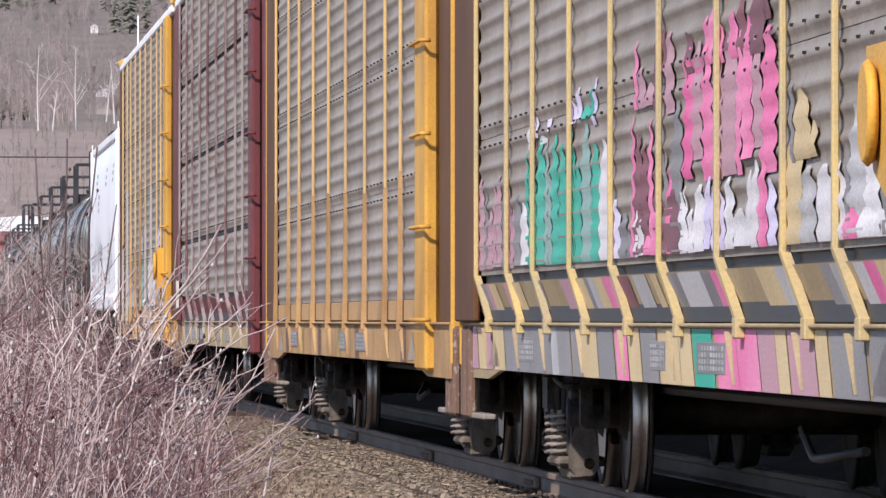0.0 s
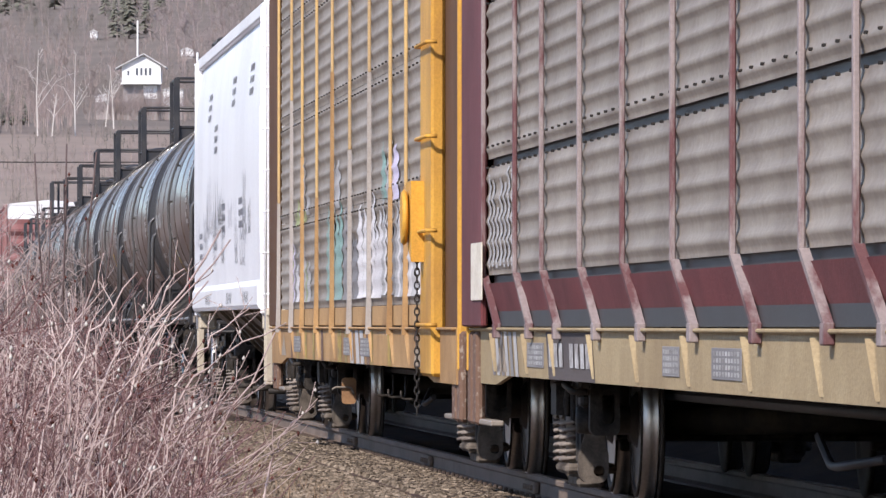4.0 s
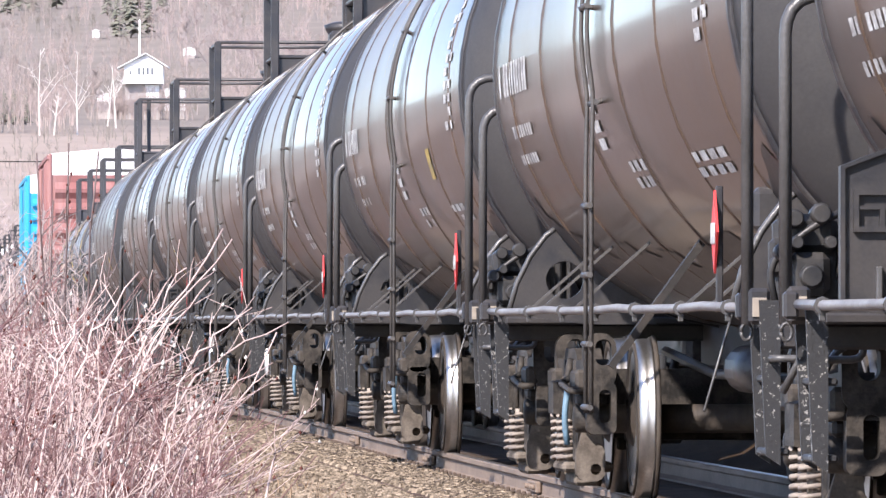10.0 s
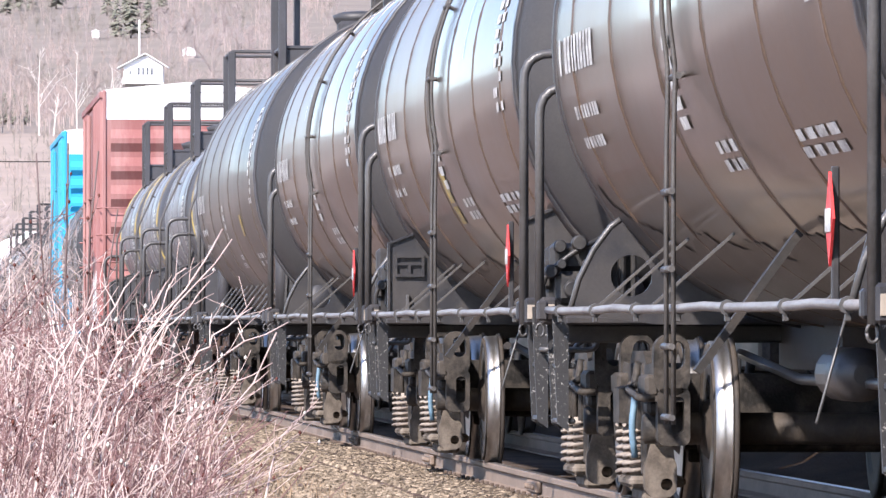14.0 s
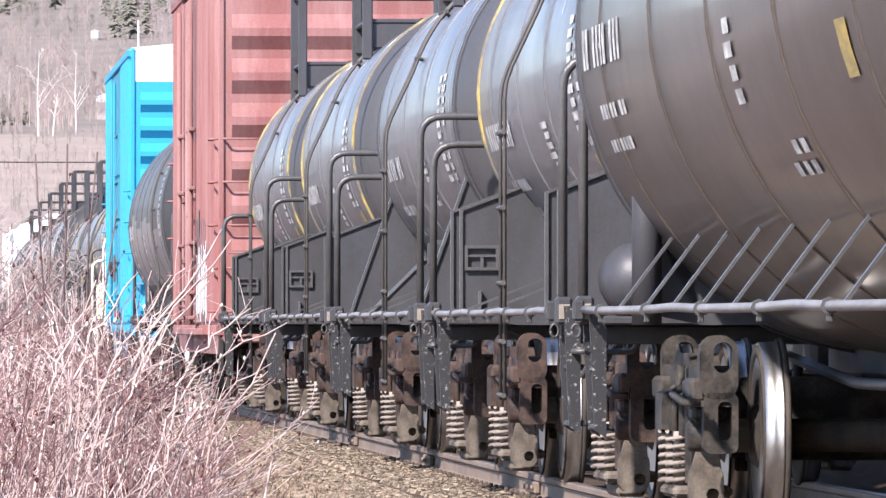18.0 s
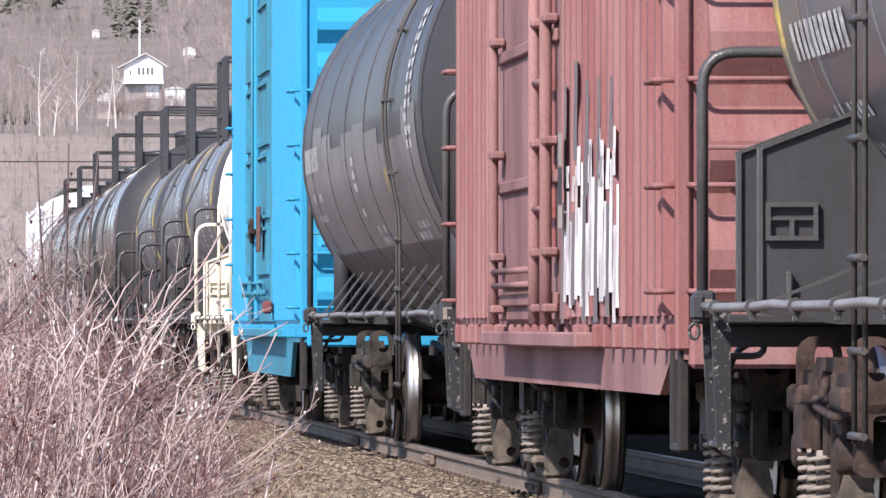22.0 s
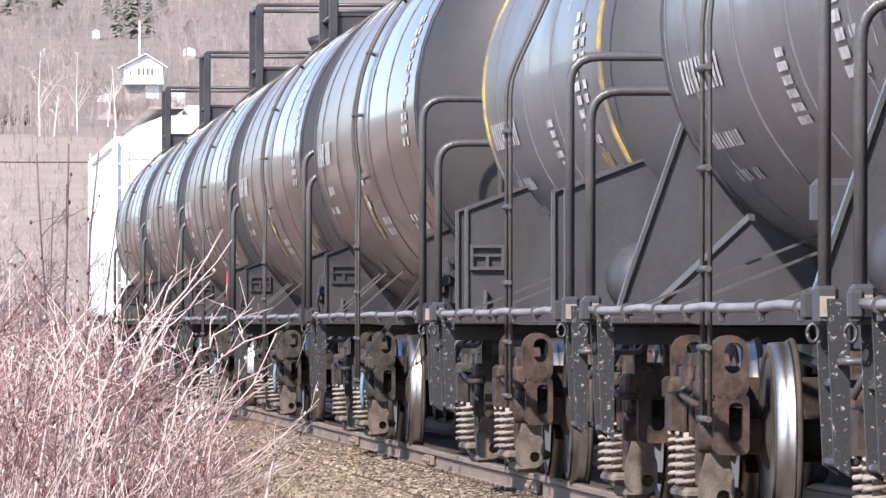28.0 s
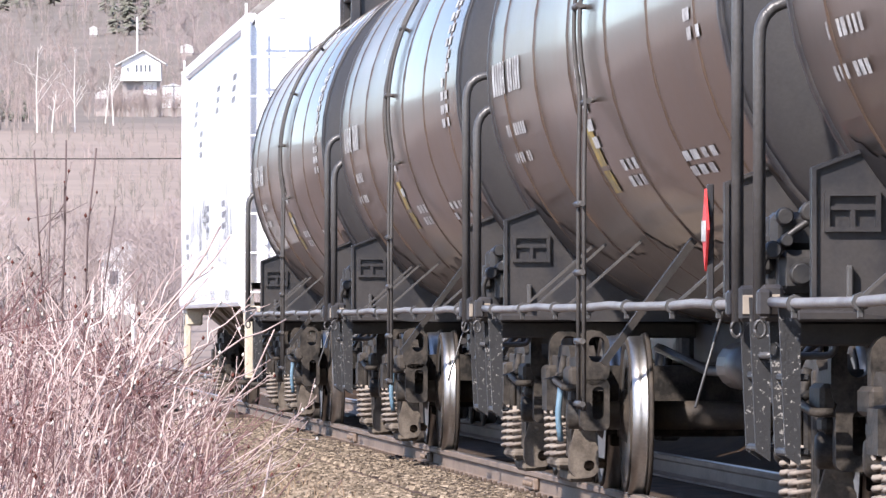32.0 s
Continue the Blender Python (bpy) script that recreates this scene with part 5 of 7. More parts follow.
# ---- box cars ----


def box_car(label, length, tb, half, paint, worn, roof_z, seed=0, blue=False):
    rng = random.Random(seed)
    car = thing("box_car", label, "box car", "freight train")
    z0, zt = 0.98, roof_z - 0.62
    part("floor_frame", Geo().box(-1.45, 1.45, -half, half, 0.86, z0, 0.02), steel_dark, car)
    part("centre_sill", Geo().box(-0.3, 0.3, -length / 2 + 0.5, length / 2 - 0.5, 0.62, 0.9, 0.02), steel_dark, car)
    door0, door1 = (-2.2, 3.6) if blue else (-1.4, 3.6)
    for x in (-1, 1):
        part("side_wall", Geo().box(x * 1.46, x * 1.49, -half, half, z0, roof_z - 0.12, 0.004), paint, car)
        pitch = 0.40
        y = -half + 0.3
        while y < half - 0.2:
            if not (door0 - 0.2 < y < door1 + 0.2):
                part("rib", Geo().plate([(y - 0.12, z0 + 0.05), (y + 0.12, z0 + 0.05), (y + 0.12, roof_z - 0.2), (y - 0.12, roof_z - 0.2)], x * 1.485, x * 1.49).plate([(x * 1.49, y - 0.11), (x * 1.545, y - 0.06), (x * 1.545, y + 0.06), (x * 1.49, y + 0.11)][:: 1 if x > 0 else -1], z0 + 0.06, roof_z - 0.2, "z"), paint, car)
            y += pitch
        # sliding plug door with panels, tracks and lock rods
        part("door", Geo().box(x * 1.49, x * 1.535, door0, door1, z0 + 0.04, roof_z - 0.28, 0.01), worn, car, "worn plug door")
        if blue:
            # pressed frames in two columns, a middle post and the latch row
            mid = (door0 + door1) / 2
            for y0, y1 in ((door0 + 0.25, mid - 0.2), (mid + 0.2, door1 - 0.25)):
                for k in range(4):
                    za = (1.48, 2.02, 2.72, 3.42)[k]
                    zb = (1.94, 2.64, 3.34, 4.1)[k]
                    o = [(y0, za), (y1, za), (y1, zb), (y0, zb)]
                    q = [(y0 + 0.12, za + 0.035), (y1 - 0.12, za + 0.035), (y1 - 0.12, zb - 0.035), (y0 + 0.12, zb - 0.035)]
                    part("door_frame", Geo().ring(o, q, x * 1.535, x * 1.565, "x"), worn, car, "pressed frame on the door")
            part("door_post", Geo().box(x * 1.53, x * 1.585, mid - 0.09, mid + 0.09, z0 + 0.06, roof_z - 0.4, 0.02), paint, car)
            part("lock_rod", Geo().tube([(x * 1.60, mid + 0.02, z0 + 0.05), (x * 1.60, mid + 0.02, roof_z - 0.4)], 0.016, 8), worn, car)
            for zz in (1.30, 1.40):
                part("latch_bar", Geo().tube([(x * 1.60, door0 + 0.4, zz), (x * 1.60, door1 - 0.4, zz)], 0.014, 6), worn, car)
            for k in range(6):
                yy = door0 + 0.5 + (door1 - door0 - 1.0) * k / 5
                part("latch", Geo().box(x * 1.56, x * 1.615, yy - 0.07, yy + 0.07, 1.27, 1.33 + 0.1 * (k % 2), 0.012), blue_worn, car)
            part("lock_gear", Geo().box(x * 1.57, x * 1.64, mid - 0.14, mid + 0.1, 1.88, 1.94, 0.012).box(x * 1.58, x * 1.63, mid - 0.05, mid + 0.05, 1.80, 2.04, 0.012).tube([(x * 1.63, mid - 0.2, 1.84), (x * 1.63, mid + 0.15, 1.97)], 0.012, 6), truck_rust, car, "rusty lock gear")
        else:
            for yy, rr in ((door0 + 0.3, 0.034), (door0 + 1.15, 0.034), (door1 - 0.5, 0.03)):
                part("lock_rod", Geo().tube([(x * 1.60, yy, z0 + 0.02), (x * 1.60, yy, 1.42), (x * 1.60, yy, 1.46), (x * 1.60, yy, roof_z - 0.4)], rr, 10), worn, car, "thick round lock rod")
                for zz in (1.06, 1.36, 1.95, 2.6, 3.3):
                    part("rod_guide", Geo().box(x * 1.54, x * 1.625, yy - 0.16, yy + 0.16, zz, zz + 0.05, 0.012), worn, car)
            for y0, y1, zz in ((door0 + 0.3, door0 + 1.15, 1.62), (door0 + 0.3, door0 + 1.15, 2.30), (door0 + 1.15, door1 - 0.5, 1.22), (door0 + 1.15, door1 - 0.5, 1.30)):
                part("lock_bar", Geo().tube([(x * 1.60, y0, zz), (x * 1.60, y1, zz)], 0.018, 8), worn, car)
            for k in range(3):
                za = (1.10, 1.75, 2.5)[k]
                part("door_rib", Geo().box(x * 1.535, x * 1.565, door0 + 0.15, door1 - 0.15, za, za + 0.07, 0.012), worn, car)
            part("door_recess", Geo().box(x * 1.536, x * 1.541, door0 + 0.45, door0 + 1.0, 1.40, 3.2, 0.002), mat("recess_red", (0.36, 0.085, 0.06), 0.6, dirt=(0.20, 0.08, 0.07), amount=0.7, scale=2, streak=3), car, "brighter red recess in the door")
            for za, zb, m in ((1.50, 1.62, galvanised), (1.63, 1.82, mark_black), (1.83, 2.0, galvanised)):
                part("tag_plate", Geo().box(x * 1.575, x * 1.58, -1.95, -1.72, za, zb, 0.002), m, car, "small tag plate")
        part("door_track", Geo().box(x * 1.48, x * 1.62, door0 - 2.0, door1 + 0.3, z0 - 0.10, z0 - 0.02, 0.01), worn, car)
        for k in range(26):
            yy = -half + 0.25 + (2 * half - 0.5) * k / 25
            part("sill_tab", Geo().box(x * 1.44, x * 1.53, yy - 0.06, yy + 0.06, z0 - 0.10, z0 + 0.02, 0.01), paint, car)
        e, low = (half - 2.9, 0.52) if blue else (half - 1.3, 0.67)
        part("side_sill", Geo().plate([(-half, 0.84), (-e - 0.6, 0.84), (-e, low), (e, low), (e + 0.6, 0.84), (half, 0.84), (half, 0.98), (-half, 0.98)], x * 1.43, x * 1.47), blue_worn if blue else worn, car, "deep side sill, trapezium shaped")
        for s in (-1, 1):
            for k in range(5):
                zz = 1.15 + 0.48 * k
                yy = s * (half - 0.3)
                part("grab_iron", Geo().tube(bend([(x * 1.48, yy - 0.25, zz), (x * 1.60, yy - 0.25, zz), (x * 1.60, yy + 0.25, zz), (x * 1.48, yy + 0.25, zz)], 0.03, 2), 0.014, 6), paint, car)
                part("grab_iron", Geo().tube(bend([(x * 1.0, s * half, zz), (x * 1.0, s * (half + 0.16), zz), (x * 1.45, s * (half + 0.16), zz), (x * 1.45, s * half, zz)], 0.03, 2), 0.014, 6), paint, car)
            part("corner_post", Geo().box(x * 1.44, x * 1.51, s * (half - 0.06), s * (half + 0.03), z0 - 0.1, roof_z - 0.1, 0.012), paint, car)
            part("corner_step", Geo().box(x * 1.44, x * 1.49, s * (half - 0.5) - 0.04, s * (half - 0.5) + 0.04, 0.42, 0.95, 0.01).box(x * 1.44, x * 1.49, s * (half - 0.08) - 0.04, s * (half - 0.08) + 0.04, 0.42, 0.95, 0.01).box(x * 1.40, x * 1.49, s * (half - 0.5), s * (half - 0.08), 0.42, 0.46, 0.01), steel_dark, car)
    if not blue:
        white = mat("patch_white", (0.76, 0.74, 0.72), 0.65, dirt=(0.30, 0.24, 0.24), amount=0.6, scale=5, gap=0.05, streak=3)
        dark = mat("patch_dark", (0.13, 0.11, 0.11), 0.7, dirt=(0.22, 0.16, 0.16), amount=0.6, scale=5, streak=3)
        # tall letter-like strokes of spray paint, thin on the corrugations
        for k in range(20):
            y = -5.3 + 0.19 * k
            for q in range(2):
                z = 1.0 + rng.uniform(0.0, 0.25) + 0.62 * q
                top = min((1.75, 1.9, 2.3, 1.85)[k % 4] + rng.uniform(-0.1, 0.1), z + rng.uniform(0.45, 0.8))
                w = rng.uniform(0.16, 0.30)
                if top > z + 0.1:
                    part("spray_paint", Geo().plate([(y + 0.02 * math.sin(a), z + (top - z) * a / 6) for a in range(7)] + [(y + w * (1 - 0.05 * a) + 0.02 * math.sin(a), z + (top - z) * a / 6) for a in range(6, -1, -1)], -1.549, -1.547), dark if (k + q) % 4 == 3 else white, car, "stroke of white and dark spray paint")
    else:
        part("notice_board", Geo().box(-1.60, -1.575, -0.8, -0.2, 1.70, 2.14, 0.01), mat("board_brown", (0.12, 0.06, 0.05), 0.8, scale=4, streak=4), car, "brown wooden notice board")
        part("foot_board", Geo().box(-1.64, -1.55, -3.0, -2.7, 1.10, 1.22, 0.02), mat("maroon_box", (0.16, 0.05, 0.045), 0.7), car)
    for s in (-1, 1):
        part("end_wall", Geo().box(-1.46, 1.46, s * (half - 0.04), s * half, z0, zt, 0.004), paint, car)
        part("end_top", Geo().plate([(-1.46, zt), (1.46, zt), (1.46, roof_z - 0.14), (0, roof_z), (-1.46, roof_z - 0.14)][:: 1 if s < 0 else -1], s * (half - 0.04), s * (half + 0.004), "y"), roof_white, car, "white end top with runs of old paint")
        n = 7 if not blue else 9
        for k in range(n):
            zz = z0 + 0.12 + (zt - z0 - 0.2) * k / n
            hh = (zt - z0 - 0.2) / n
            g = Geo().plate([(s * half, zz), (s * (half + 0.10), zz + hh * 0.30), (s * (half + 0.10), zz + hh * 0.48), (s * half, zz + hh * 0.80)][:: 1 if s > 0 else -1], -1.36, 1.36)
            part("end_rib", g, paint, car, "pressed rib across the end")
        part("tie_rod", Geo().tube([(-1.4, s * (half + 0.2), 1.8), (1.4, s * (half + 0.2), 1.8)], 0.012, 5), worn, car)
        part("end_sill", Geo().box(-1.45, 1.45, s * (half - 0.05), s * (half + 0.1), 0.8, 0.99, 0.02), paint, car)
    roof = [(-1.52, roof_z - 0.14), (-1.5, roof_z - 0.10), (0, roof_z + 0.04), (1.5, roof_z - 0.10), (1.52, roof_z - 0.14)]
    part("roof", Geo().plate(roof, -half - 0.02, half + 0.02, "y"), roof_white, car, "white panelled roof")
    part("eave", Geo().box(-1.56, -1.50, -half, half, roof_z - 0.24, roof_z - 0.12, 0.01), paint, car)
    part("eave", Geo().box(1.50, 1.56, -half, half, roof_z - 0.24, roof_z - 0.12, 0.01), paint, car)
    couplers(car, length / 2)
    for y in (-tb, tb):
        truck(car, y, "dark")
    return car

# ---- the train: front coupler, rear coupler in metres along the line at 0 s ----
TRAIN = []


def place(car, a, b):
    TRAIN.append((car, (a + b) / 2))
    return car


def relabel(car, label):
    car["label"] = label
    return car


rack_yellow = autorack("grey-panelled autorack with yellow end posts and a tan sill", 29.4, 10.2, 14.3, "straight", 2)
rack_maroon = autorack("grey-panelled autorack with maroon posts and tan sill", 29.4, 10.2, 14.3, "maroon", 3)
rack_painted = autorack("grey autorack covered in pink and green spray paint", 29.4, 10.2, 14.3, "painted", 1)
place(rack_painted, 27.7, 57.1)
place(rack_yellow, 57.1, 86.5)
place(rack_maroon, 86.5, 115.9)
rack_last = place(autorack("grey-panelled autorack with yellow posts and faded mint spray paint", 29.4, 10.2, 14.3, "straight", 4), 115.9, 145.3)
paint_racks(rack_painted, rack_last, rack_maroon)
hop = hopper_car("white covered hopper with black scrawls and a heavy sill", 20.9, 8.2, 9.7, white_paint, 5)
place(hop, 145.3, 166.1)

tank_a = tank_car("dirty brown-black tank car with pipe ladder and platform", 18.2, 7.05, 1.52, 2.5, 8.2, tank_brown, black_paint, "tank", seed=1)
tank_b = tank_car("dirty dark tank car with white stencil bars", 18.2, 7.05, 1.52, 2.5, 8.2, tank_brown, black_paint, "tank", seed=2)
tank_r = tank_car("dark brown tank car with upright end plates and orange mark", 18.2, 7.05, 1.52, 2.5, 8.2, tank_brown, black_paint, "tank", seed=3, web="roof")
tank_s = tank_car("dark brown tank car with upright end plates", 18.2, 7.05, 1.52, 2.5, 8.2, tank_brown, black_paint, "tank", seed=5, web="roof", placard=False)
edges = [166.1, 184.5, 202.9, 220.8, 238.9, 257.0, 275.0, 292.6]
used = set()
for i, (a, b) in enumerate(zip(edges, edges[1:])):
    src = (tank_r, tank_a, tank_b, tank_a, tank_a, tank_r, tank_a)[i]
    place(src if src not in used else copy_thing(src, Matrix()), a, b)
    used.add(src)
place(tank_car("long smooth brown tank car with slanted braces", 20.6, 8.2, 1.60, 2.46, 9.35, tank_tan, grey_frame, "long", seed=4, ladder_y=2.0, side_ladder=False), 292.6, 313.3)
short_a = tank_car("short grey tank car with yellow seams and cradle plates", 13.0, 4.3, 1.22, 2.52, 5.40, tank_grey, grey_frame, "short", "rust", seed=6, plat=0.9, web="roof", shift=0.5)
short_b = tank_car("short dark grey tank car with slanted braces and white stencils", 13.0, 4.3, 1.22, 2.52, 5.48, tank_grey, grey_frame, "short", "rust", seed=9, plat=0.9, web="slant", shift=-0.25)
place(short_a, 313.3, 326.3)
place(short_b, 326.3, 339.5)
place(copy_thing(short_a, Matrix()), 339.5, 352.2)
place(copy_thing(short_a, Matrix()), 352.2, 365.0)
place(box_car("faded red box car with ribbed ends and white roof", 17.4, 6.25, 8.05, red_paint, red_dusty, 5.26, 7), 365.0, 382.2)
patched = place(tank_car("long grey tank car with pale repainted patches", 20.8, 8.15, 1.60, 2.46, 9.35, tank_dark, grey_frame, "long", seed=12, ladder_y=-5.0), 382.2, 403.2)
patch_rng = random.Random(41)
y = 8.3
for k in range(10):
    w = patch_rng.uniform(1.3, 1.9)
    part("repaint_patch", skin(Geo(), 1.60, 2.46, y - w, y - 0.03, patch_rng.uniform(-8, 7), -33, 0.005), patch_grey, patched, "paler repainted patch")
    y -= w
place(box_car("bright blue box car with white roof and worn door", 17.2, 6.3, 7.9, blue_paint, blue_worn, 5.38, 8, True), 403.2, 420.5)
place(tank_car("short cream tank car with cream frame and handrails", 12.9, 4.3, 1.22, 2.52, 5.40, tank_cream, cream_paint, "short", "dark", seed=14, plat=0.9, rail=cream_paint, web="roof", shift=0.4), 420.5, 433.4)
for a, b, s in ((433.4, 446.1, short_a), (446.1, 459.2, short_b), (459.2, 472.2, short_a)):
    place(copy_thing(s, Matrix()), a, b)
edges = [472.2, 489.8, 507.6, 525.3, 543.3, 561.2]
for i, (a, b) in enumerate(zip(edges, edges[1:])):
    src = (tank_s, tank_s, tank_r, tank_s, tank_s)[i]
    place(src if i == 0 else copy_thing(src, Matrix()), a, b)
place(copy_thing(hop, Matrix()), 561.2, 582.6)

# ---- ground, line and distance ----


def line_x(y):
    return TRACK_X - TRACK_M * y


def smooth(a, b, v):
    t = min(1, max(0, (v - a) / (b - a)))
    return t * t * (3 - 2 * t)


VALLEY = ((320, -1.2), (500, 1.0), (800, 8.0), (1250, 26.5), (1500, 38.2), (1800, 58.0), (2300, 92.0), (2600, 125.0), (3200, 235.0), (4000, 400.0))


def hill(x, y):
    """Height of the ground: the line's bank, a ditch on one side and a cutting on the other, and the valley side far off."""
    d = x - line_x(y)
    if y <= 320:
        flat = smooth(150, 320, y)
        near = -0.18 - 0.75 * smooth(1.9, 3.8, -d) + 3.4 * smooth(1.75, 5.2, d)
        z = near * (1 - flat) - 1.2 * flat
        if d < -1.9:
            z += 0.05 * noise.noise((x * 1.3, y * 0.8, 2))
        return z
    for (y0, z0), (y1, z1) in zip(VALLEY, VALLEY[1:]):
        if y <= y1:
            z = z0 + (z1 - z0) * (y - y0) / (y1 - y0)
            break
    # unseen land left of the view is kept low so tank shells reflect sky
    z *= 0.28 + 0.72 * smooth(-0.082, -0.058, x / y)
    return z + 5 * noise.noise((x * 0.006, y * 0.003, 0)) * smooth(700, 1300, y)


def ground_material():
    m = mat("ground_soil", (0.115, 0.082, 0.072), 0.95, dirt=(0.17, 0.125, 0.10), amount=0.8, scale=1.1, fine=14, bump=0.6)
    nt = m.node_tree
    n, link = nt.nodes, nt.links.new
    # pasture in the valley, leaf litter higher up in the woods
    co, sep = n.new("ShaderNodeTexCoord"), n.new("ShaderNodeSeparateXYZ")
    link(co.outputs["Object"], sep.inputs["Vector"])
    bs = n["Principled BSDF"]
    old = bs.inputs["Base Color"].links[0].from_socket
    for lo, hi, colour, dark in ((250, 420, (0.40, 0.325, 0.265), (0.20, 0.165, 0.155)), (1230, 1330, (0.29, 0.245, 0.215), (0.135, 0.122, 0.105))):
        no = n.new("ShaderNodeTexNoise")
        no.inputs["Scale"].default_value, no.inputs["Detail"].default_value = 0.06, 12
        no.inputs["Roughness"].default_value = 0.7
        link(co.outputs["Object"], no.inputs["Vector"])
        c = n.new("ShaderNodeMix")
        c.data_type = "RGBA"
        c.inputs["A"].default_value, c.inputs["B"].default_value = (*colour, 1), (*dark, 1)
        link(no.outputs["Fac"], c.inputs["Factor"])
        r = n.new("ShaderNodeMapRange")
        r.inputs["From Min"].default_value, r.inputs["From Max"].default_value = lo, hi
        link(sep.outputs["Y"], r.inputs["Value"])
        k = n.new("ShaderNodeMix")
        k.data_type = "RGBA"
        link(r.outputs["Result"], k.inputs["Factor"])
        link(old, k.inputs["A"])
        link(c.outputs["Result"], k.inputs["B"])
        old = k.outputs["Result"]
    link(old, bs.inputs["Base Color"])
    return m


def ground():
    ys = [-30, -10, 0, 10, 20] + [25 + 1.0 * i for i in range(120)] + [150, 165, 185, 210, 240, 280, 330, 400, 500, 600, 700, 800, 900, 1000, 1100, 1200, 1300, 1400, 1500, 1600, 1700, 1800, 1950, 2100, 2300, 2600, 3000, 4000]
    us = [-2500, -1200, -600, -300, -220, -180, -150, -125, -110, -100, -90, -80, -70, -62, -56, -50, -40, -32, -24, -16, -11, -8, -6.5, -5.2] + [-4.4 + 0.4 * i for i in range(23)] + [5.2, 6.5, 8, 11, 16, 24, 40, 80, 150, 300, 600, 1200, 2500]
    g = Geo()
    vs = []
    for y in ys:
        for u in us:
            x = line_x(min(y, 400)) + u
            vs.append((x, y, hill(x, y)))
    n = len(us)
    g.add(vs, [(j * n + i, j * n + i + 1, j * n + n + i + 1, j * n + n + i) for j in range(len(ys) - 1) for i in range(n - 1)], True)
    return tagged(new("ground", g.mesh("ground", ground_material())), "dry brown ground with dead grass rising to a wooded hillside", "ground", kind="structure")


ground()


def track():
    th = tagged(new("track"), "single railway track with rusty rails", "track", kind="structure")
    th.matrix_basis = pose(TRACK_X, 0, 0, 0, 0, HEADING)
    rp = [(-0.075, -0.165), (0.075, -0.165), (0.075, -0.15), (0.012, -0.13), (0.010, -0.05), (0.036, -0.035), (0.036, -0.006), (0.028, 0.0), (-0.028, 0.0), (-0.036, -0.006), (-0.036, -0.035), (-0.010, -0.05), (-0.012, -0.13), (-0.075, -0.15)]
    for x in (-0.755, 0.755):
        part("rail", Geo().plate([(x + u, z) for u, z in rp], -20, 620, "y"), rail_rust, th, "rust-brown rail")
        part("running_face", Geo().box(x - 0.027, x + 0.027, -20, 620, 0.0, 0.003, 0.001), rail_head, th, "bright running face of the rail")
    tie = Geo().box(-1.3, 1.3, -0.115, 0.115, -0.33, -0.17, 0.02).mesh("sleeper", tie_wood)
    plate = Geo().box(-0.1, 0.1, -0.09, 0.09, -0.172, -0.155, 0.006)
    plate.box(-0.11, -0.08, 0.03, 0.06, -0.17, -0.12, 0.006).box(0.08, 0.11, -0.06, -0.03, -0.17, -0.12, 0.006)
    plate = plate.mesh("tie_plate", plate_steel)
    for i in range(170):
        y = 28 + 0.54 * i
        part("sleeper", tie, None, th, "", pose(0, y, 0, 0, 0, random.uniform(-0.5, 0.5)))
        for x in (-0.755, 0.755):
            if x < 0:
                part("tie_plate", plate, None, th, "", pose(x, y, 0.002))
    far = Geo()
    for i in range(500):
        y = 28 + 0.54 * (170 + i)
        far.box(-1.3, 1.3, y - 0.115, y + 0.115, -0.33, -0.17, 0.02)
    tagged(part("far_sleepers", far, tie_wood, th), kind="stuff")
    joint = Geo().box(-0.055, -0.015, -0.45, 0.45, -0.125, -0.045, 0.01)
    for k in range(4):
        joint.lathe([(0.02, -0.075), (0.02, -0.05)], 6, "x", (0, -0.33 + 0.22 * k, -0.085))
    jm = joint.mesh("joint_bar", rail_rust)
    for y in (36.0, 47.9, 59.8, 71.7, 83.6):
        part("joint_bar", jm, None, th, "bolted joint bar", pose(-0.755, y, 0))


track()


def bed():
    """The stone bed between the rails and the bank beyond, both coloured dark for the train's shade."""
    for name, us, lift, m, label in (("ballast_bed", [-1.45 + 0.29 * i for i in range(12)], 0.012, bed_stone, "ballast bed under the rails, coloured dark for the train's shade"), ("cutting_bank", [1.75 + 0.3 * i for i in range(26)], 0.02, bank_litter, "bank beside the line, coloured dark for the train's shade")):
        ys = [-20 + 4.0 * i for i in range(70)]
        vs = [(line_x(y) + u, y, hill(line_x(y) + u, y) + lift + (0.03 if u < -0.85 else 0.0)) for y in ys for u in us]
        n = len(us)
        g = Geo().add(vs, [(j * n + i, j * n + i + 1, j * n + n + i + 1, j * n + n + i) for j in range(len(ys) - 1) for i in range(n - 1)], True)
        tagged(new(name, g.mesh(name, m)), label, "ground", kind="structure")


bed()


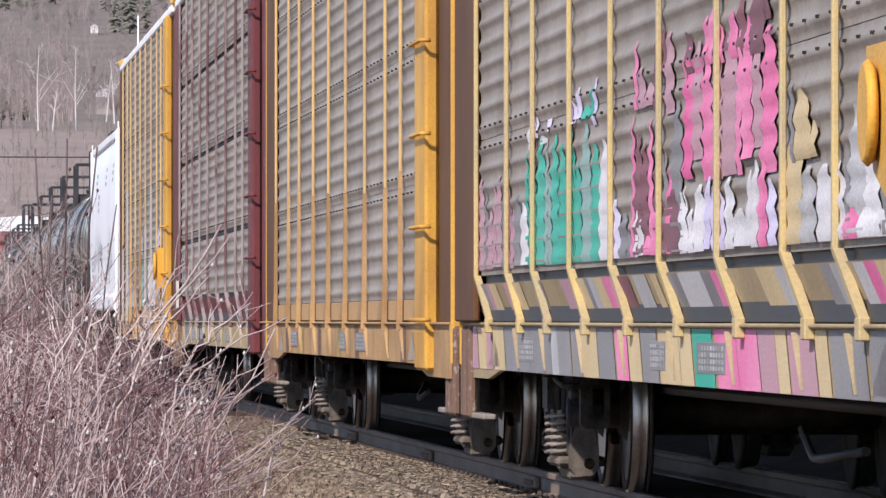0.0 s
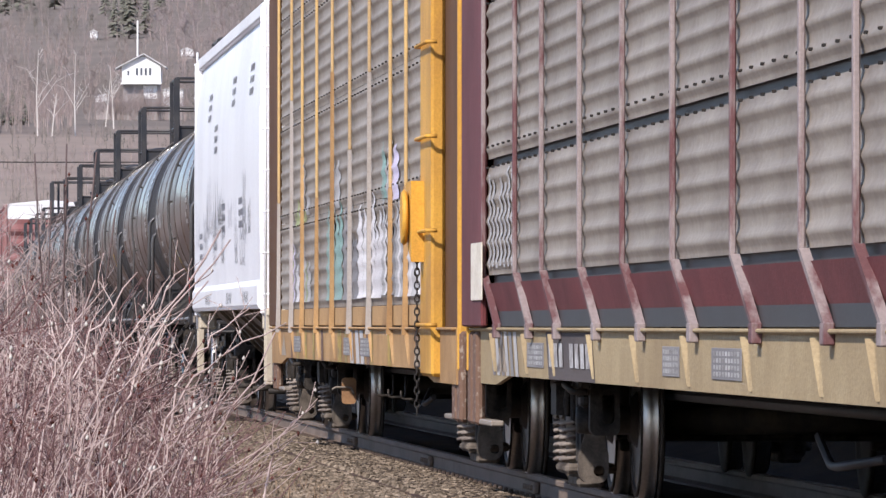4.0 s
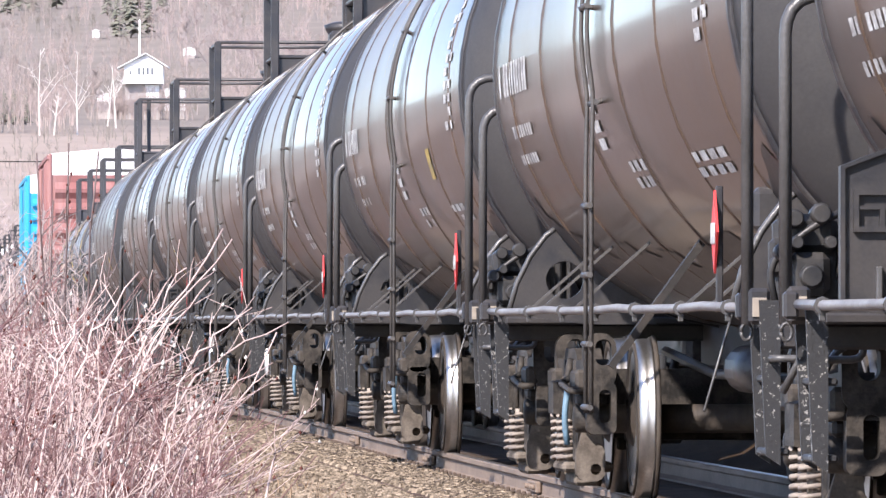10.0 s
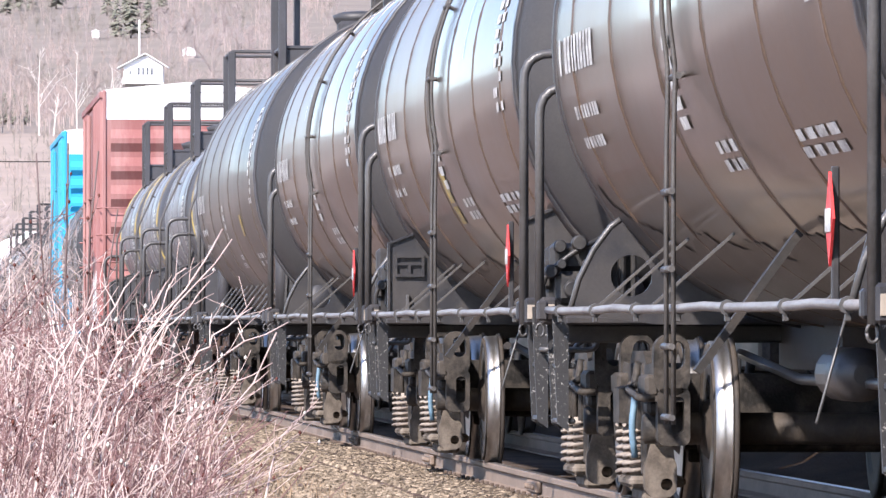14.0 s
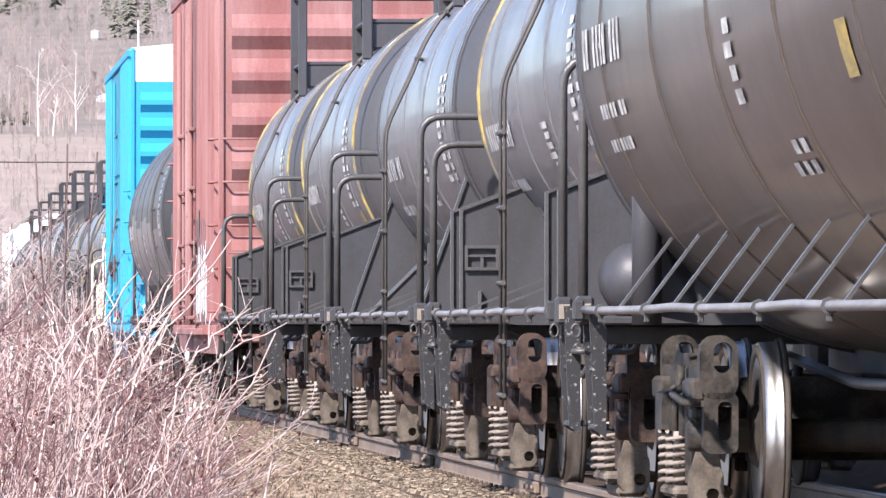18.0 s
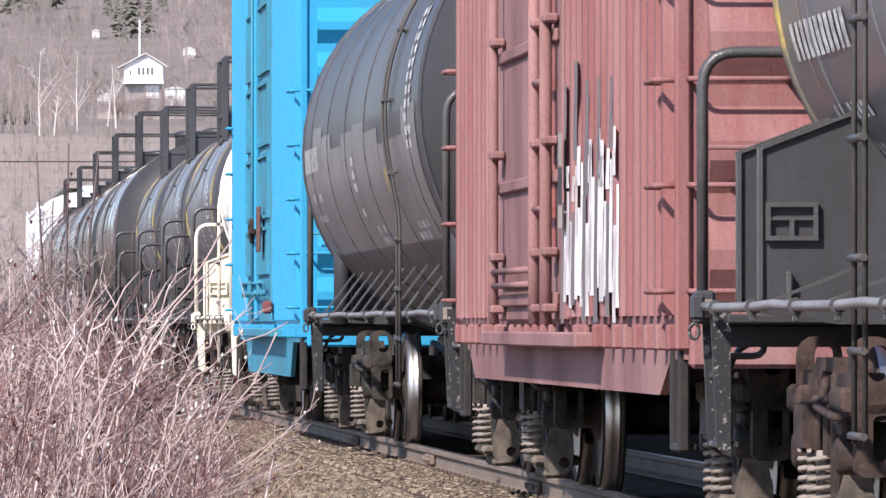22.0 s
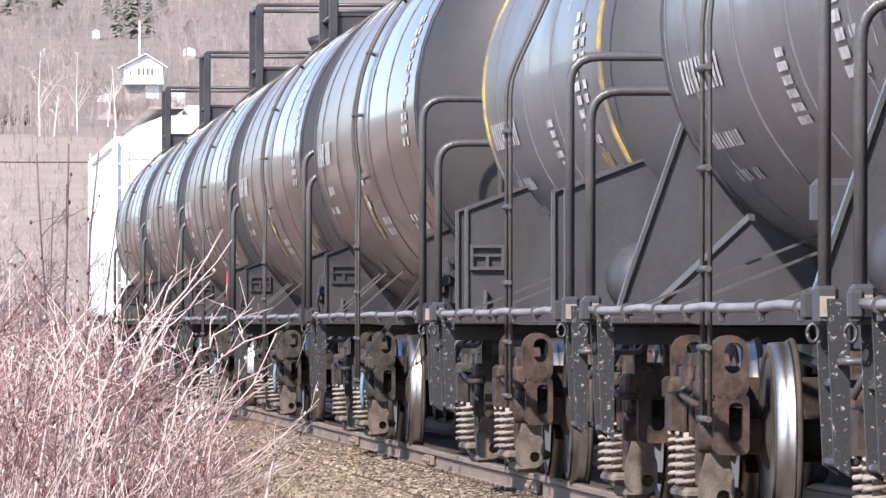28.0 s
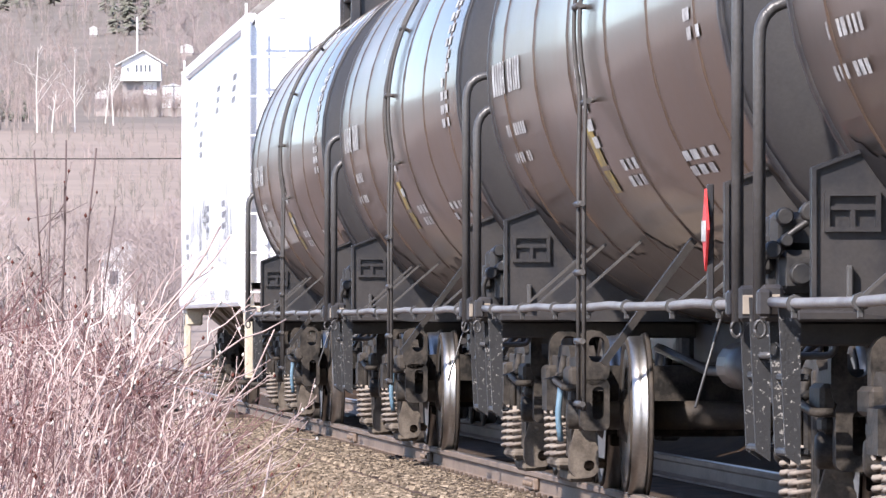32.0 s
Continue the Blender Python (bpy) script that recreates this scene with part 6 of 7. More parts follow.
def stones():
    """Ballast: many small angular stones."""
    rng = random.Random(11)
    g = Geo()
    for k in range(52000):
        y = 30 + 75 * rng.random() ** 1.5
        u = rng.uniform(-3.0, -0.85) if rng.random() < 0.8 else rng.uniform(-3.0, -1.3)
        if abs(abs(u) - 0.755) < 0.12:
            continue
        x = line_x(y) + u
        z = max(hill(x, y), -0.145 if abs(u) < 1.5 else -9)
        s = rng.uniform(0.011, 0.028)
        a = rng.random() * 6.28
        vs = []
        for dx, dy, dz in ((-1, -1, -0.6), (1, -0.8, -0.6), (0.9, 1, -0.6), (-0.8, 0.9, -0.6), (-0.5, -0.4, 0.7), (0.6, -0.5, 0.8), (0.1, 0.7, 0.6)):
            j = s * rng.uniform(0.7, 1.2)
            vs.append((x + (dx * math.cos(a) - dy * math.sin(a)) * j, y + (dx * math.sin(a) + dy * math.cos(a)) * j, z + dz * j * 0.8))
        g.add(vs, [(0, 1, 5, 4), (1, 2, 6, 5), (2, 3, 6), (3, 0, 4, 6), (4, 5, 6)])
    return tagged(new("ballast", g.mesh("ballast", ballast_mat)), "loose grey-brown crushed stone ballast", "ballast", kind="stuff")


stones()


def dead_grass():
    rng = random.Random(12)
    g = Geo()
    for k in range(11000):
        y = 26 + 80 * rng.random() ** 1.4
        u = -rng.uniform(2.0, 6.0)
        x = line_x(y) + u
        z = hill(x, y)
        h, a = rng.uniform(0.03, 0.14), rng.random() * 6.28
        lx, ly = rng.uniform(-0.1, 0.1), rng.uniform(-0.1, 0.1)
        w = 0.004
        dx, dy = math.cos(a) * w, math.sin(a) * w
        g.add([(x - dx, y - dy, z - 0.01), (x + dx, y + dy, z - 0.01), (x + lx * 0.4 + dx * 0.7, y + ly * 0.4 + dy * 0.7, z + h * 0.6), (x + lx * 0.4 - dx * 0.7, y + ly * 0.4 - dy * 0.7, z + h * 0.6), (x + lx, y + ly, z + h)],
              [(0, 1, 2, 3), (3, 2, 4)])
    return tagged(new("grass", g.mesh("grass", grass_mat)), "short dead straw-coloured grass beside the track", "grass", kind="stuff")


dead_grass()


BUD = {}


def dot(g, p, r, k=1.6):
    g.add([p + Vector((0, 0, r * k)), p + Vector((r, 0, 0)), p + Vector((0, r, 0)), p + Vector((-r, 0, 0)), p + Vector((0, -r, 0)), p - Vector((0, 0, r * k))],
          [(0, 1, 2), (0, 2, 3), (0, 3, 4), (0, 4, 1), (5, 2, 1), (5, 3, 2), (5, 4, 3), (5, 1, 4)], True)


def grow(g, cat, bud, rng, p, d, length, r, level, catkins, buds, low=0.3):
    """One nearly straight stem or twig, with the twigs that fork from it at sharp angles."""
    n = 7 if level == 0 else 3
    pts = [p]
    bow = Vector((rng.gauss(0, 0.03), rng.gauss(0, 0.03), rng.gauss(0.02, 0.03)))
    for i in range(n):
        d = (d + bow + Vector((rng.gauss(0, 0.12), rng.gauss(0, 0.10), rng.gauss(0, 0.07)))).normalized()
        p = p + d * length / n
        pts.append(p)
        if level < 2 and (i + 1) / n > low and i < n - 1:
            for _ in range(rng.choice((3, 4, 5)) if level == 0 else rng.choice((0, 1, 1))):
                th = rng.gauss(0.25, 0.85)
                side = Vector((math.sin(th), rng.gauss(0, 0.35), math.cos(th))) - d * 0.75
                grow(g, cat, bud, rng, p, (d + side).normalized(), (1 - 0.5 * i / n) * (rng.uniform(0.10, 0.36) if level == 0 else rng.uniform(0.05, 0.14)), r * 0.6, level + 1, catkins, buds, low)
        if level and rng.random() < catkins:
            dot(cat, p + Vector((rng.uniform(-0.006, 0.006), 0, 0)), rng.uniform(0.004, 0.0065))
    g.tube(pts, r, 5 if level == 0 else 4, max(0.0010, r * 0.45))
    if rng.random() < buds:
        dot(bud, pts[-1], rng.uniform(0.003, 0.006))


def shrub(base, stems, height, spread, seed, pale=0.4, catkins=0.02, buds=0.05, r0=0.0025):
    """A leafless shrub: a sheaf of straight shoots that fan out to both sides, those over the verge shorter."""
    rng = random.Random(seed)
    th = thing("bush", "leafless reddish-brown shrub with many thin tangled stems", "shrub", "bushes beside the line", pose(*base))
    cat, bud = Geo(), Geo()
    made = 0
    while made < stems:
        a = rng.random() * 6.28
        q = spread * math.sqrt(rng.random())
        start = Vector((q * math.cos(a), q * math.sin(a) * 1.6, -0.04))
        d = Vector((rng.gauss(0.26, 0.72), rng.gauss(0, 0.2), 1)).normalized()
        length = (height + 0.15) * rng.uniform(0.72, 1.14)
        tip = start + d * length
        reach = (base[0] + tip.x) * 23.0 / (base[1] + tip.y)
        top = 1.0 + (base[2] + tip.z - 1.0) * 23.0 / base[1]
        if (top < 0.62 and rng.random() > 0.12) or (reach < -1.22 and rng.random() > 0.3):
            continue
        if reach > -0.45 or (reach > -0.74 and rng.random() > 0.08) or (top > 1.08 and rng.random() > 0.22) or (top > 0.95 + 0.25 * (-0.62 - reach) and rng.random() > 0.5):
            continue
        g = Geo()
        grow(g, cat, bud, rng, start, d, length, r0 * rng.uniform(0.65, 1.3), 0, catkins, buds)
        part("stem", g, twig_pale if rng.random() < pale else twig_mat, th)
        made += 1
    if cat.v:
        part("catkin_spray", cat, catkin_mat, th, "small silvery catkins", kind="stuff")
    if bud.v:
        part("seed_head_spray", bud, bud_mat, th, "dark dried seed heads", kind="stuff")
    return th


def dark_shoots():
    """Tall dark shoots with buds that stand above the shrubs."""
    rng = random.Random(6)
    for x0, x1, z1, y, r in ((-1.05, -1.19, 1.50, 26.0, 0.0045), (-1.12, -1.105, 1.53, 26.0, 0.005), (-1.16, -1.015, 1.51, 26.2, 0.005), (-1.10, -1.13, 1.36, 25.8, 0.004), (-1.2, -0.94, 1.33, 25.5, 0.004)):
        th = thing("bush_shoot", "tall dark bare shoot with small buds", "shrub", "bushes beside the line", pose(x0, y, hill(x0, y)))
        b, e = Vector((0, 0, -0.02)), Vector((x1 - x0, 0, z1 - hill(x0, y)))
        pts = [b.lerp(e, i / 10) + Vector((rng.gauss(0, 0.008), rng.gauss(0, 0.02), 0)) for i in range(11)]
        part("shoot", Geo().tube(pts, r, 6, r * 0.55), twig_dark, th)
        g, cat, bud = Geo(), Geo(), Geo()
        for i in range(5, 10):
            grow(g, cat, bud, rng, pts[i], Vector((rng.gauss(0, 0.5), rng.gauss(0, 0.3), 1)).normalized(), rng.uniform(0.05, 0.14), r * 0.6, 1, 0.0, 0.8)
        part("twig_spray", g, twig_dark, th, kind="stuff")
        part("bud_spray", bud, bud_mat, th, kind="stuff")


def long_stems():
    """Single bare shoots that reach out over the verge."""
    rng = random.Random(5)
    for x0, z0, x1, z1, y, r in ((-0.853, 0.82, -0.572, 1.255, 23.0, 0.0052), (-0.72, 0.83, -0.41, 1.007, 23.5, 0.0038), (-0.62, 0.64, -0.435, 0.978, 23.2, 0.0042), (-0.44, 0.68, -0.375, 0.755, 23.4, 0.0034),
                                 (-0.81, 0.90, -0.54, 1.23, 23.1, 0.0040), (-0.67, 0.73, -0.455, 0.905, 23.3, 0.0030), (-0.79, 0.93, -0.61, 1.11, 23.6, 0.0036), (-0.69, 0.90, -0.505, 1.05, 23.8, 0.0034),
                                 (-0.80, 0.96, -0.67, 1.155, 23.4, 0.0036), (-0.86, 0.90, -0.72, 1.08, 22.8, 0.0036), (-0.94, 0.90, -0.79, 1.14, 22.9, 0.0040), (-0.98, 0.90, -0.87, 1.11, 22.6, 0.0038),
                                 (-0.90, 0.80, -0.65, 0.93, 22.7, 0.0036), (-0.78, 0.70, -0.53, 0.80, 23.0, 0.0034), (-0.74, 0.62, -0.58, 0.82, 22.5, 0.0038)):
        xb = x0 - 0.3
        th = thing("bush_shoot", "single long pale bare shoot with small catkins", "shrub", "bushes beside the line", pose(xb, y, hill(xb, y)))
        low = hill(xb, y)
        path = bend([Vector((0, 0, -0.02)), Vector((x0 - xb, 0, z0 - low)), Vector((x1 - xb, 0, z1 - low))], 0.45, 7)
        pts = [path[0].lerp(path[1], 0.5 * i) for i in (0, 1)] + path[1:-1] + [path[-2].lerp(path[-1], 0.33 * i) for i in (1, 2, 3)]
        pts = [p + Vector((rng.gauss(0, 0.006), rng.gauss(0, 0.012), rng.gauss(0, 0.006))) for p in pts]
        part("shoot", Geo().tube(pts, r * 1.1, 6, r * 0.5), twig_pale, th)
        g, cat, bud = Geo(), Geo(), Geo()
        for i in range(4, len(pts) - 1, 2):
            grow(g, cat, bud, rng, pts[i], Vector((rng.gauss(0.1, 0.6), rng.gauss(0, 0.5), rng.uniform(0.2, 1))).normalized(), rng.uniform(0.04, 0.11), r * 0.5, 1, 0.09, 0.05)
        part("twig_spray", g, twig_pale, th, kind="stuff")
        if cat.v:
            part("catkin_spray", cat, catkin_mat, th, "small silvery catkins", kind="stuff")


# bushes between the camera and the line: base x, y; stems; height
for i, (x, y, n, h, sp, pale, c) in enumerate((
        (-1.46, 21.6, 60, 1.75, 0.26, 0.36, 0.010), (-1.28, 22.2, 55, 1.70, 0.22, 0.36, 0.012), (-1.26, 23.2, 65, 1.65, 0.18, 0.42, 0.02),
        (-1.5, 24.0, 60, 1.85, 0.28, 0.32, 0.016), (-1.36, 24.8, 50, 1.8, 0.22, 0.28, 0.02), (-1.40, 26.5, 55, 1.95, 0.30, 0.25, 0.02),
        (-1.22, 27.4, 42, 1.9, 0.24, 0.28, 0.025))):
    shrub((x, y, hill(x, y)), n, h, sp, 20 + i, pale, c)


def undergrowth():
    """Bent crossing twigs that fill the lower half of the shrubs."""
    rng = random.Random(61)
    plum = mat("twig_plum", (0.105, 0.046, 0.047), 0.7, dirt=(0.05, 0.024, 0.025), amount=0.8, scale=5, fine=80)
    for k in range(9):
        y0 = 22.7 + 0.55 * k
        xb = -1.5 + 0.04 * k
        th = thing("bush", "low tangle of bent plum-brown twigs", "shrub", "bushes beside the line", pose(xb, y0, hill(xb, y0)))
        low, made = hill(xb, y0), {"plum": Geo(), "bark": Geo(), "pale": Geo()}
        cat, bud = Geo(), Geo()
        for q in range(42):
            u = rng.uniform(-1.28, -0.58)
            crest = 0.97 - 0.62 * max(0.0, u + 1.0) - 0.5 * max(0.0, u + 0.72)
            x, y, z = u * y0 / 22.5, y0 + rng.uniform(-0.3, 0.3), rng.uniform(0.42, max(0.5, crest))
            z = 1.0 + (z - 1.0) * y0 / 22.5
            p = Vector((x - xb, y - y0, z - low))
            base = Vector((max(-0.2, min(0.35, p.x * 0.3)) + rng.gauss(0, 0.06), rng.uniform(-0.2, 0.2), -0.03))
            kind = rng.choice(("plum", "bark", "bark", "pale", "pale"))
            g, r = made[kind], rng.uniform(0.0013, 0.0026)
            g.tube([base, base.lerp(p, 0.6) + Vector((rng.gauss(0, 0.04), 0, rng.gauss(0.05, 0.04))), p], r * 1.3, 4, r)
            for _ in range(rng.choice((2, 3, 3, 4))):
                a = rng.uniform(-1.5, 1.5)
                grow(g, cat, bud, rng, p, Vector((math.sin(a), rng.gauss(0, 0.4), math.cos(a) * 0.9 + 0.1)).normalized(), rng.uniform(0.10, 0.34), r, 1, 0.02, 0.08)
        for kind, m in (("plum", plum), ("bark", twig_mat), ("pale", twig_pale)):
            part("twig_tangle", made[kind], m, th, kind="stuff")
        if cat.v:
            part("catkin_spray", cat, catkin_mat, th, "small silvery catkins", kind="stuff")
        if bud.v:
            part("seed_head_spray", bud, bud_mat, th, "dark dried seed heads", kind="stuff")


undergrowth()
long_stems()
dark_shoots()


def bare_tree(g, rng, x, y, z, h, r, lean=0.0, limbs=9, twigs=3):
    """A leafless tree: trunk, upswept limbs and twigs."""
    top = Vector((x + lean * h, y, z + h))
    base = Vector((x, y, z - 0.3))
    g.tube([base, base.lerp(top, 0.5) + Vector((rng.uniform(-0.03, 0.03) * h, 0, 0)), top], r, 4, r * 0.25)
    for k in range(limbs):
        t = rng.uniform(0.25, 0.95)
        p = base.lerp(top, t)
        a = rng.random() * 6.28
        l = h * (1.05 - t) * rng.uniform(0.3, 0.65) + 0.04 * h
        q = p + Vector((math.cos(a) * l * 0.6, math.sin(a) * l * 0.6, l * 0.8))
        g.tube([p, q], r * 0.5 * (1.1 - t), 3, r * 0.12)
        for _ in range(twigs):
            s = p.lerp(q, rng.uniform(0.3, 0.95))
            e = s + Vector((rng.uniform(-1, 1), rng.uniform(-1, 1), rng.uniform(0.1, 1))).normalized() * l * 0.5
            g.tube([s, e], r * 0.22, 3, r * 0.08)


def woods():
    rng = random.Random(31)
    for name, material, count, h0, h1, label in (("woods", wood_far, 1700, 4, 10, "leafless mauve-brown woods on the hillside"), ("pale_woods", wood_grey, 260, 6, 12, "pale grey leafless trees scattered through the woods")):
        g = Geo()
        for k in range(count):
            y = 1255 + 1000 * rng.random() ** 1.4
            near = rng.random() < 0.92
            x = rng.uniform(-0.054, -0.012) * y if near else rng.uniform(-0.12, 0.12) * y
            if x / y < -0.058:
                continue
            if y < 1478 and -60.5 < x * 1470 / y < -37:
                continue
            bare_tree(g, rng, x, y, hill(x, y), rng.uniform(h0, h1) * (0.6 if rng.random() < 0.4 else 1) * (1.0 if y < 1560 else 0.65), rng.uniform(0.05, 0.11), rng.uniform(-0.12, 0.12), 12, 4)
        tagged(new(name, g.mesh(name, material)), label, "woods", kind="stuff")


woods()


def brush():
    """Low leafless scrub over the valley pasture."""
    rng = random.Random(33)
    g = Geo()
    for k in range(1300):
        y = 480 + 780 * rng.random()
        x = rng.uniform(-0.056, -0.012) * y if rng.random() < 0.8 else rng.uniform(-0.1, 0.08) * y
        bare_tree(g, rng, x, y, hill(x, y), rng.uniform(0.8, 2.6) * (0.6 + y / 1500), rng.uniform(0.03, 0.06) * (0.5 + y / 1000), rng.uniform(-0.1, 0.1), 7, 2)
    tagged(new("scrub", g.mesh("scrub", wood_far)), "low leafless scrub dotted over the valley pasture", "scrub", kind="stuff")


brush()


def at_view(px, y):
    """The x at distance y that lies so far to the side of the camera's axis."""
    return (px - 784) / FOCAL * y


def birches():
    rng = random.Random(8)
    for px, y, h, lean in ((70, 1252, 12.0, 0.01), (137, 1254, 11.5, 0.0), (95, 1250, 6, 0.12), (205, 1290, 9, -0.06), (190, 1300, 7, 0.1)):
        x = at_view(px, y)
        th = thing("birch", "slender pale birch without leaves on the slope", "tree", "birches", pose(x, y, hill(x, y)))
        g = Geo()
        bare_tree(g, rng, 0, 0, 0, h, 0.15, lean, 8, 2)
        part("trunk", g, wood_pale, th)


def broom_trees():
    """Large bare trees with wide pale crowns, high on the slope."""
    rng = random.Random(29)
    for px, y, h in ((330, 1640, 13), (375, 1600, 14), (415, 1620, 15), (300, 1700, 11), (450, 1580, 13), (350, 1760, 10), (398, 1740, 11), (160, 1380, 8), (225, 1560, 9), (60, 1480, 9), (20, 1560, 10), (120, 1620, 9), (480, 1640, 13), (520, 1600, 12)):
        x = at_view(px, y)
        th = thing("bare_tree", "large leafless tree with pale twiggy crown", "tree", "bare trees", pose(x, y, hill(x, y)))
        g = Geo()
        bare_tree(g, rng, 0, 0, 0, h, 0.13, rng.uniform(-0.08, 0.08), 30, 7)
        part("crown", g, wood_grey if px > 280 else wood_far, th, kind="stuff")


def firs():
    rng = random.Random(9)
    for px, y, h in ((12, 1960, 9), (34, 1990, 10), (58, 1980, 8), (190, 1940, 8), (246, 1930, 10), (288, 1960, 8), (222, 1870, 8), (232, 1800, 11), (207, 1810, 9), (262, 1820, 9), (275, 1480, 4.5), (100, 2000, 12), (25, 1320, 5.0), (45, 1330, 4.2), (8, 1325, 4.5)):
        x = at_view(px, y)
        th = thing("fir_tree", "green conifer among bare trees, paled for distance haze", "tree", "conifers", pose(x, y, hill(x, y)))
        part("trunk", Geo().tube([(0, 0, -0.3), (0, 0, h)], 0.2, 6, 0.03), wood_far, th)
        g = Geo()
        for k in range(170):
            t = rng.random() ** 0.8
            a = rng.random() * 6.28
            l = (1 - t) * h * 0.26 * rng.uniform(0.6, 1.1) + 0.25
            p = Vector((0, 0, h * (0.08 + 0.92 * t)))
            e = p + Vector((math.cos(a) * l, math.sin(a) * l, -l * 0.35))
            w = Vector((-math.sin(a), math.cos(a), 0)) * l * 0.28
            m = p.lerp(e, 0.55)
            g.add([p, m + w, e, m - w, m + Vector((0, 0, 0.2))], [(0, 4, 1), (1, 4, 2), (2, 4, 3), (3, 4, 0), (0, 1, 2, 3)])
        part("crown", g, fir_mat, th)


def house():
    y = 1470
    x = at_view(255, y)
    z = 1 + (575 - 182) / FOCAL * y
    th = thing("house", "small white house with low gable roof on the hillside", "house", "", pose(x, y, z))
    b, e = 3.2, 6.0
    # the lower storey's grey stands for shade on a pale wall
    part("basement", Geo().box(-3.0, 3.0, -3.4, 3.4, -3.5, b, 0.02), mat("basement_wall", (0.36, 0.33, 0.31), 0.8, scale=0.5), th, "lower storey, greyed to show it in shade")
    part("wall", Geo().plate([(-3.2, b), (3.2, b), (3.2, e), (0.4, e + 1.75), (-3.2, e)], -3.6, 3.6, "y"), house_white, th)
    for s, pts in ((0, [(-4.3, e - 0.55), (0.4, e + 1.9), (0.4, e + 2.1), (-4.3, e - 0.35)]), (1, [(0.4, e + 1.9), (4.1, e - 0.35), (4.1, e - 0.15), (0.4, e + 2.1)])):
        part("roof", Geo().plate(pts, -4.3, 4.0, "y"), house_roof, th)
    for k in range(4):
        w = part("window", Geo().box(-0.95 + k * 0.72, -0.5 + k * 0.72, -3.66, -3.6, 4.35, 5.75, 0.02), house_white, th)
        part("pane", Geo().box(-0.9 + k * 0.72, -0.55 + k * 0.72, -3.68, -3.665, 4.45, 5.65, 0.01), window_dark, w)
    w = part("window", Geo().box(-2.4, -1.9, -3.66, -3.6, 4.35, 5.3, 0.02), house_white, th)
    part("pane", Geo().box(-2.3, -2.0, -3.68, -3.665, 4.45, 5.2, 0.01), window_dark, w)
    part("deck", Geo().box(-3.4, 3.4, -5.0, -3.6, b - 0.25, b, 0.02), house_white, th)
    part("garage_door", Geo().box(0.3, 2.6, -3.5, -3.41, 0.6, 2.8, 0.03), house_white, th)
    for k in range(9):
        part("rail_post", Geo().box(-3.35 + k * 0.83, -3.29 + k * 0.83, -5.0, -4.94, b, b + 0.9, 0.01), house_white, th)
    rng = random.Random(44)
    for k in range(46):
        px, yy = rng.uniform(165, 330), rng.uniform(1448, 1462)
        xx = at_view(px, yy)
        hd = thing("hedge_shrub", "leafless brown shrub below the white house", "shrub", "shrubs below the house", pose(xx, yy, hill(xx, yy)))
        g = Geo()
        for s in range(3):
            bare_tree(g, rng, rng.uniform(-1, 1), 0, 0, rng.uniform(3.2, 5.8), 0.07, rng.uniform(-0.2, 0.2), 12, 3)
        part("stem", g, wood_far if k % 3 else wood_grey, hd, kind="stuff")
    for px, py, yy, w, h, lab in ((190, 176, 1475, 3.2, 0.9, "low white shed beside the house"), (335, 94, 1720, 2.4, 1.2, "small white hut high on the slope"), (170, 62, 1800, 1.5, 1.3, "pale hut among the trees"), (310, 178, 1490, 3.4, 3.6, "white outbuilding beside the house")):
        xx = at_view(px, yy)
        zz = 1 + (575 - py) / FOCAL * yy - h / 2
        sh = thing("shed", lab, "shed", "", pose(xx, yy, zz))
        part("wall", Geo().box(-w / 2, w / 2, -1.5, 1.5, 0, h, 0.02), house_white, sh)
        part("plinth", Geo().box(-w / 2 + 0.1, w / 2 - 0.1, -1.4, 1.4, min(-2.0, hill(xx, yy) - zz - 0.3), 0, 0.02), MATS["basement_wall"], sh, "lower storey, greyed to show it in shade")
        part("roof", Geo().plate([(-w / 2 - 0.2, h), (w / 2 + 0.2, h), (0, h + 0.5)], -1.7, 1.7, "y"), house_roof, sh)
    y = 1480
    x = at_view(247, y)
    pl = thing("mast", "tall white pole behind the house", "pole", "", pose(x, y, hill(x, y)))
    part("pole", Geo().tube([(0, 0, -0.5), (0, 0, 1 + (575 - 36) / FOCAL * y - hill(x, y))], 0.2, 8, 0.13), house_white, pl)
    y = 320
    za = 1 + (575 - 287) / FOCAL * y
    wire = thing("overhead_wire", "thin dark wire strung across the valley", "wire", "", pose(0, y, 0))
    part("wire", Geo().tube([(-45 + 3 * i, 0, za + 0.0008 * (3 * i - 32) ** 2) for i in range(31)], 0.022, 5), steel_dark, wire)
    for px, label in ((-45, "a"), (45, "b")):
        po = thing("utility_pole", "wooden utility pole carrying the wire", "pole", "utility poles", pose(px, y, hill(px, y)))
        part("pole", Geo().tube([(0, 0, -0.4), (0, 0, za + 2 - hill(px, y))], 0.14, 8, 0.1), wood_far, po)


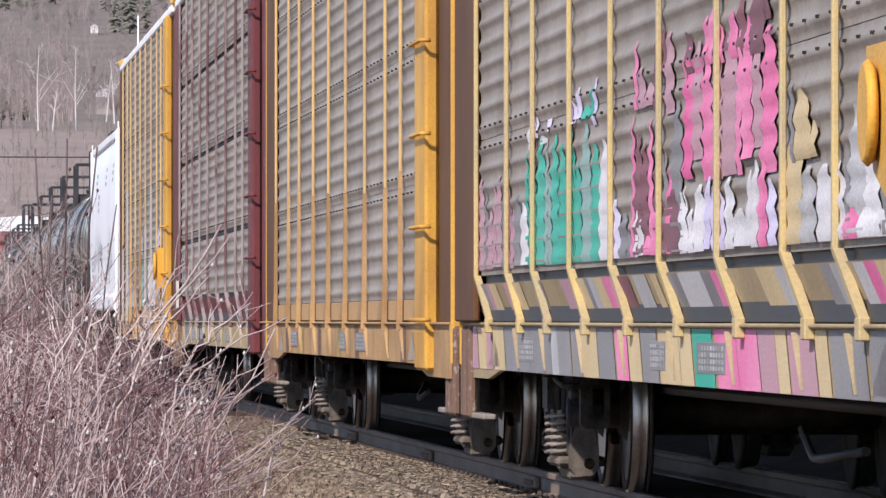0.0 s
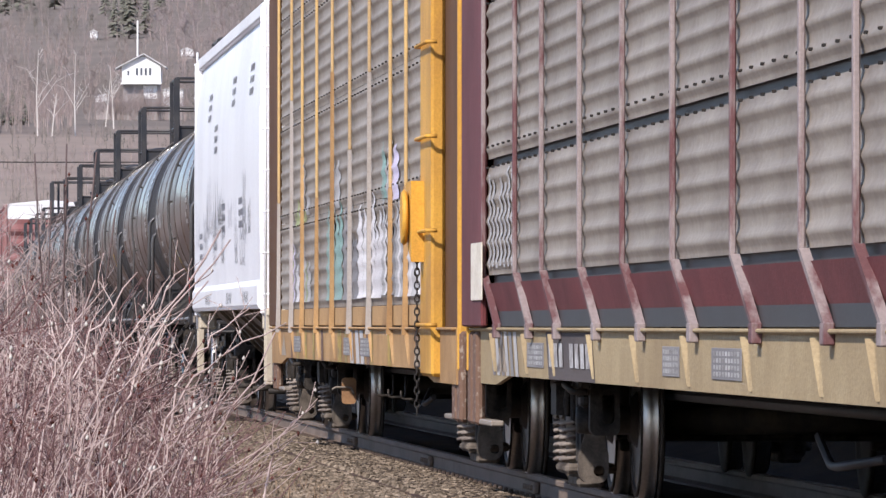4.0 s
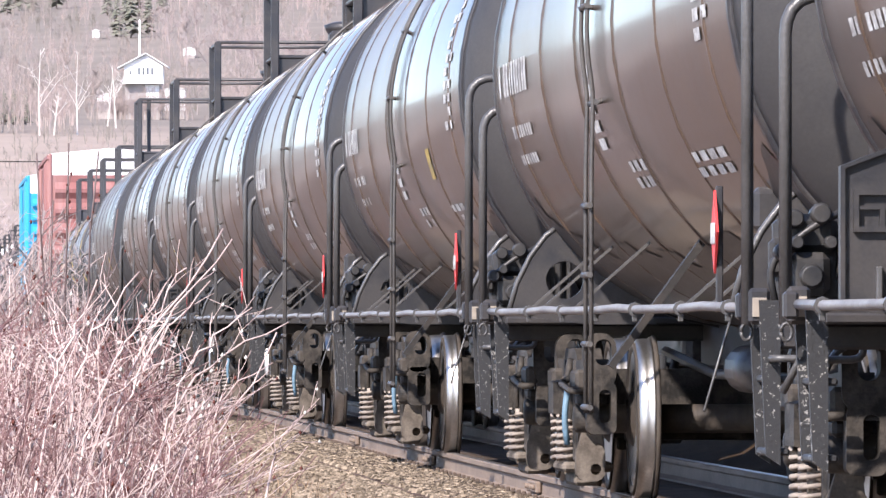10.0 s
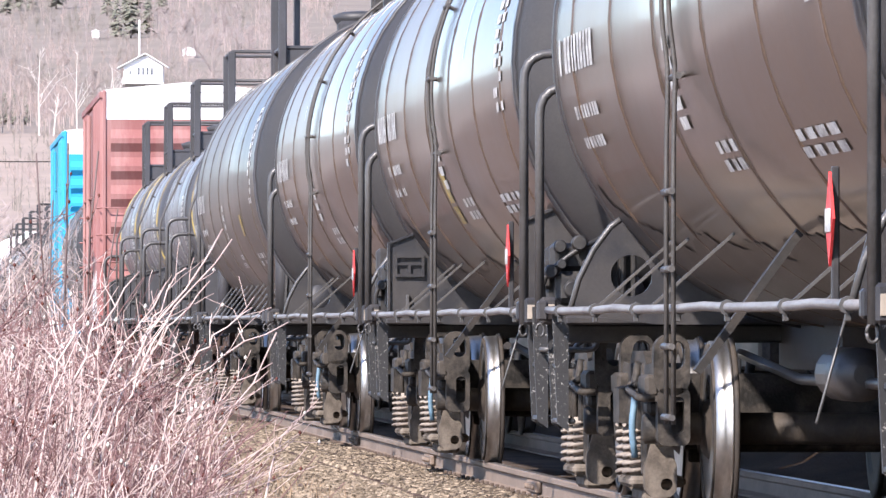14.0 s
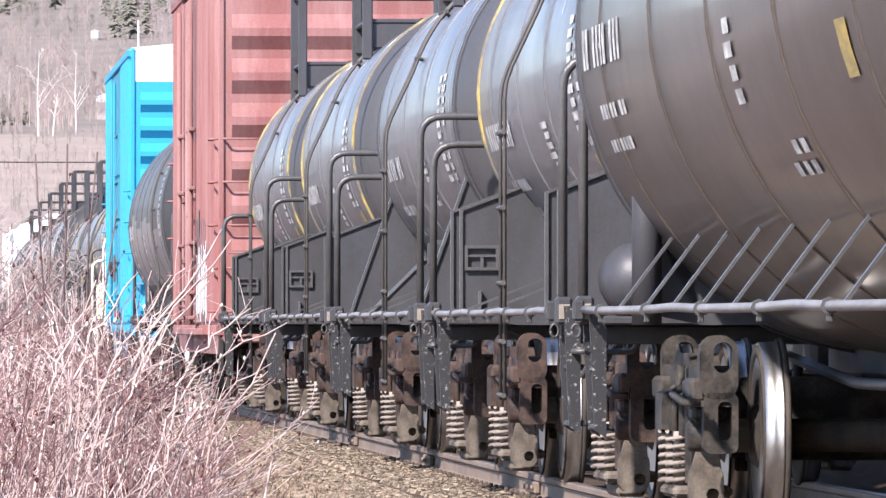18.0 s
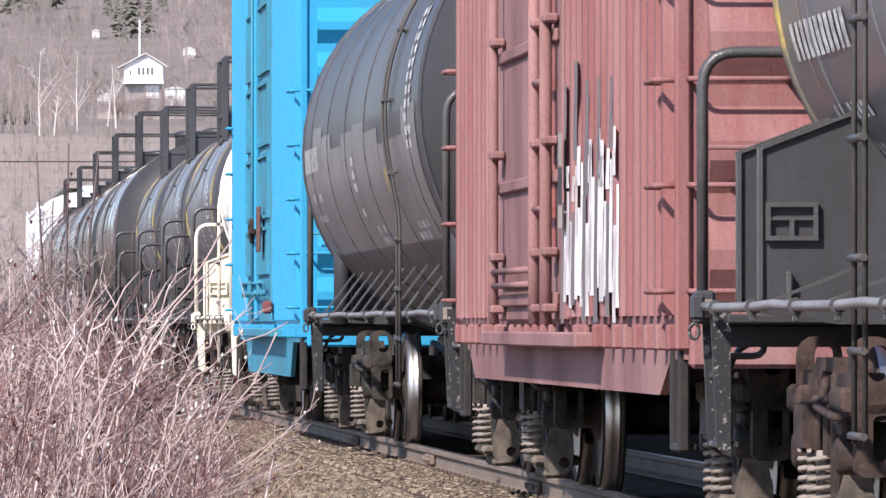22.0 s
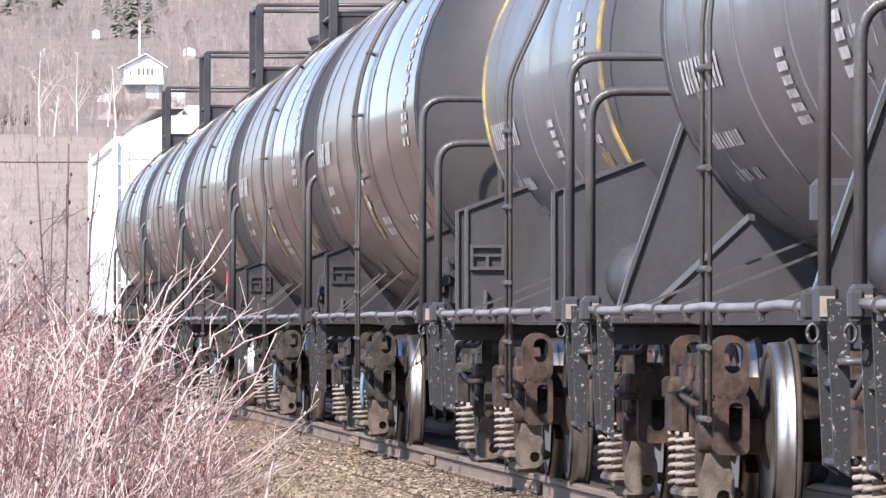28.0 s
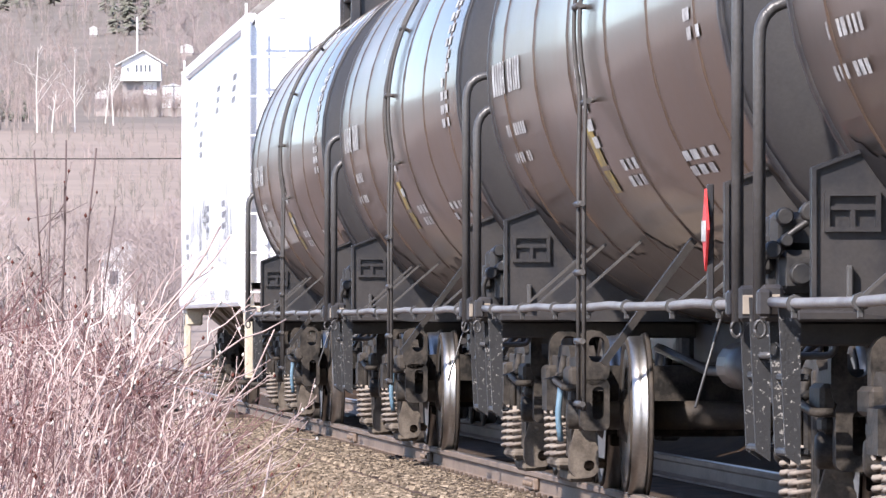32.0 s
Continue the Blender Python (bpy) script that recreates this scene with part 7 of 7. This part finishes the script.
def thicket():
    """Pale leafless saplings past the end of the bend, and a few pale posts."""
    rng = random.Random(17)
    kinds = []
    for k in range(5):
        th = thing("sapling", "pale grey leafless sapling in the valley", "tree", "saplings", pose(0, -200 - k, 0))
        for s in range(4):
            g = Geo()
            bare_tree(g, rng, rng.uniform(-0.5, 0.5), rng.uniform(-0.5, 0.5), 0, rng.uniform(3.0, 5.9), rng.uniform(0.028, 0.05), rng.uniform(-0.15, 0.15), 18, 5)
            part("stem", g, wood_grey if k % 2 else wood_far, th, kind="stuff")
        kinds.append(th)
    fresh = set(kinds)
    for k in range(85):
        if k < 68:
            y = rng.uniform(290, 560)
            px = rng.uniform(30, 330)
            size = rng.uniform(0.75, 1.25)
        else:
            y = rng.uniform(62, 105)
            px = rng.uniform(-40, 170)
            size = rng.uniform(0.35, 0.55)
        x = at_view(px, y)
        d = x - line_x(y)
        if -3.6 < d < 4.5:
            continue
        src = rng.choice(kinds)
        m = pose(x, y, hill(x, y), 0, 0, rng.uniform(0, 360)) @ Matrix.Scale(size, 4)
        if src in fresh:
            fresh.discard(src)
            src.matrix_basis = m
        else:
            copy_thing(src, m)
    for k, th in enumerate(sorted(fresh, key=lambda o: o.name)):
        th.matrix_basis = pose(-12 - k, 190, hill(-12 - k, 190))
    for px, y, h in ((240, 240, 2.2), (168, 260, 3.0)):
        x = at_view(px, y)
        po = thing("marker_post", "short pale wooden post", "post", "posts", pose(x, y, hill(x, y)))
        part("post", Geo().tube([(0, 0, -0.3), (0, 0, h)], 0.06, 8, 0.05), wood_pale, po)
    y = 520
    x = at_view(225, y)
    sh = thing("cottage", "far pale building with light roof in the valley", "house", "", pose(x, y, hill(x, y)))
    part("wall", Geo().box(-1.3, 1.3, -2, 2, -1, 3.2, 0.03), house_white, sh)
    part("roof", Geo().plate([(-1.6, 3.1), (1.6, 3.1), (0.1, 4.2)], -2.4, 2.4, "y"), house_roof, sh)
    w = part("window", Geo().box(-0.9, -0.2, -2.06, -2.0, 1.6, 2.6, 0.02), house_white, sh)
    part("pane", Geo().box(-0.8, -0.3, -2.08, -2.065, 1.7, 2.5, 0.01), window_dark, w)


birches()
broom_trees()
firs()
house()
thicket()

# ---- what moves ----


def gone(t):
    return SPEED * t + SLOWING * t * t / 2


def motions():
    """The cars roll along the line; the wheels turn while they pass the camera's view."""
    times = [float(k) for k in range(33)]
    for car, centre in TRAIN:
        rows = []
        for t in times:
            y = centre - gone(t)
            rows.append((t, pose(line_x(y), y, 0, 0, 0, HEADING)))
        walk(car, rows)
        axles = [o for o in car.children_recursive if o.name.split(".")[0] == "wheelset"]
        for w in axles:
            at = w.location.copy()
            y0 = centre + w.parent.location.y + at.y
            rows, last = [], None
            for k in range(0, 32 * FPS + 1):
                t = k / FPS
                if 26 < y0 - gone(t) < 92:
                    rows.append((t, pose(at.x, at.y, at.z, math.degrees(gone(t) / WHEEL_R) % 360.0)))
            if not rows:
                continue
            if rows[0][0] > 0:
                rows.insert(0, (0.0, rows[0][1]))
            if rows[-1][0] < 32:
                rows.append((32.0, rows[-1][1]))
            walk(w, rows)


motions()
